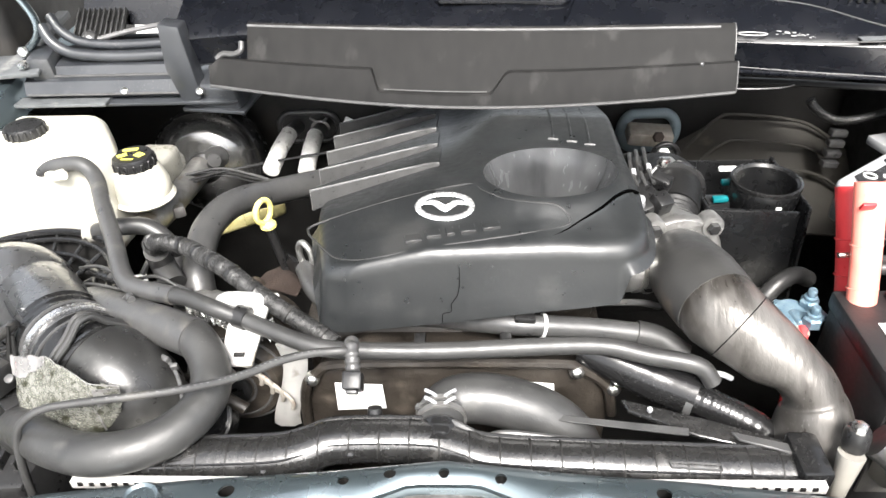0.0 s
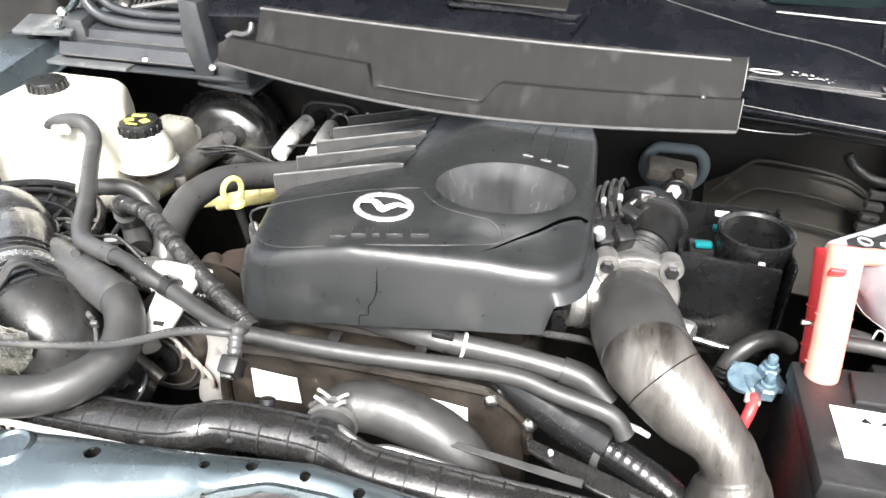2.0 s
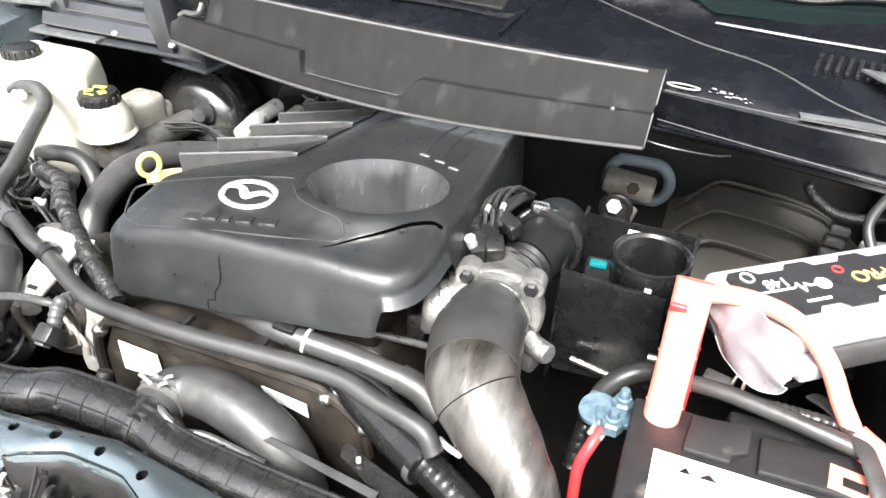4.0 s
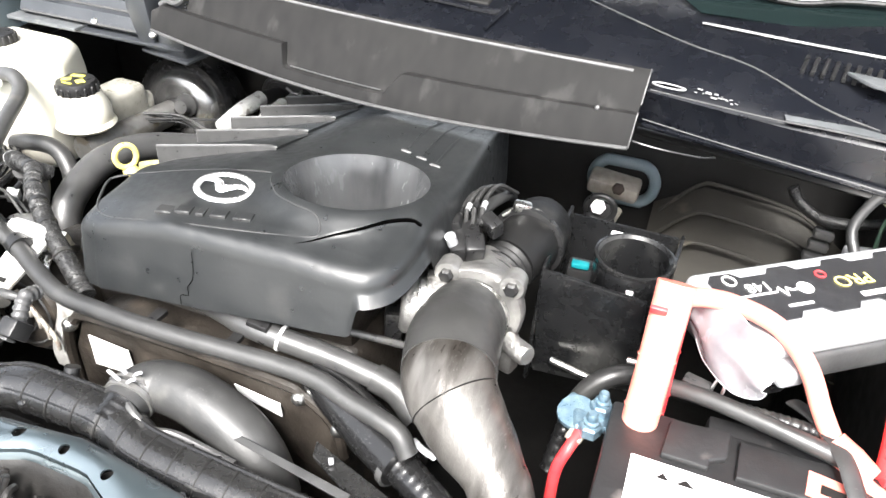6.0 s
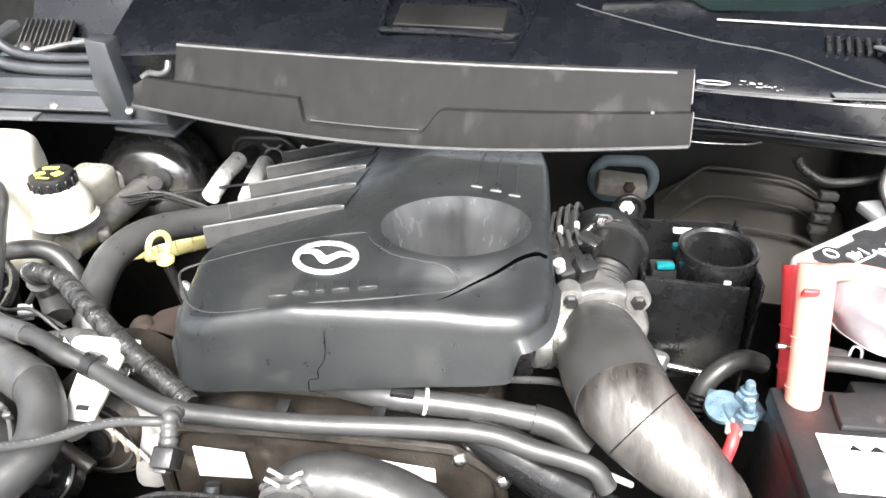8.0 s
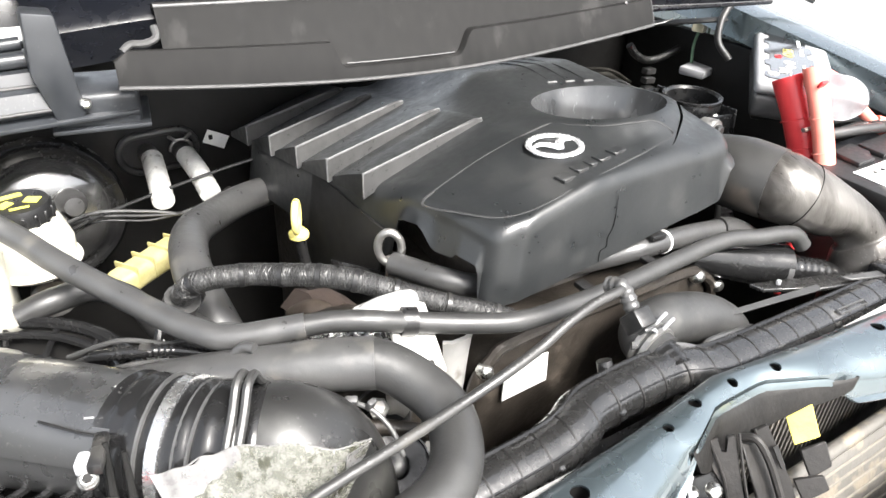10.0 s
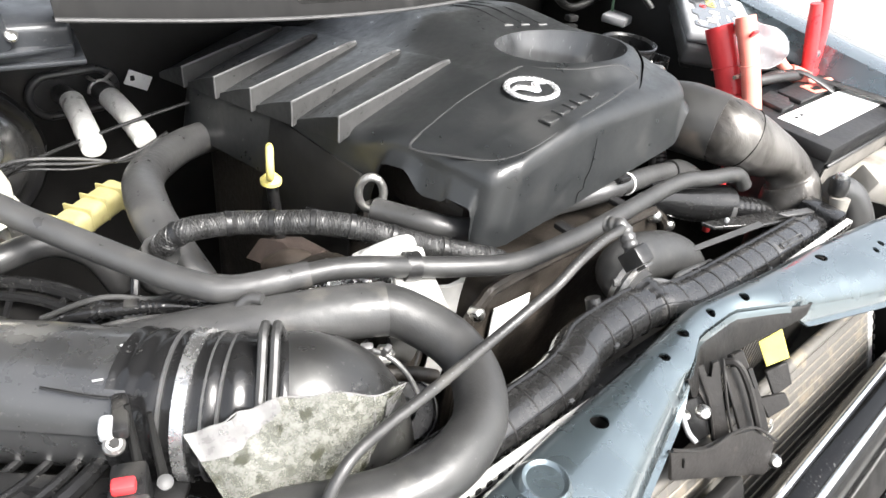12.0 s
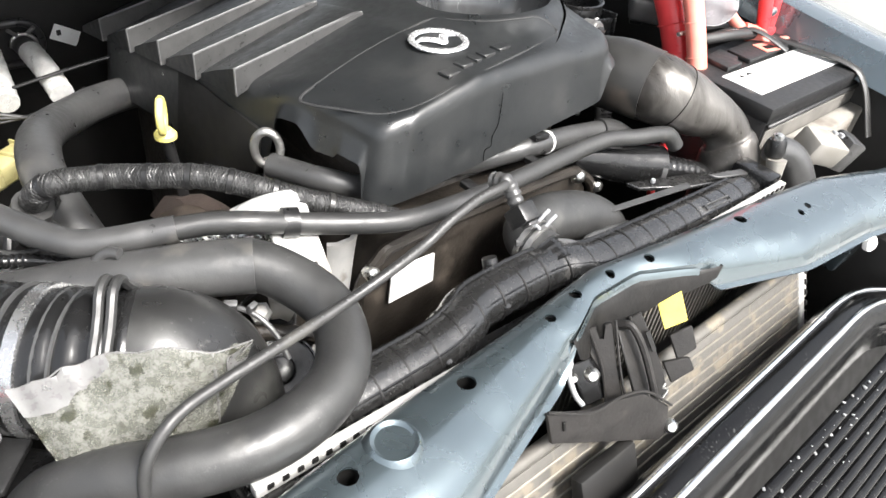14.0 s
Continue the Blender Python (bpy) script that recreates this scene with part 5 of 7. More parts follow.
def brake_parts():
    root = thing("brake_reservoir", "white brake fluid reservoir with a black ribbed cap", "reservoir", (-0.46, 0.51, 0.93))
    m = Matrix.Translation((-0.475, 0.515, 0))
    part("neck", lathe([(0.038, 0.925), (0.041, 0.932), (0.042, 0.955), (0.038, 0.968), (0.032, 0.985)], m, 32), TANK, root)
    # chamber and lobes take the darker, shaded copy of the tank colour
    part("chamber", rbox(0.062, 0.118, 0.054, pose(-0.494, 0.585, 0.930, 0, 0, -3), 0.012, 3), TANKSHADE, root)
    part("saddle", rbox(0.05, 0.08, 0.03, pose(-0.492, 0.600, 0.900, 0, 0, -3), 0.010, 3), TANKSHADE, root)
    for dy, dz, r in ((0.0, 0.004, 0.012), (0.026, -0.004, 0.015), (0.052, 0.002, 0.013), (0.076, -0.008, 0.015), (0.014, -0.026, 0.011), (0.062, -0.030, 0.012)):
        part("chamber_lobe", lathe([(r * 0.6, -0.020), (r * 0.95, -0.014), (r, -0.004), (r, 0.008), (r * 0.8, 0.014), (r * 0.2, 0.017)], Matrix.Translation((-0.478, 0.572 + dy, 0.925 + dz)), 18), TANKSHADE, root, "cloudy moulded lobe of the reservoir, in a shaded tone")
    part("skirt", lathe([(0.042, 0.928), (0.046, 0.932), (0.043, 0.938)], m, 32), TANK, root)
    cap = part("cap", lathe([(0.027, 0.982), (0.030, 0.984), (0.030, 0.998), (0.028, 1.003), (0.01, 1.004)], m, 36), PLASTIC, root, "black ribbed cap with yellow print")
    for k in range(16):
        a = math.tau * k / 16
        part("grip", rbox(0.004, 0.005, 0.014, m @ pose(0.030 * math.cos(a), 0.030 * math.sin(a), 0.991, 0, 0, math.degrees(a)), 0.001, 1), PLASTIC, cap)
    for dx, dy, sx, sy, rot in ((-0.006, 0.012, 0.022, 0.008, 10), (-0.012, -0.006, 0.014, 0.010, 40), (0.013, -0.004, 0.014, 0.012, -30), (0.0, -0.018, 0.018, 0.004, 0)):
        part("print_mark", rbox(sx, sy, 0.0006, m @ pose(dx, dy, 1.0045, 0, 0, rot), 0), CAPTOP, cap)
    mc = thing("master_cylinder", "grey aluminium brake master cylinder", "cylinder", (-0.42, 0.56, 0.88))
    part("barrel", tube([(-0.470, 0.49, 0.895), (-0.464, 0.54, 0.892), (-0.458, 0.60, 0.890), (-0.452, 0.69, 0.886)], 0.022, seg=18, sub=5), ALU, mc)
    part("lug", rbox(0.018, 0.018, 0.02, pose(-0.440, 0.535, 0.892, 0, 0, 30), 0.004), ALU, mc)
    part("pipe", tube([(-0.455, 0.60, 0.905), (-0.40, 0.635, 0.904), (-0.33, 0.655, 0.908), (-0.25, 0.655, 0.922), (-0.17, 0.65, 0.935)], 0.0022, seg=8, sub=6), PLASTIC, mc)
    bs = thing("brake_booster", "black round brake booster with a shiny dome", "brake booster", (-0.47, 0.76, 0.8))
    ax = facing((-0.449, 0.715, 0.880), (0.05, -1, 0.12))
    part("rim", lathe([(0.092, -0.06), (0.098, -0.03), (0.098, 0.0), (0.093, 0.006), (0.082, 0.006), (0.076, 0.002)], ax, 48), GLOSS, bs)
    part("dome", lathe([(0.077, 0.003), (0.073, 0.012), (0.062, 0.020), (0.044, 0.026), (0.024, 0.029)], ax, 48), DOME, bs, "shiny grey domed face")
    part("hub", lathe([(0.030, 0.024), (0.028, 0.034), (0.020, 0.038), (0.018, 0.050), (0.01, 0.051)], ax, 32), PLASTIC, bs)
    part("check_valve", lathe([(0.020, 0.0), (0.020, 0.010), (0.014, 0.016), (0.012, 0.028), (0.004, 0.029)], facing((-0.424, 0.695, 0.902), (0.15, -1, 0.2)), 24), RUBBER_GREY, bs, "grey rubber check valve")
    pb = thing("pipe_hose", "short black hose beside the brake parts", "hose", (-0.42, 0.4, 0.9))
    part("rubber", tube([(-0.50, 0.405, 0.94), (-0.47, 0.405, 0.948), (-0.43, 0.41, 0.945), (-0.40, 0.40, 0.925), (-0.385, 0.385, 0.89)], 0.0125, seg=14, sub=7), RUBBER, pb)
    part("nozzle", tube([(-0.515, 0.41, 0.934), (-0.498, 0.405, 0.94)], 0.0132, seg=14, sub=4), TANKSHADE, pb)


brake_parts()


def heater_pipes():
    root = thing("firewall_grommet", "oval black rubber grommet on the firewall with two pipes", "grommet", (-0.285, 0.8, 0.88))
    oval = []
    for k in range(33):
        a = math.tau * k / 32
        cx = 0.027 if math.cos(a) > 0 else -0.027
        oval.append((-0.284 + cx + 0.029 * math.cos(a), 0.812, 0.899 + 0.029 * math.sin(a)))
    part("rim", tube(oval, 0.0055, seg=10, sub=2, caps=False), RUBBER_GREY, root)
    part("plate", prism([(x, z) for x, _, z in oval[:-1]], -0.818, -0.812, pose(0, 0, 0, 90, 0, 0)), RUBBER, root)
    for a, b, c in (((-0.302, 0.80, 0.905), (-0.305, 0.747, 0.917), (-0.317, 0.645, 0.900)), ((-0.256, 0.80, 0.903), (-0.258, 0.745, 0.913), (-0.256, 0.642, 0.899))):
        part("stub", tube([a, lerp(Vector(a), Vector(b), 0.6), b], 0.0135, seg=14, sub=4), RUBBER, root)
        part("foil_sleeve", tube([b, lerp(Vector(b), Vector(c), 0.5) + Vector((0, 0, 0.004)), c], 0.0145, seg=16, sub=8, wave=0.03, pitch=0.012), FOIL, root, "silver foil wrapped pipe")
    clip = [(-0.256 + 0.016 * math.cos(a), 0.785, 0.906 + 0.016 * math.sin(a)) for a in (math.pi * k / 10 for k in range(11))]
    part("spring_clip", tube(clip, 0.0025, seg=8, sub=3), ALU, root)
    for s in (-1, 1):
        part("spring_clip", tube([(-0.256 + 0.006 * s, 0.785, 0.921), (-0.256 + 0.016 * s, 0.781, 0.931)], 0.0025, seg=8, sub=3), ALU, root)
    tag = thing("metal_tag", "small pale metal tag with a hole", "tag", (-0.206, 0.80, 0.89))
    pl = part("plate", rbox(0.036, 0.002, 0.022, pose(-0.199, 0.802, 0.905, 0, 28, 0), 0.001), WHITE, tag)
    part("hole", rbox(0.006, 0.0026, 0.008, pose(-0.207, 0.8012, 0.910), 0.001), DARK, pl)
    w = thing("wiring_loom", "bundle of thin black wires behind the hose", "wires", (-0.32, 0.55, 0.93))
    for k, dz in enumerate((0.0, 0.006, -0.007)):
        part("wire", tube([(-0.45, 0.62 - 0.01 * k, 0.908 + dz), (-0.40, 0.64, 0.902 + dz), (-0.34, 0.63, 0.893 + dz), (-0.285, 0.622, 0.890 - dz * 0.5), (-0.23, 0.635, 0.905)], 0.0026 - 0.0004 * k, seg=8, sub=7), (PLASTIC, RUBBER_GREY, PLASTIC)[k], w)
    y = thing("taped_connector", "connector wrapped in dirty yellow tape", "connector", (-0.34, 0.56, 0.83))
    part("wrap", rbox(0.122, 0.034, 0.030, pose(-0.352, 0.592, 0.846, 0, -2, 30), 0.008, 3), TAPE, y)
    for k in range(4):
        part("tape_edge", rbox(0.003, 0.0355, 0.0315, pose(-0.352 + 0.866 * (k - 1.5) * 0.026, 0.592 + 0.5 * (k - 1.5) * 0.026, 0.850, 0, -2, 36), 0.006, 2), TAPE, y)
    part("end_plug", rbox(0.03, 0.022, 0.02, pose(-0.409, 0.558, 0.848, 0, 0, 30), 0.005), TAPE, y)


heater_pipes()


def air_duct():
    root = thing("air_duct", "black plastic air intake duct with a rubber elbow", "air duct", (-0.42, 0.15, 0.88))
    part("pipe", tube([(-0.56, 0.300, 0.930), (-0.51, 0.262, 0.938), (-0.462, 0.214, 0.946), (-0.415, 0.163, 0.954)], [0.050, 0.050, 0.049, 0.048], seg=32, sub=6), DUCT, root)
    part("wide_bend", tube([(-0.512, 0.262, 0.938), (-0.530, 0.276, 0.937), (-0.556, 0.286, 0.932), (-0.590, 0.282, 0.915), (-0.625, 0.262, 0.880), (-0.645, 0.245, 0.82)], [0.050, 0.0575, 0.063, 0.066, 0.068, 0.068], seg=36, sub=8), DUCT, root, "wide dull bend of the duct")
    ax, fr = Vector((0.095, -0.099, 0.016)).normalized(), Vector((-0.69, -0.72, 0.0))
    up = ax.cross(fr) if ax.cross(fr).z > 0 else fr.cross(ax)
    pad = []
    for i in range(7):
        c = Vector((-0.510, 0.262, 0.938)).lerp(Vector((-0.432, 0.181, 0.951)), i / 6)
        pad.append([c + 0.0512 * (math.cos(q) * up + math.sin(q) * fr) for q in (0.62, 0.74, 0.86, 0.98, 1.10, 1.22)])
    part("flat_pad", sheet(pad, 0.0022), DUCT, root, "raised pad moulded on the duct")
    part("rubber_collar", tube([(-0.440, 0.190, 0.950), (-0.415, 0.163, 0.954), (-0.388, 0.142, 0.955), (-0.362, 0.126, 0.954)], 0.0500, seg=32, sub=14, wave=0.018, pitch=0.014), GLOSS, root, "glossy ribbed rubber collar")
    band(root, "strap", (-0.411, 0.160, 0.954), (0.75, -0.65, 0.02), 0.0512, 0.0095, STRAPW, "bright metal strap")
    for s in (-0.013, 0.014, 0.024):
        band(root, "thin_band", (-0.411 + 0.75 * s, 0.160 - 0.65 * s, 0.954), (0.75, -0.65, 0.02), 0.0508, 0.0025, EDGE, "thin grey band", 0.001)
    part("elbow", tube([(-0.378, 0.135, 0.955), (-0.352, 0.123, 0.954), (-0.329, 0.113, 0.938), (-0.317, 0.105, 0.905), (-0.312, 0.10, 0.86)], [0.046, 0.0495, 0.0485, 0.046, 0.044], seg=32, sub=8), ELBOW, root, "dull black rubber elbow")
    # two ties round the elbow's mouth, each with a loop standing up
    mouth = facing((-0.374, 0.132, 0.955), (0.8, -0.58, 0.02))
    for d in (0.0, 0.008):
        ring = []
        for k in range(25):
            a = math.radians(-140 + 280 * k / 24)
            r = 0.0505 + 0.016 * math.exp(-((a - 0.1) / 0.28) ** 2)
            ring.append(mouth @ Vector((r * math.sin(a), r * math.cos(a), d)))
        part("tie_strap", tube(ring, 0.0034, seg=8, sub=3), RUBBER, root)
    for lo, hi in (((-0.466, 0.128, 0.955), (-0.461, 0.146, 0.998)), ((-0.455, 0.120, 0.950), (-0.452, 0.136, 0.994))):
        part("fin", tube([lo, lerp(Vector(lo), Vector(hi), 0.5), hi], [0.0034, 0.0028, 0.0018], seg=8, sub=4), VOID, root)
    part("pad_edge", tube([(-0.444, 0.152, 0.988), (-0.470, 0.168, 0.990), (-0.496, 0.196, 0.990)], 0.0012, seg=6, sub=6), PLASTIC, root)
    for x, y, z in ((-0.452, 0.178, 0.993), (-0.466, 0.182, 0.991), (-0.442, 0.196, 0.998)):
        part("scratch", rbox(0.007, 0.0018, 0.001, pose(x, y, z, 10, 0, -20), 0.0004, 1), SCRAPE, root)
    part("ledge", rbox(0.13, 0.04, 0.006, pose(-0.50, 0.150, 0.925, 0, 0, -40), 0.002), PLASTIC, root)
    s = thing("airflow_sensor", "airflow sensor with a red plug on the duct", "sensor", (-0.48, 0.12, 0.93))
    part("body", rbox(0.022, 0.030, 0.034, pose(-0.476, 0.118, 0.950, 0, 0, -25), 0.004), PLASTIC, s)
    part("pale_arm", rbox(0.009, 0.014, 0.012, pose(-0.476, 0.140, 0.992, 0, 0, -25), 0.003), PALE, s, "pale translucent plastic arm")
    sc = part("screw", lathe([(0.0065, 0), (0.0065, 0.004), (0.0045, 0.006)], facing((-0.476, 0.132, 0.984), (0, -0.5, 1)), 16), ALU, s, "bright screw")
    part("socket", lathe([(0.0035, 0.004), (0.003, 0.0078)], facing((-0.476, 0.132, 0.984), (0, -0.5, 1)), 6), DARK, sc)
    part("arm", rbox(0.010, 0.032, 0.010, pose(-0.466, 0.145, 0.992, 0, 0, -20), 0.003), PLASTIC, s)
    part("red_plug", rbox(0.014, 0.009, 0.008, pose(-0.480, 0.112, 0.971, 0, 0, -25), 0.002), RED, s, "red locking plug")
    part("plug_cover", rbox(0.024, 0.012, 0.014, pose(-0.482, 0.101, 0.962, 0, 0, -25), 0.003), RUBBER_GREY, s)
    part("screw", lathe([(0.005, 0), (0.005, 0.003), (0.003, 0.004)], facing((-0.457, 0.112, 0.955), (0, -0.5, 1)), 16), EDGE, s)
    for k, m in enumerate((YELLOW, TEAL, RUBBER)):
        part("lead", tube([(-0.486 + 0.005 * k, 0.078, 0.94), (-0.49 + 0.005 * k, 0.065, 0.925), (-0.495 + 0.004 * k, 0.05, 0.88)], 0.0018, seg=6, sub=5), m, s)
    b = thing("air_filter_box", "black plastic air filter box with ribs", "filter box", (-0.58, 0.12, 0.75))
    part("lid", prism([(-0.80, 0.04), (-0.56, 0.05), (-0.515, 0.12), (-0.53, 0.21), (-0.64, 0.26), (-0.80, 0.27)], 0.84, 0.925, None, 0.016, 3), PLASTIC, b)
    part("base", prism([(-0.81, 0.0), (-0.43, 0.03), (-0.42, 0.14), (-0.52, 0.24), (-0.80, 0.28)], 0.70, 0.885, None, 0.008, 2), PLASTIC, b)
    for k in range(7):
        part("rib", rbox(0.004, 0.05, 0.012, pose(-0.545 + 0.016 * k, 0.075, 0.890, 0, 0, 6), 0.001), PLASTIC, b)


air_duct()


def fan_shroud():
    root = thing("fan_shroud", "black slatted plastic ring guard beside the duct", "guard", (-0.55, 0.28, 0.85))
    c = (-0.555, 0.275)
    for r, z, th in ((0.135, 0.938, 0.006), (0.120, 0.935, 0.004), (0.098, 0.928, 0.0035), (0.076, 0.922, 0.0035), (0.054, 0.916, 0.003)):
        part("ring", tube([(c[0] + r * math.cos(a), c[1] + r * math.sin(a), z) for a in (math.tau * k / 32 for k in range(33))], th, seg=8, sub=2, caps=False), GLOSS, root)
    for k in range(18):
        a = math.tau * k / 18
        part("spoke", tube([(c[0] + r * math.cos(a + 0.2 * (r / 0.135)), c[1] + r * math.sin(a + 0.2 * (r / 0.135)), z) for r, z in ((0.045, 0.912), (0.09, 0.924), (0.134, 0.936))], 0.003, seg=6, sub=3), GLOSS, root)
    part("drum", lathe([(0.10, 0.80), (0.132, 0.90), (0.137, 0.932), (0.131, 0.932), (0.10, 0.85), (0.02, 0.84)], Matrix.Translation((c[0], c[1], 0)), 48), DARK, root)
    w = thing("white_connector", "small white plastic connector", "connector", (-0.405, 0.235, 0.94))
    part("body", rbox(0.016, 0.014, 0.018, pose(-0.400, 0.305, 0.930, 20, 10, 30), 0.002), WHITE, w)
    part("lead", tube([(-0.398, 0.310, 0.938), (-0.39, 0.325, 0.950), (-0.382, 0.345, 0.945)], 0.004, seg=8, sub=5), PLASTIC, w)


fan_shroud()


def film_bag():
    # a torn, creased piece of grubby film standing off the duct elbow
    top = [(-0.442, 0.112, 0.990), (-0.424, 0.104, 0.994), (-0.404, 0.098, 1.001), (-0.390, 0.091, 1.009), (-0.362, 0.074, 1.011), (-0.330, 0.060, 1.003), (-0.308, 0.063, 0.998)]
    low = [(-0.430, 0.072, 0.940), (-0.422, 0.056, 0.918), (-0.405, 0.050, 0.912), (-0.385, 0.050, 0.912), (-0.360, 0.054, 0.920), (-0.332, 0.064, 0.940), (-0.318, 0.068, 0.958)]
    n = 30
    rows = []
    for i in range(n + 1):
        u = i / n
        f = u * (len(top) - 1)
        k = min(int(f), len(top) - 2)
        a = Vector(top[k]).lerp(Vector(top[k + 1]), f - k)
        b = Vector(low[k]).lerp(Vector(low[k + 1]), f - k)
        row = []
        for j in range(19):
            v = j / 18
            bulge = 0.010 * math.sin(math.pi * v) * math.sin(math.pi * u)
            nz = noise.noise(Vector((u * 5, v * 4, 1.3))) * 0.004 + noise.noise(Vector((u * 14, v * 12, 4.0))) * 0.0015
            tear = (0.007 * noise.noise(Vector((u * 9, 0.3, 7.0))) + 0.003 * noise.noise(Vector((u * 31, 0.3, 2.0)))) * max(0.0, 1 - 6 * v)
            row.append(a.lerp(b, v) + Vector((-0.1, -0.75, 0.65)) * (bulge + nz) + Vector((0, 0, tear)))
        rows.append(row)
    root = thing("plastic_film", "torn grubby translucent plastic film draped over the duct", "plastic film", (-0.38, 0.07, 0.93))
    part("sheet", sheet(rows, 0.0007), FILM, root)
    part("folded_edge", tube([r[0] for r in rows[::2]], 0.0006, seg=6, sub=3), FILMEDGE, root)
    flap = []
    for i in range(16):
        deep = lerp(0.30, 0.08, i / 15) + 0.05 * noise.noise(Vector((i * 0.5, 2.0, 1.0)))
        r = rows[i]
        flap.append([r[0].lerp(r[1], 0) + Vector((-0.1, -0.75, 0.65)) * 0.0016] + [r[0].lerp(r[9], min(1.0, deep * 2 * k / 4)) + Vector((-0.1, -0.75, 0.65)) * (0.0022 + 0.0012 * noise.noise(Vector((i * 0.7, k * 1.3, 5.0)))) for k in range(1, 5)])
    part("folded_strip", sheet(flap, 0.0005), FILMEDGE, root, "paler doubled strip of the film")
    part("crease", tube([rows[24][0], rows[24][6], rows[24][12], rows[24][18]], 0.0010, seg=6, sub=4), FILMEDGE, root)
    part("folded_flap", sheet([[rows[25][2] + Vector((0, -0.002, 0.002)), rows[30][1]], [rows[25][9] + Vector((0, -0.003, 0.002)), rows[30][8]]], 0.0006), FILMEDGE, root)


film_bag()


def left_cowl_end():
    root = thing("cowl_end_tray", "black moulded plastic tray at the end of the cowl", "tray", (-0.55, 0.65, 1.03))
    rows = []
    for i in range(13):
        x = lerp(-0.66, -0.402, i / 12)
        rows.append([(x, 0.612, 1.052), (x, 0.604, 1.060), (x, 0.612, 1.078), (x, 0.622, 1.082), (x, 0.628, 1.096), (x, 0.640, 1.098), (x, 0.68, 1.100), (x, 0.715, 1.098)])
    part("tray", sheet(rows, 0.003), GREYPL, root)
    part("lower_flange", rbox(0.34, 0.05, 0.006, pose(-0.50, 0.622, 1.048, 8, 0, 0), 0.002), GREYPL, root)
    part("channel_ridge", tube([(-0.628, 0.655, 1.150), (-0.616, 0.645, 1.132), (-0.598, 0.640, 1.118), (-0.57, 0.638, 1.110), (-0.51, 0.638, 1.106), (-0.430, 0.640, 1.107)], 0.0085, seg=14, sub=7), GREYPL, root)
    part("channel_ridge", tube([(-0.620, 0.672, 1.160), (-0.606, 0.662, 1.142), (-0.586, 0.657, 1.128), (-0.56, 0.655, 1.121), (-0.51, 0.655, 1.118), (-0.430, 0.657, 1.120)], 0.0075, seg=14, sub=7), GREYPL, root)
    part("sensor_knob", lathe([(0.010, 0), (0.0125, 0.004), (0.0125, 0.012), (0.007, 0.018), (0.002, 0.019)], facing((-0.566, 0.675, 1.118), (-0.2, -0.6, 0.7)), 18), RUBBER_GREY, root)
    part("cross_pipe", tube([(-0.556, 0.672, 1.122), (-0.51, 0.690, 1.128), (-0.46, 0.70, 1.134)], 0.004, seg=8, sub=4), LIPEDGE, root)
    # pale tubes paint the highlight lines along the tray's ridges
    for y, z in ((0.6035, 1.060), (0.621, 1.083)):
        part("ridge", tube([(-0.655, y, z), (-0.55, y, z), (-0.45, y, z), (-0.40, y, z)], 0.0022, seg=8, sub=3), EDGE, root)
    part("bracket", prism([(-0.415, 1.04), (-0.385, 1.05), (-0.395, 1.16), (-0.425, 1.165), (-0.43, 1.10)], -0.635, -0.60, pose(0, 0, 0, 90, 0, 0), 0.003), GREYPL, root)
    part("corner_box", rbox(0.092, 0.075, 0.042, pose(-0.368, 0.642, 1.052, 4, 0, -10), 0.008, 3), GREYPL, root, "glossy moulded corner box")
    part("box_lip", rbox(0.104, 0.080, 0.006, pose(-0.366, 0.640, 1.032, 4, 0, -10), 0.002), GREYPL, root)
    part("corner_shelf", rbox(0.16, 0.10, 0.005, pose(-0.36, 0.70, 1.052, -4, 0, -12), 0.002), PLASTIC, root)
    for x, y, z in ((-0.505, 0.607, 1.062), (-0.385, 0.60, 1.062)):
        part("clip", lathe([(0.006, 0), (0.006, 0.004), (0.003, 0.006)], facing((x, y, z), (0, -0.6, 0.8)), 14), STEEL, root)
    part("vent_body", rbox(0.085, 0.05, 0.004, pose(-0.583, 0.745, 1.122, 35, 0, 0), 0.001), VOID, root)
    for k in range(10):
        part("vent_slat", rbox(0.0028, 0.052, 0.008, pose(-0.621 + 0.0086 * k, 0.744, 1.126, 35, 0, 0), 0.0008, 1), RUBBER_GREY, root)
    part("channel_end", rbox(0.036, 0.05, 0.050, pose(-0.632, 0.64, 1.092, 8, 0, 6), 0.006, 2), GREYPL, root)
    sg = thing("screen_corner", "dark glossy corner panel of the windscreen foot", "windscreen corner", (-0.56, 0.78, 1.14))
    part("glass", sheet([[(-0.625, 0.765, 1.115), (-0.56, 0.765, 1.114), (-0.46, 0.765, 1.112), (-0.36, 0.765, 1.110)], [(-0.615, 0.785, 1.165), (-0.55, 0.785, 1.168), (-0.45, 0.785, 1.164), (-0.36, 0.785, 1.160)], [(-0.605, 0.83, 1.215), (-0.54, 0.83, 1.22), (-0.45, 0.83, 1.215), (-0.36, 0.83, 1.21)]], 0.004), COWL, sg)
    h = thing("wing_bracket", "dusty grey painted bracket with a bolt on the wing", "bracket", (-0.66, 0.62, 1.06))
    part("hinge_arm", tube([(-0.660, 0.655, 1.215), (-0.642, 0.655, 1.185), (-0.632, 0.652, 1.160), (-0.634, 0.646, 1.138), (-0.652, 0.640, 1.118)], 0.008, seg=12, sub=6, flat=0.6), PAINT, h, "blue painted hinge arm")
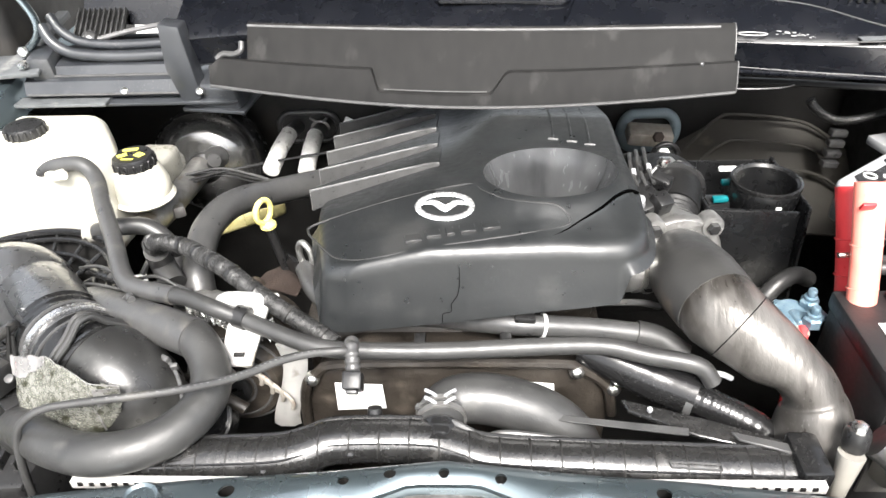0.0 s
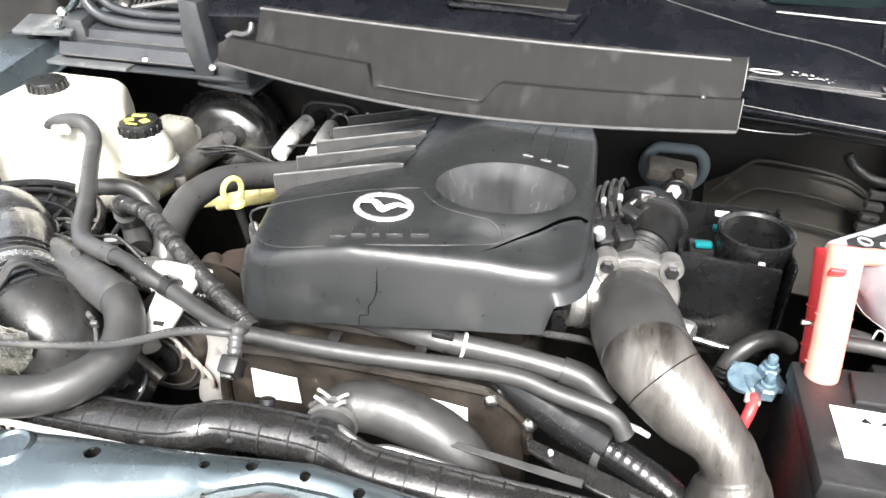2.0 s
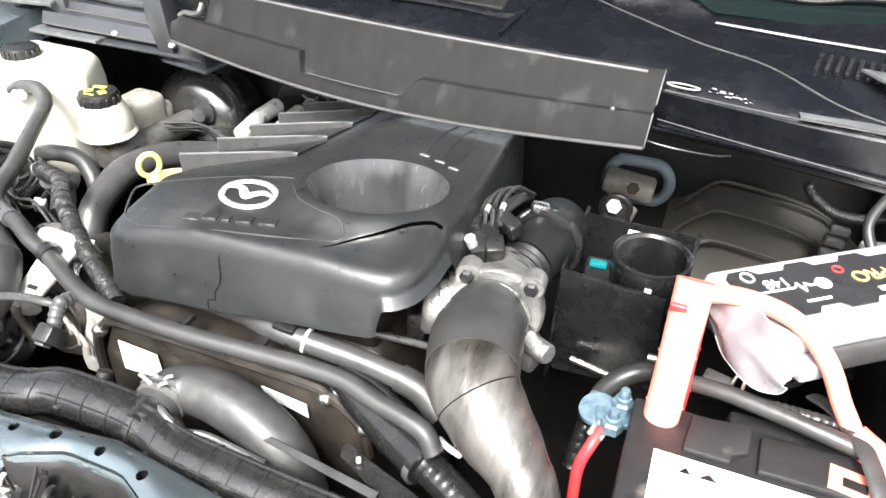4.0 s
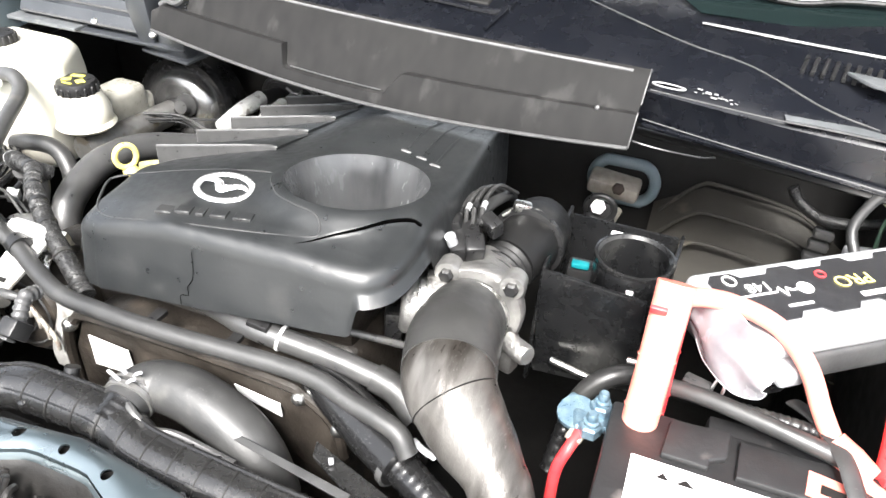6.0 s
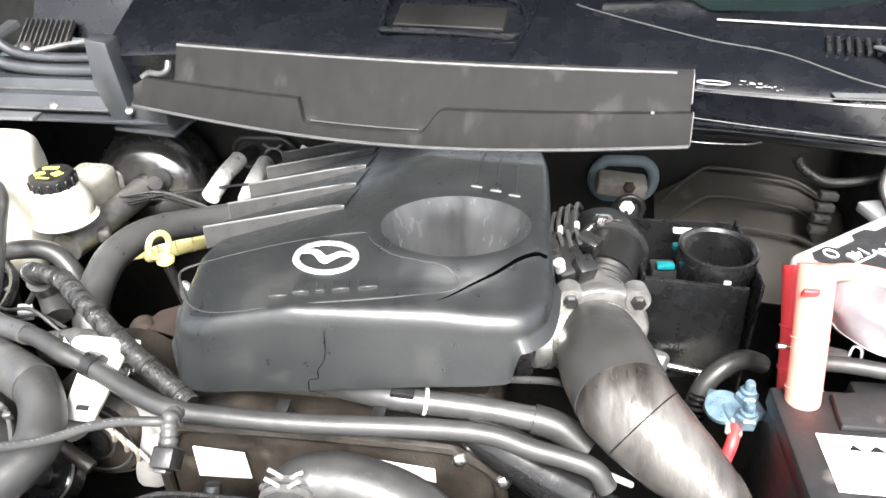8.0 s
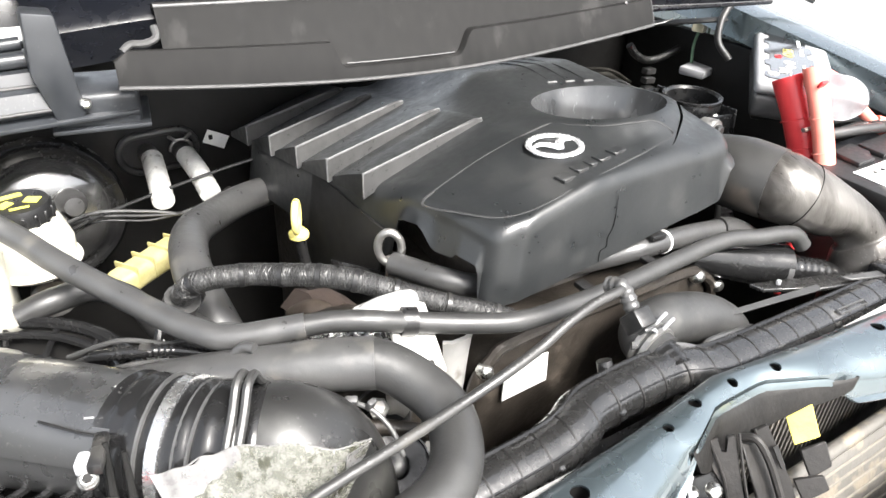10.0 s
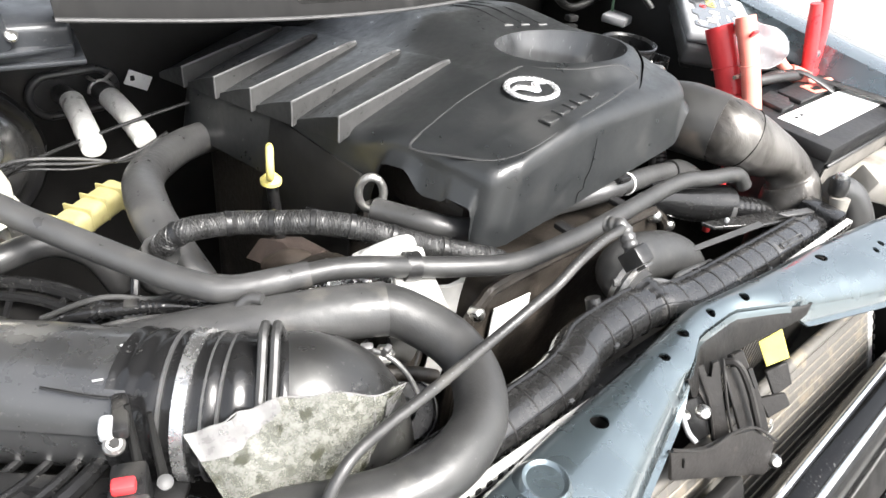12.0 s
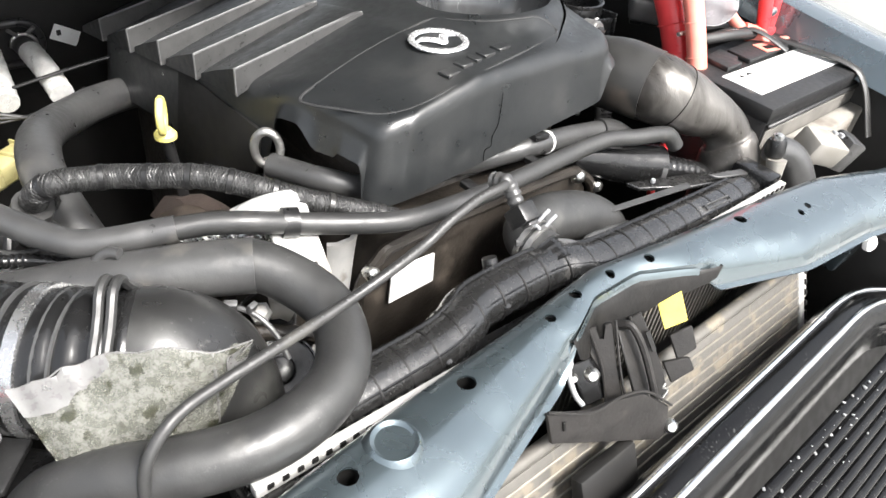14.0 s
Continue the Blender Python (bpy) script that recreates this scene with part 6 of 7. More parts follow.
    part("hinge_bolt", lathe([(0.008, 0), (0.008, 0.006), (0.004, 0.009)], facing((-0.655, 0.632, 1.118), (0.2, -0.8, 0.5)), 6), STEEL, h)
    part("plate", rbox(0.10, 0.06, 0.008, pose(-0.68, 0.625, 1.098, 10, 0, 8), 0.003), DUSTGREY, h)
    part("arm", rbox(0.02, 0.16, 0.012, pose(-0.665, 0.70, 1.115, 12, 0, -6), 0.003), DUSTGREY, h)
    part("bolt", lathe([(0.009, 0), (0.009, 0.006), (0.005, 0.008)], facing((-0.65, 0.612, 1.103), (0, -0.2, 1)), 6), STEEL, h)
    part("shelf", rbox(0.20, 0.03, 0.006, pose(-0.63, 0.60, 1.05), 0.002), DUSTGREY, h)
    part("inner_panel", rbox(0.17, 0.42, 0.20, pose(-0.765, 0.86, 1.09, 0, 0, 0), 0.02, 3), DARK, h, "dark body panel behind the bracket")


left_cowl_end()

# ---- right side: throttle, filter, battery, charger ----
def throttle():
    root = thing("throttle_body", "cast aluminium throttle body with bolted flange", "throttle body", (0.265, 0.28, 0.93))
    ax = facing((0.264, 0.282, 0.985), (0.08, -1, 0.12))
    part("flange", lathe([(0.036, -0.012), (0.047, -0.012), (0.0485, -0.009), (0.0485, 0.004), (0.046, 0.007), (0.036, 0.007)], ax, 40), ALU, root)
    part("bore", lathe([(0.041, -0.06), (0.041, -0.01), (0.035, -0.01)], ax, 36), ALU, root)
    for x, y in ((-0.033, 0.036), (0.033, 0.036), (0.034, -0.036), (-0.034, -0.036)):
        ear = part("ear", lathe([(0.013, -0.012), (0.0135, 0.006), (0.012, 0.009), (0.004, 0.009)], ax @ Matrix.Translation((x, y, 0)), 24), ALU, root)
        part("bolt", lathe([(0.0075, 0.008), (0.0075, 0.014), (0.0055, 0.016), (0.002, 0.016)], ax @ Matrix.Translation((x, y, 0)), 6), PLASTIC, ear, "dark bolt head")
    part("actuator", lathe([(0.030, -0.03), (0.034, -0.026), (0.034, 0.018), (0.030, 0.023), (0.012, 0.024)], facing((0.212, 0.268, 0.985), (-1, -0.35, 0.1)), 32), ALU, root)
    part("actuator_ring", lathe([(0.0345, 0.0), (0.036, 0.001), (0.036, 0.008), (0.0345, 0.009)], facing((0.212, 0.268, 0.985), (-1, -0.35, 0.1)), 32), STEEL, root)
    part("actuator_plug", rbox(0.018, 0.020, 0.038, pose(0.188, 0.246, 0.965, 0, 0, 20), 0.003), PLASTIC, root)
    part("spigot", lathe([(0.011, 0.0), (0.011, 0.028), (0.009, 0.031), (0.005, 0.031)], facing((0.302, 0.268, 0.965), (0.8, -0.5, 0.1)), 20), ALU, root)
    part("lower_lug", rbox(0.018, 0.02, 0.03, pose(0.305, 0.272, 0.94, 0, 0, -15), 0.005), ALU, root)
    p = thing("inlet_pipe", "black corrugated inlet pipe behind the throttle", "pipe", (0.28, 0.4, 0.95))
    part("bellows", tube([(0.264, 0.31, 0.987), (0.268, 0.335, 0.99), (0.275, 0.365, 0.992)], 0.030, seg=28, sub=22, wave=0.06, pitch=0.009), INLET, p)
    part("pipe", tube([(0.273, 0.358, 0.992), (0.282, 0.40, 0.995), (0.284, 0.445, 0.985), (0.275, 0.49, 0.96), (0.26, 0.53, 0.92)], [0.032, 0.037, 0.039, 0.038, 0.036], seg=32, sub=7), INLET, p)
    band(p, "clamp", (0.281, 0.405, 0.994), (0.1, 1, 0), 0.0425, 0.008, PLASTIC, "black clamp band")
    part("clamp_screw", rbox(0.02, 0.012, 0.012, pose(0.270, 0.408, 1.036, 0, 10, 20), 0.003), STEEL, p, "bright clamp screw")
    part("clamp_tail", tube([(0.250, 0.402, 1.022), (0.262, 0.406, 1.032), (0.285, 0.408, 1.036), (0.30, 0.406, 1.030)], 0.0022, seg=6, sub=5), STEEL, p)
    e = thing("egr_valve", "black vacuum valve with plug beside the cover", "valve", (0.225, 0.35, 0.98))
    part("body", rbox(0.034, 0.045, 0.032, pose(0.232, 0.335, 1.020, 10, -14, 20), 0.005), PLASTIC, e)
    part("plug", rbox(0.020, 0.022, 0.026, pose(0.245, 0.318, 1.030, 20, 0, 25), 0.003), PLASTIC, e)
    part("grey_tip", lathe([(0.006, 0), (0.006, 0.014), (0.003, 0.016)], facing((0.222, 0.318, 1.028), (-0.2, -0.4, 1)), 14), PALE, e)
    part("hose", tube([(0.225, 0.36, 1.02), (0.232, 0.40, 1.03), (0.24, 0.45, 1.02), (0.235, 0.50, 0.99)], 0.007, seg=10, sub=6), RUBBER, e)
    part("bracket", rbox(0.018, 0.02, 0.003, pose(0.228, 0.385, 1.030, 20, 25, 0), 0.001), RUBBER_GREY, e)
    part("plug", rbox(0.024, 0.016, 0.020, pose(0.252, 0.352, 1.040, 15, 8, -35), 0.003), PLASTIC, e)
    part("plug", rbox(0.016, 0.020, 0.018, pose(0.214, 0.345, 1.034, 5, -20, 10), 0.003), PLASTIC, e)
    for k, (x, z) in enumerate(((0.206, 1.036), (0.213, 1.043), (0.221, 1.047), (0.230, 1.050))):
        part("wire", tube([(x + 0.012, 0.345, z - 0.008), (x + 0.006, 0.372, z + 0.004), (x + 0.010, 0.41, z + 0.004), (x + 0.020, 0.46, z - 0.03)], 0.0026, seg=7, sub=5), RUBBER, e)
        part("wire_end", lathe([(0.0032, -0.004), (0.0032, 0.004)], facing((x + 0.008, 0.366, z + 0.003), (0, 1, 0.3)), 10), PALE if k % 2 else PLASTIC, e)
    d = thing("vent_pipe", "thin grey metal pipe below the throttle", "pipe", (0.2, 0.2, 0.93))
    part("pipe", tube([(0.115, 0.19, 0.982), (0.15, 0.205, 0.975), (0.19, 0.222, 0.962), (0.22, 0.235, 0.950), (0.24, 0.24, 0.94)], 0.004, seg=10, sub=6), RUBBER_GREY, d)


throttle()


def rear_right():
    root = thing("heater_valve", "grey rubber oval seal with a rusty metal fitting on the firewall", "fitting", (0.34, 0.78, 0.85))
    oval = []
    for k in range(33):
        a = math.tau * k / 32
        cx = 0.022 if math.cos(a) > 0 else -0.022
        oval.append((0.345 + cx + 0.028 * math.cos(a), 0.80, 0.885 + 0.034 * math.sin(a)))
    part("seal", tube(oval, 0.0095, seg=12, sub=2, caps=False), BLUEGREY, root, "blue grey rubber seal")
    part("body", rbox(0.080, 0.04, 0.028, pose(0.336, 0.752, 0.900, 10, 5, 0), 0.007), RUSTY, root, "stained metal body")
    part("bolt", lathe([(0.010, 0), (0.010, 0.006), (0.006, 0.009)], facing((0.345, 0.727, 0.908), (0, -1, 0.5)), 6), RUST, root)
    part("copper_pipe", tube([(0.352, 0.72, 0.875), (0.345, 0.69, 0.87), (0.335, 0.66, 0.89), (0.332, 0.645, 0.915)], 0.007, seg=12, sub=6), RUSTY, root)
    br = thing("filter_bracket", "black steel bracket with a round eye", "bracket", (0.33, 0.55, 0.9))
    eye = [(0.333 + 0.020 * math.cos(a), 0.63, 0.925 + 0.020 * math.sin(a)) for a in (math.tau * k / 18 for k in range(19))]
    part("eye", tube(eye, 0.0045, seg=10, sub=3, caps=False), PLASTIC, br)
    part("nut", lathe([(0.011, 0), (0.011, 0.008), (0.006, 0.012)], facing((0.330, 0.632, 0.926), (0, -1, 0.5)), 6), WHITE, br, "bright nut in the eye")
    part("web", prism([(0.29, 0.80), (0.36, 0.80), (0.355, 0.915), (0.345, 0.935), (0.322, 0.930), (0.31, 0.90)], -0.645, -0.630, pose(0, 0, 0, 90, 0, 0), 0.003), PLASTIC, br)

    f = thing("fuel_filter_box", "black open box with a round black filter inside", "filter box", (0.38, 0.42, 0.86))
    w = 0.004
    part("front_wall", prism([(0.318, 0.86), (0.432, 0.87), (0.424, 0.997), (0.313, 1.004)], -0.352, -0.346, pose(0, 0, 0, 90, 0, 0), 0.002), FILTERBOX, f)
    part("side_wall", rbox(w, 0.16, 0.155, pose(0.312, 0.425, 0.921, -5, 0, 1), 0.0015), FILTERBOX, f)
    part("side_wall", rbox(w, 0.16, 0.15, pose(0.442, 0.425, 0.918, -5, 0, -3), 0.0015), FILTERBOX, f)
    part("back_wall", rbox(0.13, w, 0.145, pose(0.378, 0.505, 0.911), 0.0015), FILTERBOX, f)
    m = Matrix.Translation((0.400, 0.405, -0.016))
    part("canister", lathe([(0.0, 0.88), (0.040, 0.88), (0.041, 1.0), (0.0425, 1.004), (0.0425, 1.024), (0.040, 1.027), (0.037, 1.024), (0.036, 0.97), (0.005, 0.95)], m, 40), FILTERBOX, f, "round black filter canister")
    part("rim", lathe([(0.0415, 1.022), (0.0435, 1.023), (0.0435, 1.027), (0.0405, 1.028), (0.0395, 1.026)], m, 40, caps=False), GLOSS, f)
    part("pale_mark", rbox(0.007, 0.002, 0.012, pose(0.404, 0.3615, 0.989), 0.0005), WHITE, f)
    for x, y, z, sx in ((0.371, 0.447, 0.982, 0.022), (0.345, 0.400, 0.985, 0.020)):
        part("teal_clip", rbox(sx, 0.010, 0.007, pose(x, y, z, 0, 0, 5), 0.002), TEAL, f, "teal locking clip")
    part("connector", rbox(0.03, 0.025, 0.03, pose(0.345, 0.41, 0.965, 0, 0, 4), 0.004), PLASTIC, f)
    part("pale_clip", rbox(0.026, 0.008, 0.006, pose(0.378, 0.480, 0.984), 0.002), WHITE, f)
    h = thing("return_hose", "thin grey pipe and ribbed hose beside the battery", "hose", (0.4, 0.3, 0.9))
    part("pipe", tube([(0.34, 0.335, 0.895), (0.37, 0.33, 0.893), (0.40, 0.325, 0.892)], 0.004, seg=10, sub=5), STEEL, h)
    part("hose", tube([(0.455, 0.34, 0.90), (0.43, 0.325, 0.918), (0.405, 0.312, 0.915), (0.385, 0.300, 0.895), (0.375, 0.285, 0.86)], 0.011, seg=14, sub=7), RUBBER, h)
    part("conduit", tube([(0.382, 0.295, 0.89), (0.375, 0.275, 0.86), (0.37, 0.25, 0.82)], 0.010, seg=12, sub=12, wave=0.08, pitch=0.006), PLASTIC, h)


rear_right()


def battery():
    root = thing("battery", "black car battery with a white label on top", "battery", (0.58, 0.18, 0.72))
    part("case", rbox(0.384, 0.143, 0.20, pose(0.610, 0.149, 0.866), 0.006, 2), BATT, root)
    part("lid", rbox(0.388, 0.147, 0.022, pose(0.610, 0.149, 0.967), 0.004, 2), BATT, root)
    part("raised_deck", prism([(0.466, 0.212), (0.516, 0.219), (0.514, 0.188), (0.500, 0.180), (0.500, 0.172), (0.462, 0.172)], 0.977, 0.985, None, 0.002), BATT, root, "raised black part of the lid")
    part("raised_deck", prism([(0.523, 0.211), (0.60, 0.216), (0.79, 0.216), (0.79, 0.176), (0.521, 0.172)], 0.977, 0.985, None, 0.002), BATT, root)
    part("dusty_front", rbox(0.376, 0.003, 0.120, pose(0.610, 0.0765, 0.885), 0.001, 1), DUSTFACE, root, "dust-covered front face")
    part("front_rib", rbox(0.380, 0.006, 0.006, pose(0.610, 0.0750, 0.952), 0.002, 1), BATT, root)
    part("rear_step", rbox(0.30, 0.035, 0.16, pose(0.65, 0.238, 0.885, 0, 0, 1), 0.004), BATT, root)
    part("label", rbox(0.34, 0.060, 0.001, pose(0.61, 0.1365, 0.9788), 0), WHITE, root, "white printed label")
    for k, (x, w) in enumerate(((0.462, 0.010), (0.478, 0.014))):
        part("mark", prism([(x, 0.150), (x + w, 0.150), (x + w / 2, 0.156)], 0.9794, 0.980), DARK, root)
    part("orange_tag", rbox(0.038, 0.026, 0.001, pose(0.593, 0.186, 0.9856, 0, 0, -8), 0), ORANGE, root, "small orange sticker")
    part("tag_bar", rbox(0.018, 0.009, 0.001, pose(0.593, 0.184, 0.9866, 0, 0, -8), 0), DARK, root)
    t = thing("battery_terminal", "blue coated terminal clamp with two bolts", "terminal", (0.41, 0.235, 0.93))
    part("clamp", rbox(0.040, 0.024, 0.009, pose(0.404, 0.228, 0.936, 0, 0, 15), 0.004, 3), BLUE_ZINC, t)
    part("ring", lathe([(0.008, -0.003), (0.018, -0.003), (0.019, 0.0), (0.018, 0.003), (0.008, 0.003)], pose(0.386, 0.232, 0.936, 12, -10, 0), 24), BLUE_ZINC, t)
    part("lug", rbox(0.03, 0.03, 0.010, pose(0.385, 0.240, 0.932, 0, 0, -20), 0.004), BLUE_ZINC, t)
    for x, y, z in ((0.407, 0.239, 0.942), (0.402, 0.214, 0.938)):
        b = part("nut", lathe([(0.011, -0.003), (0.011, 0.007), (0.009, 0.009)], Matrix.Translation((x, y, z)), 6), BLUE_ZINC, t)
        part("stud", lathe([(0.0075, 0.007), (0.0075, 0.013), (0.005, 0.014), (0.005, 0.021), (0.004, 0.023)], Matrix.Translation((x, y, z)), 12), BLUE_ZINC, b)
    part("terminal_post", rbox(0.03, 0.022, 0.02, pose(0.462, 0.212, 0.962, 0, 0, 20), 0.004), ALU, t, "dull lead terminal post")
    c = thing("red_battery_cable", "red battery cable with a brass eyelet", "cable", (0.39, 0.19, 0.85))
    part("cable", tube([(0.394, 0.212, 0.932), (0.388, 0.196, 0.925), (0.382, 0.186, 0.905), (0.382, 0.182, 0.87), (0.385, 0.18, 0.80)], 0.0058, seg=12, sub=7), RED, c)
    part("eyelet", rbox(0.016, 0.022, 0.005, pose(0.392, 0.212, 0.931, 0, 0, -15), 0.002), RUSTY, c)
    d = thing("black_battery_cable", "black cable in ribbed conduit across the battery", "cable", (0.55, 0.27, 0.93))
    part("cable", tube([(0.448, 0.262, 0.974), (0.462, 0.254, 0.982), (0.495, 0.244, 0.990), (0.542, 0.230, 0.994), (0.575, 0.222, 0.994), (0.62, 0.215, 0.99)], 0.0078, seg=12, sub=7), RUBBER, d)
    part("conduit", tube([(0.522, 0.247, 0.986), (0.545, 0.243, 0.990), (0.575, 0.240, 0.992), (0.60, 0.236, 0.992)], 0.0062, seg=12, sub=14, wave=0.09, pitch=0.006), PLASTIC, d)
    part("tape", tube([(0.566, 0.278, 0.984), (0.582, 0.25, 0.996), (0.597, 0.215, 1.000), (0.606, 0.19, 0.994), (0.615, 0.165, 0.984)], 0.008, seg=12, sub=6, flat=0.35), RUBBER, d, "flat rubber strap over the cables")
    part("fuse_clip", rbox(0.024, 0.014, 0.010, pose(0.482, 0.260, 0.988, 0, 0, -15), 0.002), RUBBER_GREY, d)
    part("clip_loop", tube([(0.494, 0.256, 0.985), (0.498, 0.262, 0.998), (0.504, 0.258, 0.998), (0.503, 0.250, 0.985)], 0.0016, seg=6, sub=5), STEEL, d)


battery()


def jump_clamp():
    root = thing("jump_lead_clamp", "red and orange jump lead clamp gripping the battery terminal", "clamp", (0.44, 0.2, 0.95))

    def arm(x0, lean, material, label, depth, deep):
        lo, hi = Vector((x0, 0.190 + depth, 0.934)), Vector((x0 + lean, 0.262 + depth, 1.090 - 0.75 * depth))
        pts = [lo, lo.lerp(hi, 0.3) + Vector((0, -0.004, 0)), lo.lerp(hi, 0.65) + Vector((0, -0.004, 0)), hi]
        a = part("handle", tube(pts, [0.0145, 0.0155, 0.0155, 0.0165], seg=20, sub=8, flat=deep), material, root, label)
        for t in (0.35, 0.62):
            c = lo.lerp(hi, t)
            part("grip_ring", lathe([(0.0158, -0.001), (0.0166, 0), (0.0158, 0.001)], facing(c + Vector((0, -0.003, 0)), hi - lo) @ Matrix.Diagonal((1, deep * 1.05, 1, 1)), 20), material, a)
        return a

    a = arm(0.441, 0.000, ORANGE, "pale orange plastic handle", 0.0, 0.8)
    part("slot", rbox(0.014, 0.004, 0.010, pose(0.432, 0.238, 1.075, 25, 0, 0), 0.001), RED, a)
    arm(0.447, -0.003, RED, "red plastic handle", 0.034, 1.25)
    part("hinge_pin", tube([(0.418, 0.236, 1.015), (0.452, 0.236, 1.015)], 0.003, seg=10, sub=3), STEEL, root)
    part("jaw", rbox(0.022, 0.018, 0.03, pose(0.442, 0.205, 0.955, 20, 0, 10), 0.003), STEEL, root)
    part("jaw", rbox(0.018, 0.010, 0.026, pose(0.470, 0.205, 0.962, 0, 10, 10), 0.002), RUSTY, root)
    n = thing("second_lead_clamp", "red jump lead clamp on the battery's other terminal", "clamp", (0.64, 0.215, 0.97))
    for dx, dy, lean in ((-0.014, 0.0, -0.012), (0.016, 0.006, 0.010)):
        g = part("handle", tube([(0.648 + dx, 0.220 + dy, 0.985), (0.648 + dx + 0.3 * lean, 0.226 + dy, 1.02), (0.646 + dx + 0.8 * lean, 0.234 + dy, 1.06), (0.644 + dx + lean, 0.242 + dy, 1.095)], [0.0085, 0.0105, 0.0105, 0.009], seg=16, sub=6), RED, n)
    part("jaw", rbox(0.044, 0.018, 0.022, pose(0.650, 0.220, 0.982, 0, 0, 10), 0.005), RED, n)
    part("spring", lathe([(0.007, -0.012), (0.0075, -0.008), (0.0075, 0.008), (0.007, 0.012)], facing((0.649, 0.226, 1.015), (1, 0.1, 0)), 16), STEEL, n)
    c = thing("jump_lead", "thick orange jump lead cable arched over the charger", "cable", (0.55, 0.27, 0.97))
    part("cable", tube([(0.437, 0.258, 1.070), (0.458, 0.272, 1.073), (0.490, 0.284, 1.068), (0.530, 0.284, 1.057), (0.560, 0.266, 1.038), (0.581, 0.246, 1.008), (0.60, 0.225, 0.99), (0.63, 0.20, 0.980), (0.70, 0.19, 0.978)], 0.0085, seg=14, sub=8), ORANGE, c)
    part("sleeve", tube([(0.592, 0.232, 0.996), (0.606, 0.222, 0.990), (0.622, 0.212, 0.985)], [0.011, 0.0135, 0.012], seg=14, sub=5), ORANGE, c, "thick orange cable sleeve")


jump_clamp()


def charger():
    root = thing("battery_charger", "white battery charger with a black printed face in a clear bag", "charger", (0.617, 0.378, 0.985))
    m = Matrix.Translation((0.617, 0.378, 1.022)) @ pose(0, 0, 0, 0, 0, 37)
    part("case", rbox(0.31, 0.110, 0.022, m @ pose(0, 0.018, 0.0140), 0.009, 4), PALE, root, "white plastic case")
    part("base", rbox(0.306, 0.106, 0.036, m @ pose(0, 0.018, -0.014), 0.008, 3), EDGE, root, "dark grey lower case")
    for fx, fy in ((-0.11, -0.022), (-0.11, 0.055), (0.11, -0.022), (0.11, 0.055)):
        part("foot", rbox(0.03, 0.02, 0.018, m @ pose(fx, fy, -0.036), 0.004), PLASTIC, root)
    wave = []
    for k in range(41):
        x = lerp(-0.143, 0.14, k / 40)
        wave.append((x, -0.006 + 0.004 * (1 if math.sin(k * 0.72) > 0.1 else -1)))
    for k in range(41):
        x = lerp(0.14, -0.143, k / 40)
        wave.append((x, 0.057 + 0.004 * (1 if math.sin(k * 0.72) > 0.1 else -1)))
    face = part("face", prism(wave, 0.0252, 0.0266, m), FACE, root, "black printed face")
    for x, y, sx, sy in ((-0.109, 0.026, 0.046, 0.002), (-0.065, 0.026, 0.010, 0.002), (-0.075, 0.006, 0.026, 0.003), (0.010, 0.006, 0.034, 0.006), (0.065, 0.008, 0.04, 0.005)):
        part("printed_bar", rbox(sx, sy, 0.0006, m @ pose(x, y, 0.0270), 0), WHITE, face)
    part("printed_pulse", placed(tube([(-0.086, 0.026, 0.0272), (-0.082, 0.032, 0.0272), (-0.078, 0.019, 0.0272), (-0.074, 0.030, 0.0272), (-0.070, 0.026, 0.0272)], 0.001, seg=6, sub=1), m), WHITE, face)
    part("printed_dot", lathe([(0.008, 0.0266), (0.008, 0.0274)], m @ Matrix.Translation((-0.055, 0.026, 0)), 20), WHITE, face)
    part("printed_ring", placed(tube([(-0.122 + 0.006 * math.cos(math.tau * k / 16), 0.050 + 0.007 * math.sin(math.tau * k / 16), 0.0272) for k in range(17)], 0.0009, seg=6, sub=2, caps=False), m), WHITE, face)
    part("red_ring", placed(tube([(-0.026 + 0.005 * math.cos(math.tau * k / 16), 0.041 + 0.005 * math.sin(math.tau * k / 16), 0.0272) for k in range(17)], 0.0009, seg=6, sub=2, caps=False), m), RED, face)
    for word, size, x, y, material, note in (("PRO", 0.022, 0.000, 0.027, YELLOW, "yellow printed letters"), ("148", 0.018, -0.100, 0.036, WHITE, "white printed number")):
        cu = bpy.data.curves.new("lettering", "FONT")
        cu.body, cu.size, cu.extrude, cu.align_x, cu.align_y = word, size, 0.0003, "CENTER", "CENTER"
        tmp = new("lettering", cu)
        me = bpy.data.meshes.new_from_object(tmp.evaluated_get(bpy.context.evaluated_depsgraph_get()))
        bpy.data.objects.remove(tmp)
        bm = bmesh.new()
        bm.from_mesh(me)
        bpy.data.meshes.remove(me)
        part("lettering", placed(bm, m @ pose(x, y, 0.0274, 0, 0, 180)), material, face, note, smooth=0)
    rows = []
    for i in range(25):
        a = lerp(-0.5, 0.5, i / 24)
        row = []
        for j in range(21):
            v = j / 20
            half = 0.030 * min(1.0, 0.45 + 1.5 * v) * math.sqrt(max(0.03, 1 - max(0.0, (v - 0.60) / 0.41) ** 2.6))
            c = Vector((0.462, 0.300, 1.046)).lerp(Vector((0.530, 0.223, 1.040)), v) + Vector((-0.8, -0.6, 0)) * 0.004 * math.sin(math.pi * v)
            p = c + Vector((0.12, 0.18, 0.97)) * 2 * half * a + Vector((-0.8, -0.6, 0)) * 0.007 * math.cos(math.pi * a)
            q = noise.noise(Vector((a * 3, v * 3, 2.0))) * 0.005
            row.append(p + Vector((-0.8 * q, -0.6 * q, 0)))
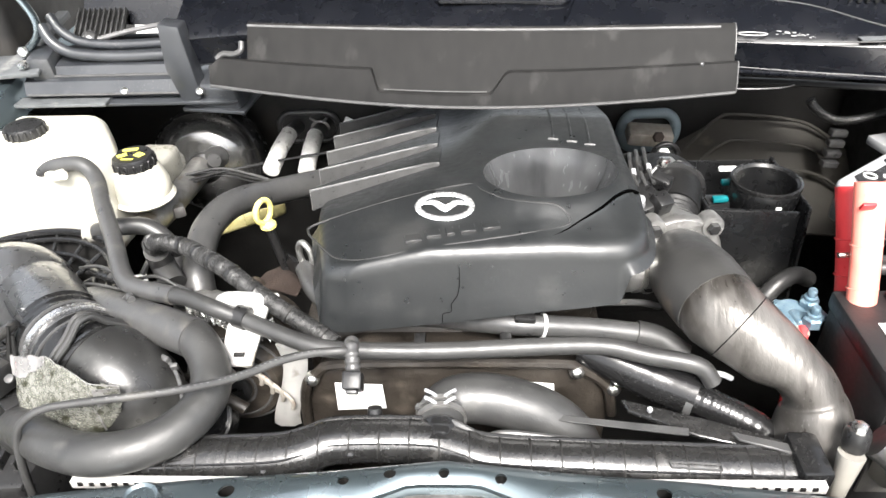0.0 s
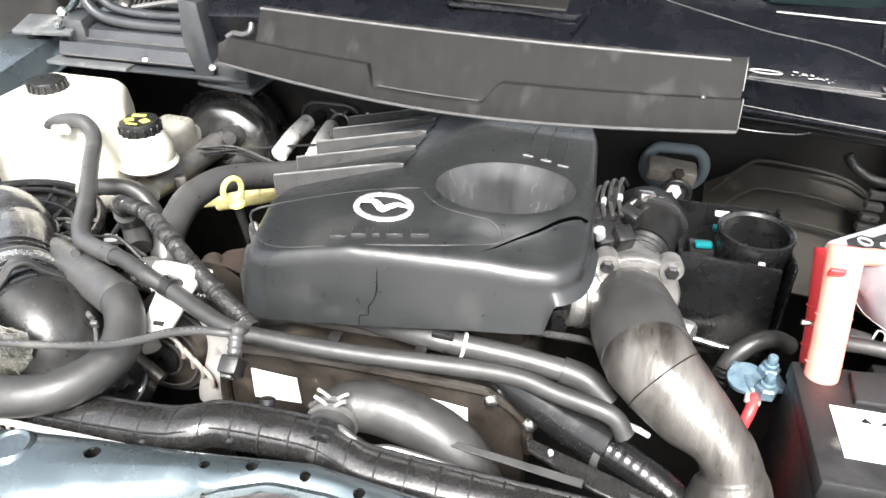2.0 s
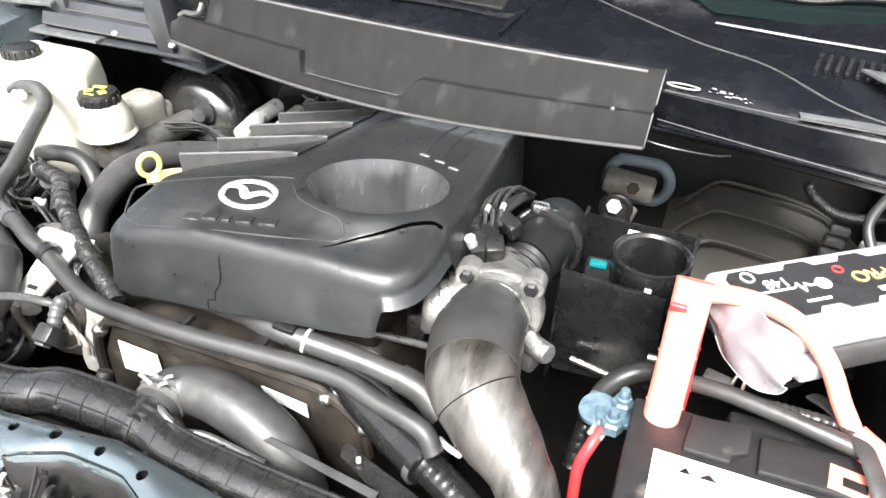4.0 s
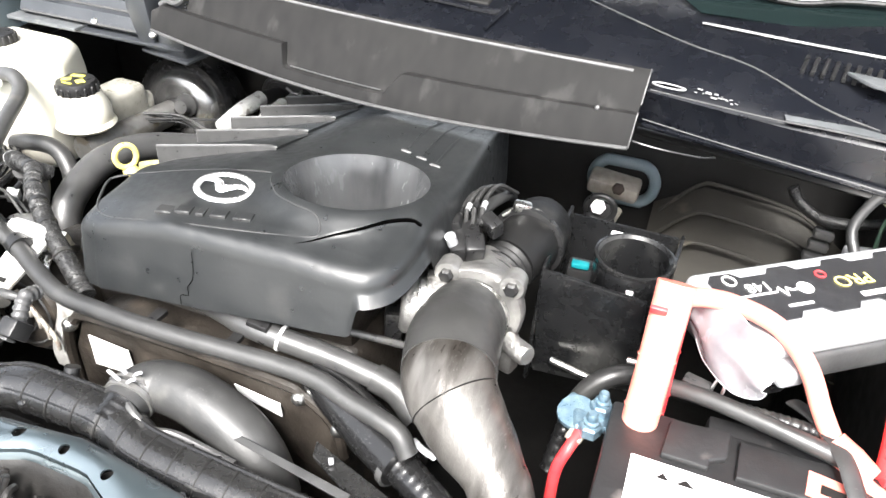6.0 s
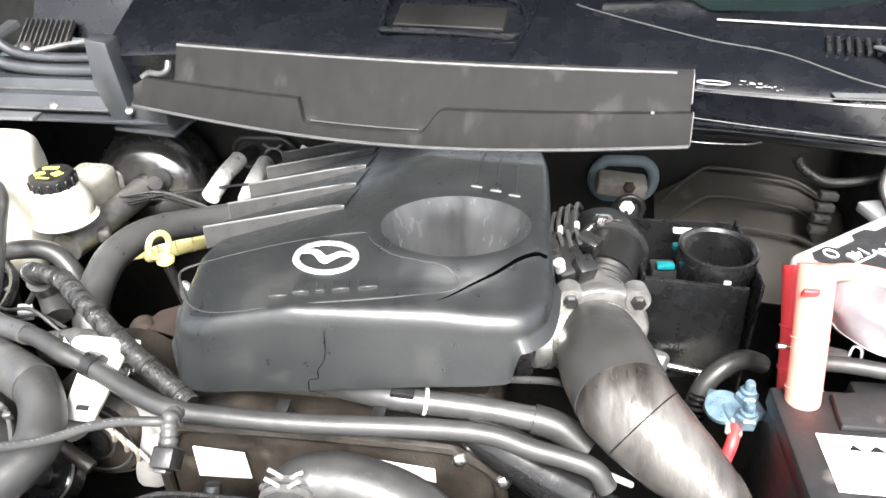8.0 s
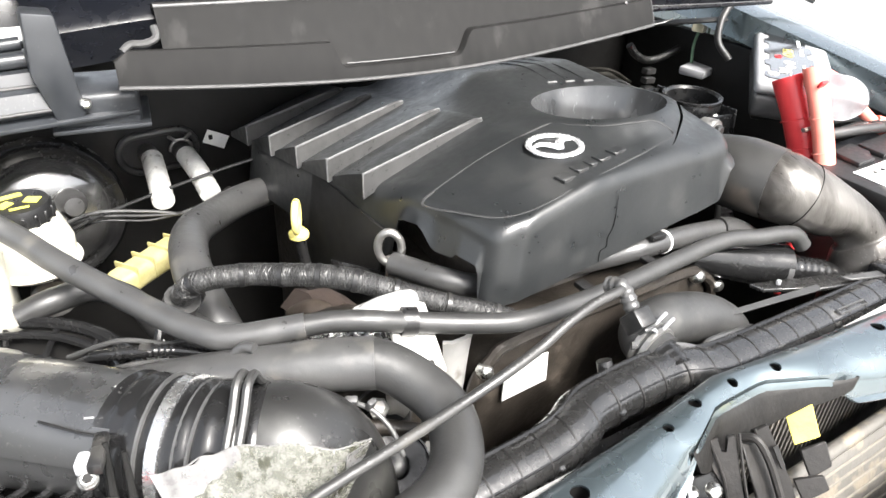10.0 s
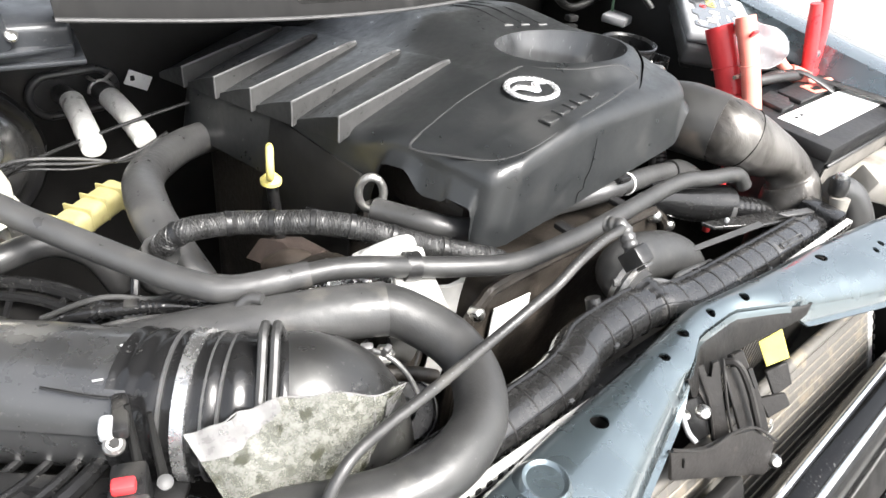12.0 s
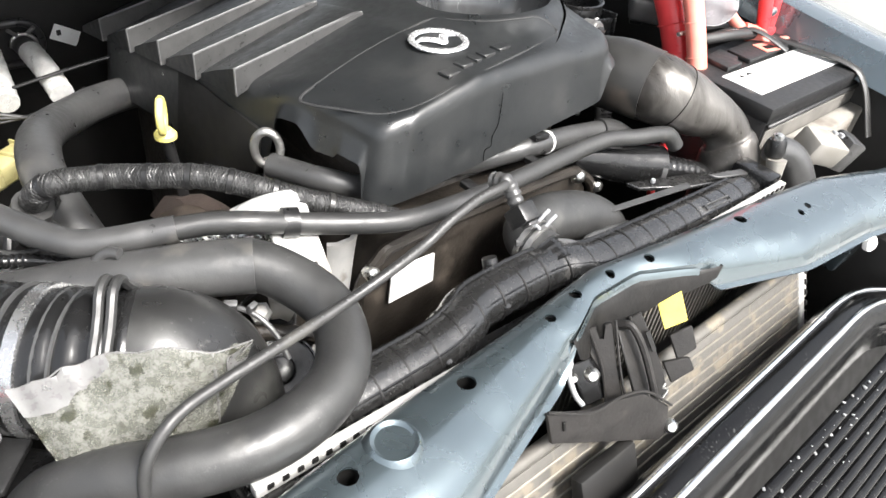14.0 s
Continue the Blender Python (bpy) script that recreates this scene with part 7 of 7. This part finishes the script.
        rows.append(row)
    bag = thing("clear_bag", "smoky clear plastic tongue folded from the charger's end", "plastic bag", (0.49, 0.265, 1.02))
    part("film", sheet(rows, 0.0006), CLEAR, bag)
    part("hem", tube([rows[0][k] for k in range(4, 20, 3)] + [r[20] for r in rows[1:24:4]] + [rows[24][k] for k in range(19, 3, -3)], 0.0007, seg=6, sub=3), PALE, bag, "pale folded hem")
    part("socket", rbox(0.026, 0.022, 0.018, m @ pose(-0.118, -0.043, -0.002), 0.004), PALE, root, "pale plastic socket")


charger()


def right_wing_parts():
    root = thing("inner_wing_pressing", "olive grey pressed inner panel with stepped ridges", "panel", (0.55, 0.7, 0.8))
    part("panel", sheet([[(0.40, 0.80, 0.86), (0.47, 0.80, 0.905), (0.62, 0.79, 0.90), (0.69, 0.76, 0.86)], [(0.40, 0.72, 0.80), (0.47, 0.70, 0.84), (0.62, 0.69, 0.835), (0.69, 0.68, 0.80)], [(0.40, 0.62, 0.77), (0.47, 0.60, 0.80), (0.62, 0.58, 0.80), (0.69, 0.58, 0.77)]], 0.004), OLIVE, root)
    for k in range(3):
        d = 0.018 * k
        part("ridge", tube([(0.41, 0.775 - 2.4 * d, 0.86 - 1.2 * d), (0.455, 0.775 - 2.4 * d, 0.915 - 1.5 * d), (0.49, 0.775 - 2.4 * d, 0.925 - 1.5 * d), (0.60, 0.77 - 2.4 * d, 0.912 - 1.5 * d), (0.66, 0.76 - 2.4 * d, 0.88 - 1.5 * d)], 0.0032, seg=8, sub=6), OLIVE, root)
    part("upper_rail", tube([(0.36, 0.60, 1.065), (0.45, 0.595, 1.062), (0.55, 0.585, 1.058), (0.66, 0.57, 1.055)], 0.009, seg=10, sub=5, flat=0.5), DARK, root)
    c = thing("loom_conduit", "black braided wiring conduit hanging below the cowl", "conduit", (0.63, 0.68, 0.95))
    part("conduit", tube([(0.572, 0.70, 0.985), (0.585, 0.695, 0.968), (0.614, 0.69, 0.953), (0.65, 0.685, 0.955), (0.70, 0.68, 0.972)], 0.0075, seg=12, sub=12, wave=0.05, pitch=0.006), BRAID, c)
    p = thing("relay_plugs", "stack of small pale plugs on the inner wing", "plugs", (0.63, 0.69, 0.88))
    for k in range(4):
        part("plug", rbox(0.026, 0.018, 0.012, pose(0.628 - 0.002 * k, 0.69 - 0.004 * k, 0.930 - 0.017 * k, 0, 4, 0), 0.003), RUBBER_GREY, p)
    y = thing("yellow_connectors", "cream plastic connectors with thin green wires", "connectors", (0.62, 0.6, 1.0))
    for k, (x, z) in enumerate(((0.677, 1.028), (0.710, 1.038), (0.732, 1.038))):
        part("body", rbox(0.022, 0.024, 0.026, pose(x, 0.632, z, 0, 10, 20), 0.004), YELLOWISH if k < 2 else RUBBER_GREY, y)
        part("lead", tube([(x, 0.632, z - 0.012), (x - 0.002, 0.635, z - 0.04), (x, 0.632, z - 0.075)], 0.0028, seg=8, sub=4), GREENWIRE, y)
    part("base", rbox(0.11, 0.05, 0.016, pose(0.70, 0.62, 0.948, 0, 0, 15), 0.004), PALE, y)
    w = thing("washer_tube", "thin black tube looping beside the painted wing", "tube", (0.66, 0.55, 1.0))
    part("tube", tube([(0.63, 0.52, 1.0), (0.62, 0.545, 1.03), (0.645, 0.56, 1.075), (0.69, 0.55, 1.10), (0.76, 0.53, 1.105), (0.80, 0.50, 1.09)], 0.006, seg=10, sub=8), RUBBER, w)


right_wing_parts()


def right_front_corner():
    root = thing("radiator_filler", "black radiator cap on a pale filler neck", "filler", (0.37, 0.03, 0.9))
    part("neck", tube([(0.360, 0.018, 0.86), (0.362, 0.022, 0.91), (0.366, 0.030, 0.945)], [0.006, 0.008, 0.012], seg=14, sub=5), TANKDULL, root, "pale plastic neck")
    part("cap", lathe([(0.010, -0.010), (0.0115, -0.006), (0.0115, 0.008), (0.010, 0.012), (0.004, 0.012)], facing((0.370, 0.038, 0.955), (0.05, 0.2, 1)), 20), PLASTIC, root)
    part("bolt", lathe([(0.007, 0.011), (0.007, 0.017), (0.004, 0.019)], facing((0.370, 0.038, 0.955), (0.05, 0.2, 1)), 6), STEEL, root)
    h = thing("side_hose", "dull grey rubber hose at the end of the radiator", "hose", (0.42, 0.03, 0.85))
    part("rubber", tube([(0.40, 0.05, 0.94), (0.425, 0.035, 0.925), (0.435, 0.015, 0.89), (0.43, 0.0, 0.84), (0.42, -0.01, 0.78)], [0.018, 0.022, 0.024, 0.025, 0.025], seg=18, sub=7), RUBBER_GREY, h)
    part("cream_block", rbox(0.058, 0.040, 0.034, pose(0.486, 0.026, 0.930, 12, 14, -24), 0.005), TANKDULL, h, "dusty cream moulded block")
    part("grey_block", rbox(0.030, 0.034, 0.046, pose(0.530, 0.012, 0.918, 8, 20, -24), 0.004), RUBBER_GREY, h)
    for k in range(3):
        part("block_clip", rbox(0.006, 0.008, 0.006, pose(0.512 + 0.010 * k, 0.024 - 0.006 * k, 0.944 - 0.003 * k, 0, 15, -24), 0.0015), PALE, h)
    t = thing("battery_tray", "dusty pale plastic battery tray edge", "tray", (0.58, 0.07, 0.85))
    part("edge", prism([(0.42, 0.072), (0.80, 0.078), (0.80, 0.060), (0.60, 0.045), (0.43, 0.052)], 0.86, 0.925, None, 0.005), TANKDULL, t)
    part("strap", tube([(0.64, 0.205, 0.985), (0.66, 0.10, 0.985), (0.665, 0.06, 0.965), (0.66, 0.02, 0.90)], 0.009, seg=10, sub=6, flat=0.4), RUBBER, t, "black rubber hold-down strap")


right_front_corner()

# ---- front: condenser, latch bracket, grille ----
def condenser():
    root = thing("condenser", "pale aluminium air conditioning condenser with fine fins", "condenser", (0, -0.055, 0.5))
    # leans forward at its foot
    lean = pose(0.012, -0.056, 0.862, -25)
    part("core", rbox(0.60, 0.014, 0.150, lean @ pose(0, 0, -0.078), 0.001), FIN, root)
    for k in range(12):
        part("flow_tube", rbox(0.60, 0.0165, 0.0030, lean @ pose(0, 0, -0.014 - 0.0118 * k), 0.0008, 1), FINDARK, root)
    part("header_pipe", tube([lean @ Vector((-0.30, 0, 0)), lean @ Vector((0, 0, 0.0005)), lean @ Vector((0.30, 0, 0))], 0.007, seg=12, sub=4), FIN, root)
    part("side_tank", rbox(0.014, 0.018, 0.155, lean @ pose(0.306, 0, -0.078), 0.002), PALESEAM, root)
    for k in range(11):
        part("tank_tooth", rbox(0.004, 0.02, 0.006, lean @ pose(0.3145, 0, -0.010 - 0.0135 * k), 0), DARK, root)
    part("mount_tab", rbox(0.006, 0.012, 0.034, lean @ pose(0.322, 0, -0.03), 0.002), PALESEAM, root)
    part("air_guide", rbox(0.64, 0.02, 0.26, lean @ pose(0, -0.002, -0.286), 0.003), DARK, root, "black plastic air guide under the core")
    f = thing("radiator_core", "radiator fins behind the condenser", "radiator core", (0, -0.02, 0.5))
    part("backing", rbox(0.62, 0.006, 0.40, pose(0, -0.012, 0.70), 0.001), DARK, f)
    for k in range(70):
        part("fin", rbox(0.0032, 0.010, 0.095, pose(-0.30 + 0.0088 * k, -0.018, 0.868), 0), FIN, f)


condenser()


def latch():
    root = thing("bonnet_latch_bracket", "dusty dark steel bonnet latch bracket", "bracket", (0, -0.07, 0.7))
    part("cross_plate", plate([(-0.136, -0.060, 0.922), (-0.094, -0.073, 0.905), (-0.060, -0.077, 0.905), (-0.035, -0.085, 0.902), (-0.010, -0.100, 0.882), (-0.012, -0.108, 0.858), (-0.020, -0.108, 0.852), (-0.129, -0.068, 0.888)]), LATCH, root)
    part("slot", plate([(-0.122, -0.0685, 0.910), (-0.119, -0.069, 0.909), (-0.117, -0.071, 0.898), (-0.120, -0.070, 0.899)], 0.002), DARK, root)
    part("center_post", rbox(0.072, 0.014, 0.20, pose(-0.083, -0.135, 0.770, -25, 0, 0), 0.004), DARK, root)
    for q in ([(-0.136, -0.061, 0.925), (-0.094, -0.074, 0.908), (-0.060, -0.078, 0.908), (-0.035, -0.086, 0.905), (-0.010, -0.101, 0.885)], [(-0.052, -0.026, 0.938), (-0.050, -0.047, 0.911), (-0.053, -0.064, 0.883)], [(-0.033, -0.037, 0.946), (-0.039, -0.058, 0.912), (-0.041, -0.075, 0.886)], [(-0.004, -0.034, 0.933), (-0.003, -0.057, 0.905), (-0.001, -0.083, 0.873)]):
        part("rolled_edge", tube(q, 0.0013, seg=6, sub=4), LATCH, root)
    part("striker_loop", tube([(-0.024, -0.036, 0.936), (-0.020, -0.046, 0.940), (-0.016, -0.060, 0.925), (-0.014, -0.078, 0.898), (-0.016, -0.090, 0.880)], 0.0034, seg=8, sub=5), LATCH, root)
    part("spring", tube([(-0.012 + 0.004 * math.cos(k * 1.3), -0.098 + 0.0016 * k * 0.4, 0.868 + 0.0028 * k) for k in range(14)], 0.0009, seg=6, sub=3), STEEL, root)
    part("folded_web", plate([(-0.028, -0.040, 0.934), (-0.010, -0.046, 0.930), (-0.008, -0.082, 0.880), (-0.030, -0.078, 0.884)], 0.003), LATCH, root)
    part("strap", plate([(-0.054, -0.023, 0.935), (-0.045, -0.029, 0.939), (-0.047, -0.035, 0.929), (-0.042, -0.039, 0.929), (-0.040, -0.032, 0.941), (-0.034, -0.036, 0.943), (-0.040, -0.057, 0.909), (-0.042, -0.076, 0.882), (-0.054, -0.066, 0.878), (-0.050, -0.048, 0.907), (-0.055, -0.037, 0.916)], 0.006), LATCH, root)
    part("strap", plate([(-0.006, -0.033, 0.930), (0.005, -0.039, 0.937), (0.008, -0.072, 0.899), (0.008, -0.090, 0.874), (-0.003, -0.083, 0.869), (-0.005, -0.056, 0.902)], 0.006), LATCH, root)
    part("strap_slot", plate([(-0.001, -0.051, 0.926), (0.003, -0.053, 0.928), (0.004, -0.065, 0.913), (0.000, -0.064, 0.911)], 0.002), DARK, root)
    part("side_ear", plate([(0.040, -0.056, 0.904), (0.058, -0.066, 0.914), (0.057, -0.079, 0.896), (0.041, -0.073, 0.883)]), LATCH, root)
    part("side_ear", plate([(0.028, -0.065, 0.883), (0.048, -0.079, 0.890), (0.049, -0.088, 0.880), (0.030, -0.080, 0.866)]), LATCH, root)
    part("latch_box", plate([(-0.078, -0.034, 0.916), (-0.040, -0.040, 0.914), (-0.030, -0.062, 0.880), (-0.075, -0.060, 0.888)], 0.006), GLOSS, root)
    part("hook", tube([(-0.083, -0.037, 0.926), (-0.087, -0.041, 0.917), (-0.087, -0.052, 0.903), (-0.084, -0.060, 0.896)], 0.0025, seg=10, sub=6), PALE, root)
    for x, y, z, r in ((-0.068, -0.050, 0.914, 0.0065), (-0.008, -0.106, 0.862, 0.0065), (-0.080, -0.041, 0.910, 0.004)):
        part("bolt", lathe([(r, 0), (r, 0.004), (r * 0.6, 0.007)], facing((x, y, z), (-0.5, -0.6, 0.5)), 12), STEEL, root, "bright bolt head")
    part("yellow_label", plate([(0.018, -0.044, 0.944), (0.033, -0.053, 0.959), (0.026, -0.071, 0.942), (0.012, -0.061, 0.930)], 0.0015), YELPAPER, root, "yellow paper label")


latch()


def grille():
    root = thing("front_grille", "glossy black front grille with horizontal slats", "grille", (0.1, -0.2, 0.6))
    rows = []
    for i in range(41):
        x = lerp(-0.62, 0.62, i / 40)
        y = -0.107 + 0.03 * min(max(x, -0.3), 0.3) - 0.9 * max(0.0, abs(x) - 0.34) ** 1.5
        d = 0.5 * max(0.0, abs(x) - 0.30) ** 1.5
        rows.append([(x, y - 0.004, 0.75), (x, y - 0.006, 0.82 - d), (x, y - 0.010, 0.842 - d), (x, y - 0.020, 0.855 - d), (x, y - 0.032, 0.860 - d), (x, y - 0.044, 0.857 - d), (x, y - 0.055, 0.847 - d), (x, y - 0.063, 0.831 - d), (x, y - 0.066, 0.80 - d)])
    part("top_bar", sheet(rows, 0.003), GRILLE, root)
    for at in (3, 5):
        part("bead", tube([(p[at][0], p[at][1], p[at][2] + 0.0004) for p in rows[::2]], 0.0036, seg=10, sub=3), STREAK, root)
    for k in range(13):
        z, dy = 0.818 - 0.018 * k, -0.062 - 0.0095 * k
        part("slat", tube([(x, -0.118 - 0.012 * (1 - (x / 0.6) ** 2) + dy, z) for x in (-0.6, -0.4, -0.2, 0.0, 0.2, 0.4, 0.6)], 0.0058, seg=10, sub=4, flat=0.6), GRILLE, root)
    rng = random.Random(9)
    crumbs = bmesh.new()
    for k in range(45):
        x = rng.gauss(0.19, 0.07)
        n = rng.choice((0, 0, 1, 1, 2, 3))
        y = -0.118 - 0.012 * (1 - (x / 0.6) ** 2) - 0.062 - 0.0095 * n
        w = rng.uniform(0.001, 0.0036)
        rbox(w, w * rng.uniform(0.5, 1), w * 0.6, pose(x, y + rng.uniform(-0.004, 0.004), 0.8225 - 0.018 * n, rng.uniform(-40, 40), 0, rng.uniform(0, 180)), 0.0005, 1, crumbs)
    solo("crumbs", crumbs, SCRAPE, "pale dry crumbs and leaf bits on the grille slats", "litter", kind="stuff")
    part("backing", rbox(1.2, 0.01, 0.30, pose(0, -0.190, 0.67, -28, 0, 0), 0.002), DARK, root)
    b = thing("bumper_side", "black plastic panel between the wings and the grille", "panel", (0.48, -0.05, 0.8))
    part("panel", rbox(0.02, 0.14, 0.30, pose(0.47, -0.09, 0.72), 0.004), DARK, b)
    part("panel", rbox(0.02, 0.14, 0.30, pose(-0.47, -0.09, 0.72), 0.004), DARK, b)
    part("undertray", rbox(1.2, 0.26, 0.01, pose(0, -0.14, 0.50), 0.002), DARK, b)
    c = thing("support_bracket", "blue painted bracket below the support panel", "bracket", (0.45, -0.06, 0.85))
    part("plate", rbox(0.05, 0.03, 0.10, pose(0.415, -0.075, 0.885, 10, 0, 0), 0.004), PAINT, c)
    part("bolt", lathe([(0.010, 0), (0.010, 0.006), (0.006, 0.009)], facing((0.405, -0.095, 0.885), (-0.2, -1, 0.3)), 12), WHITE, c)


grille()
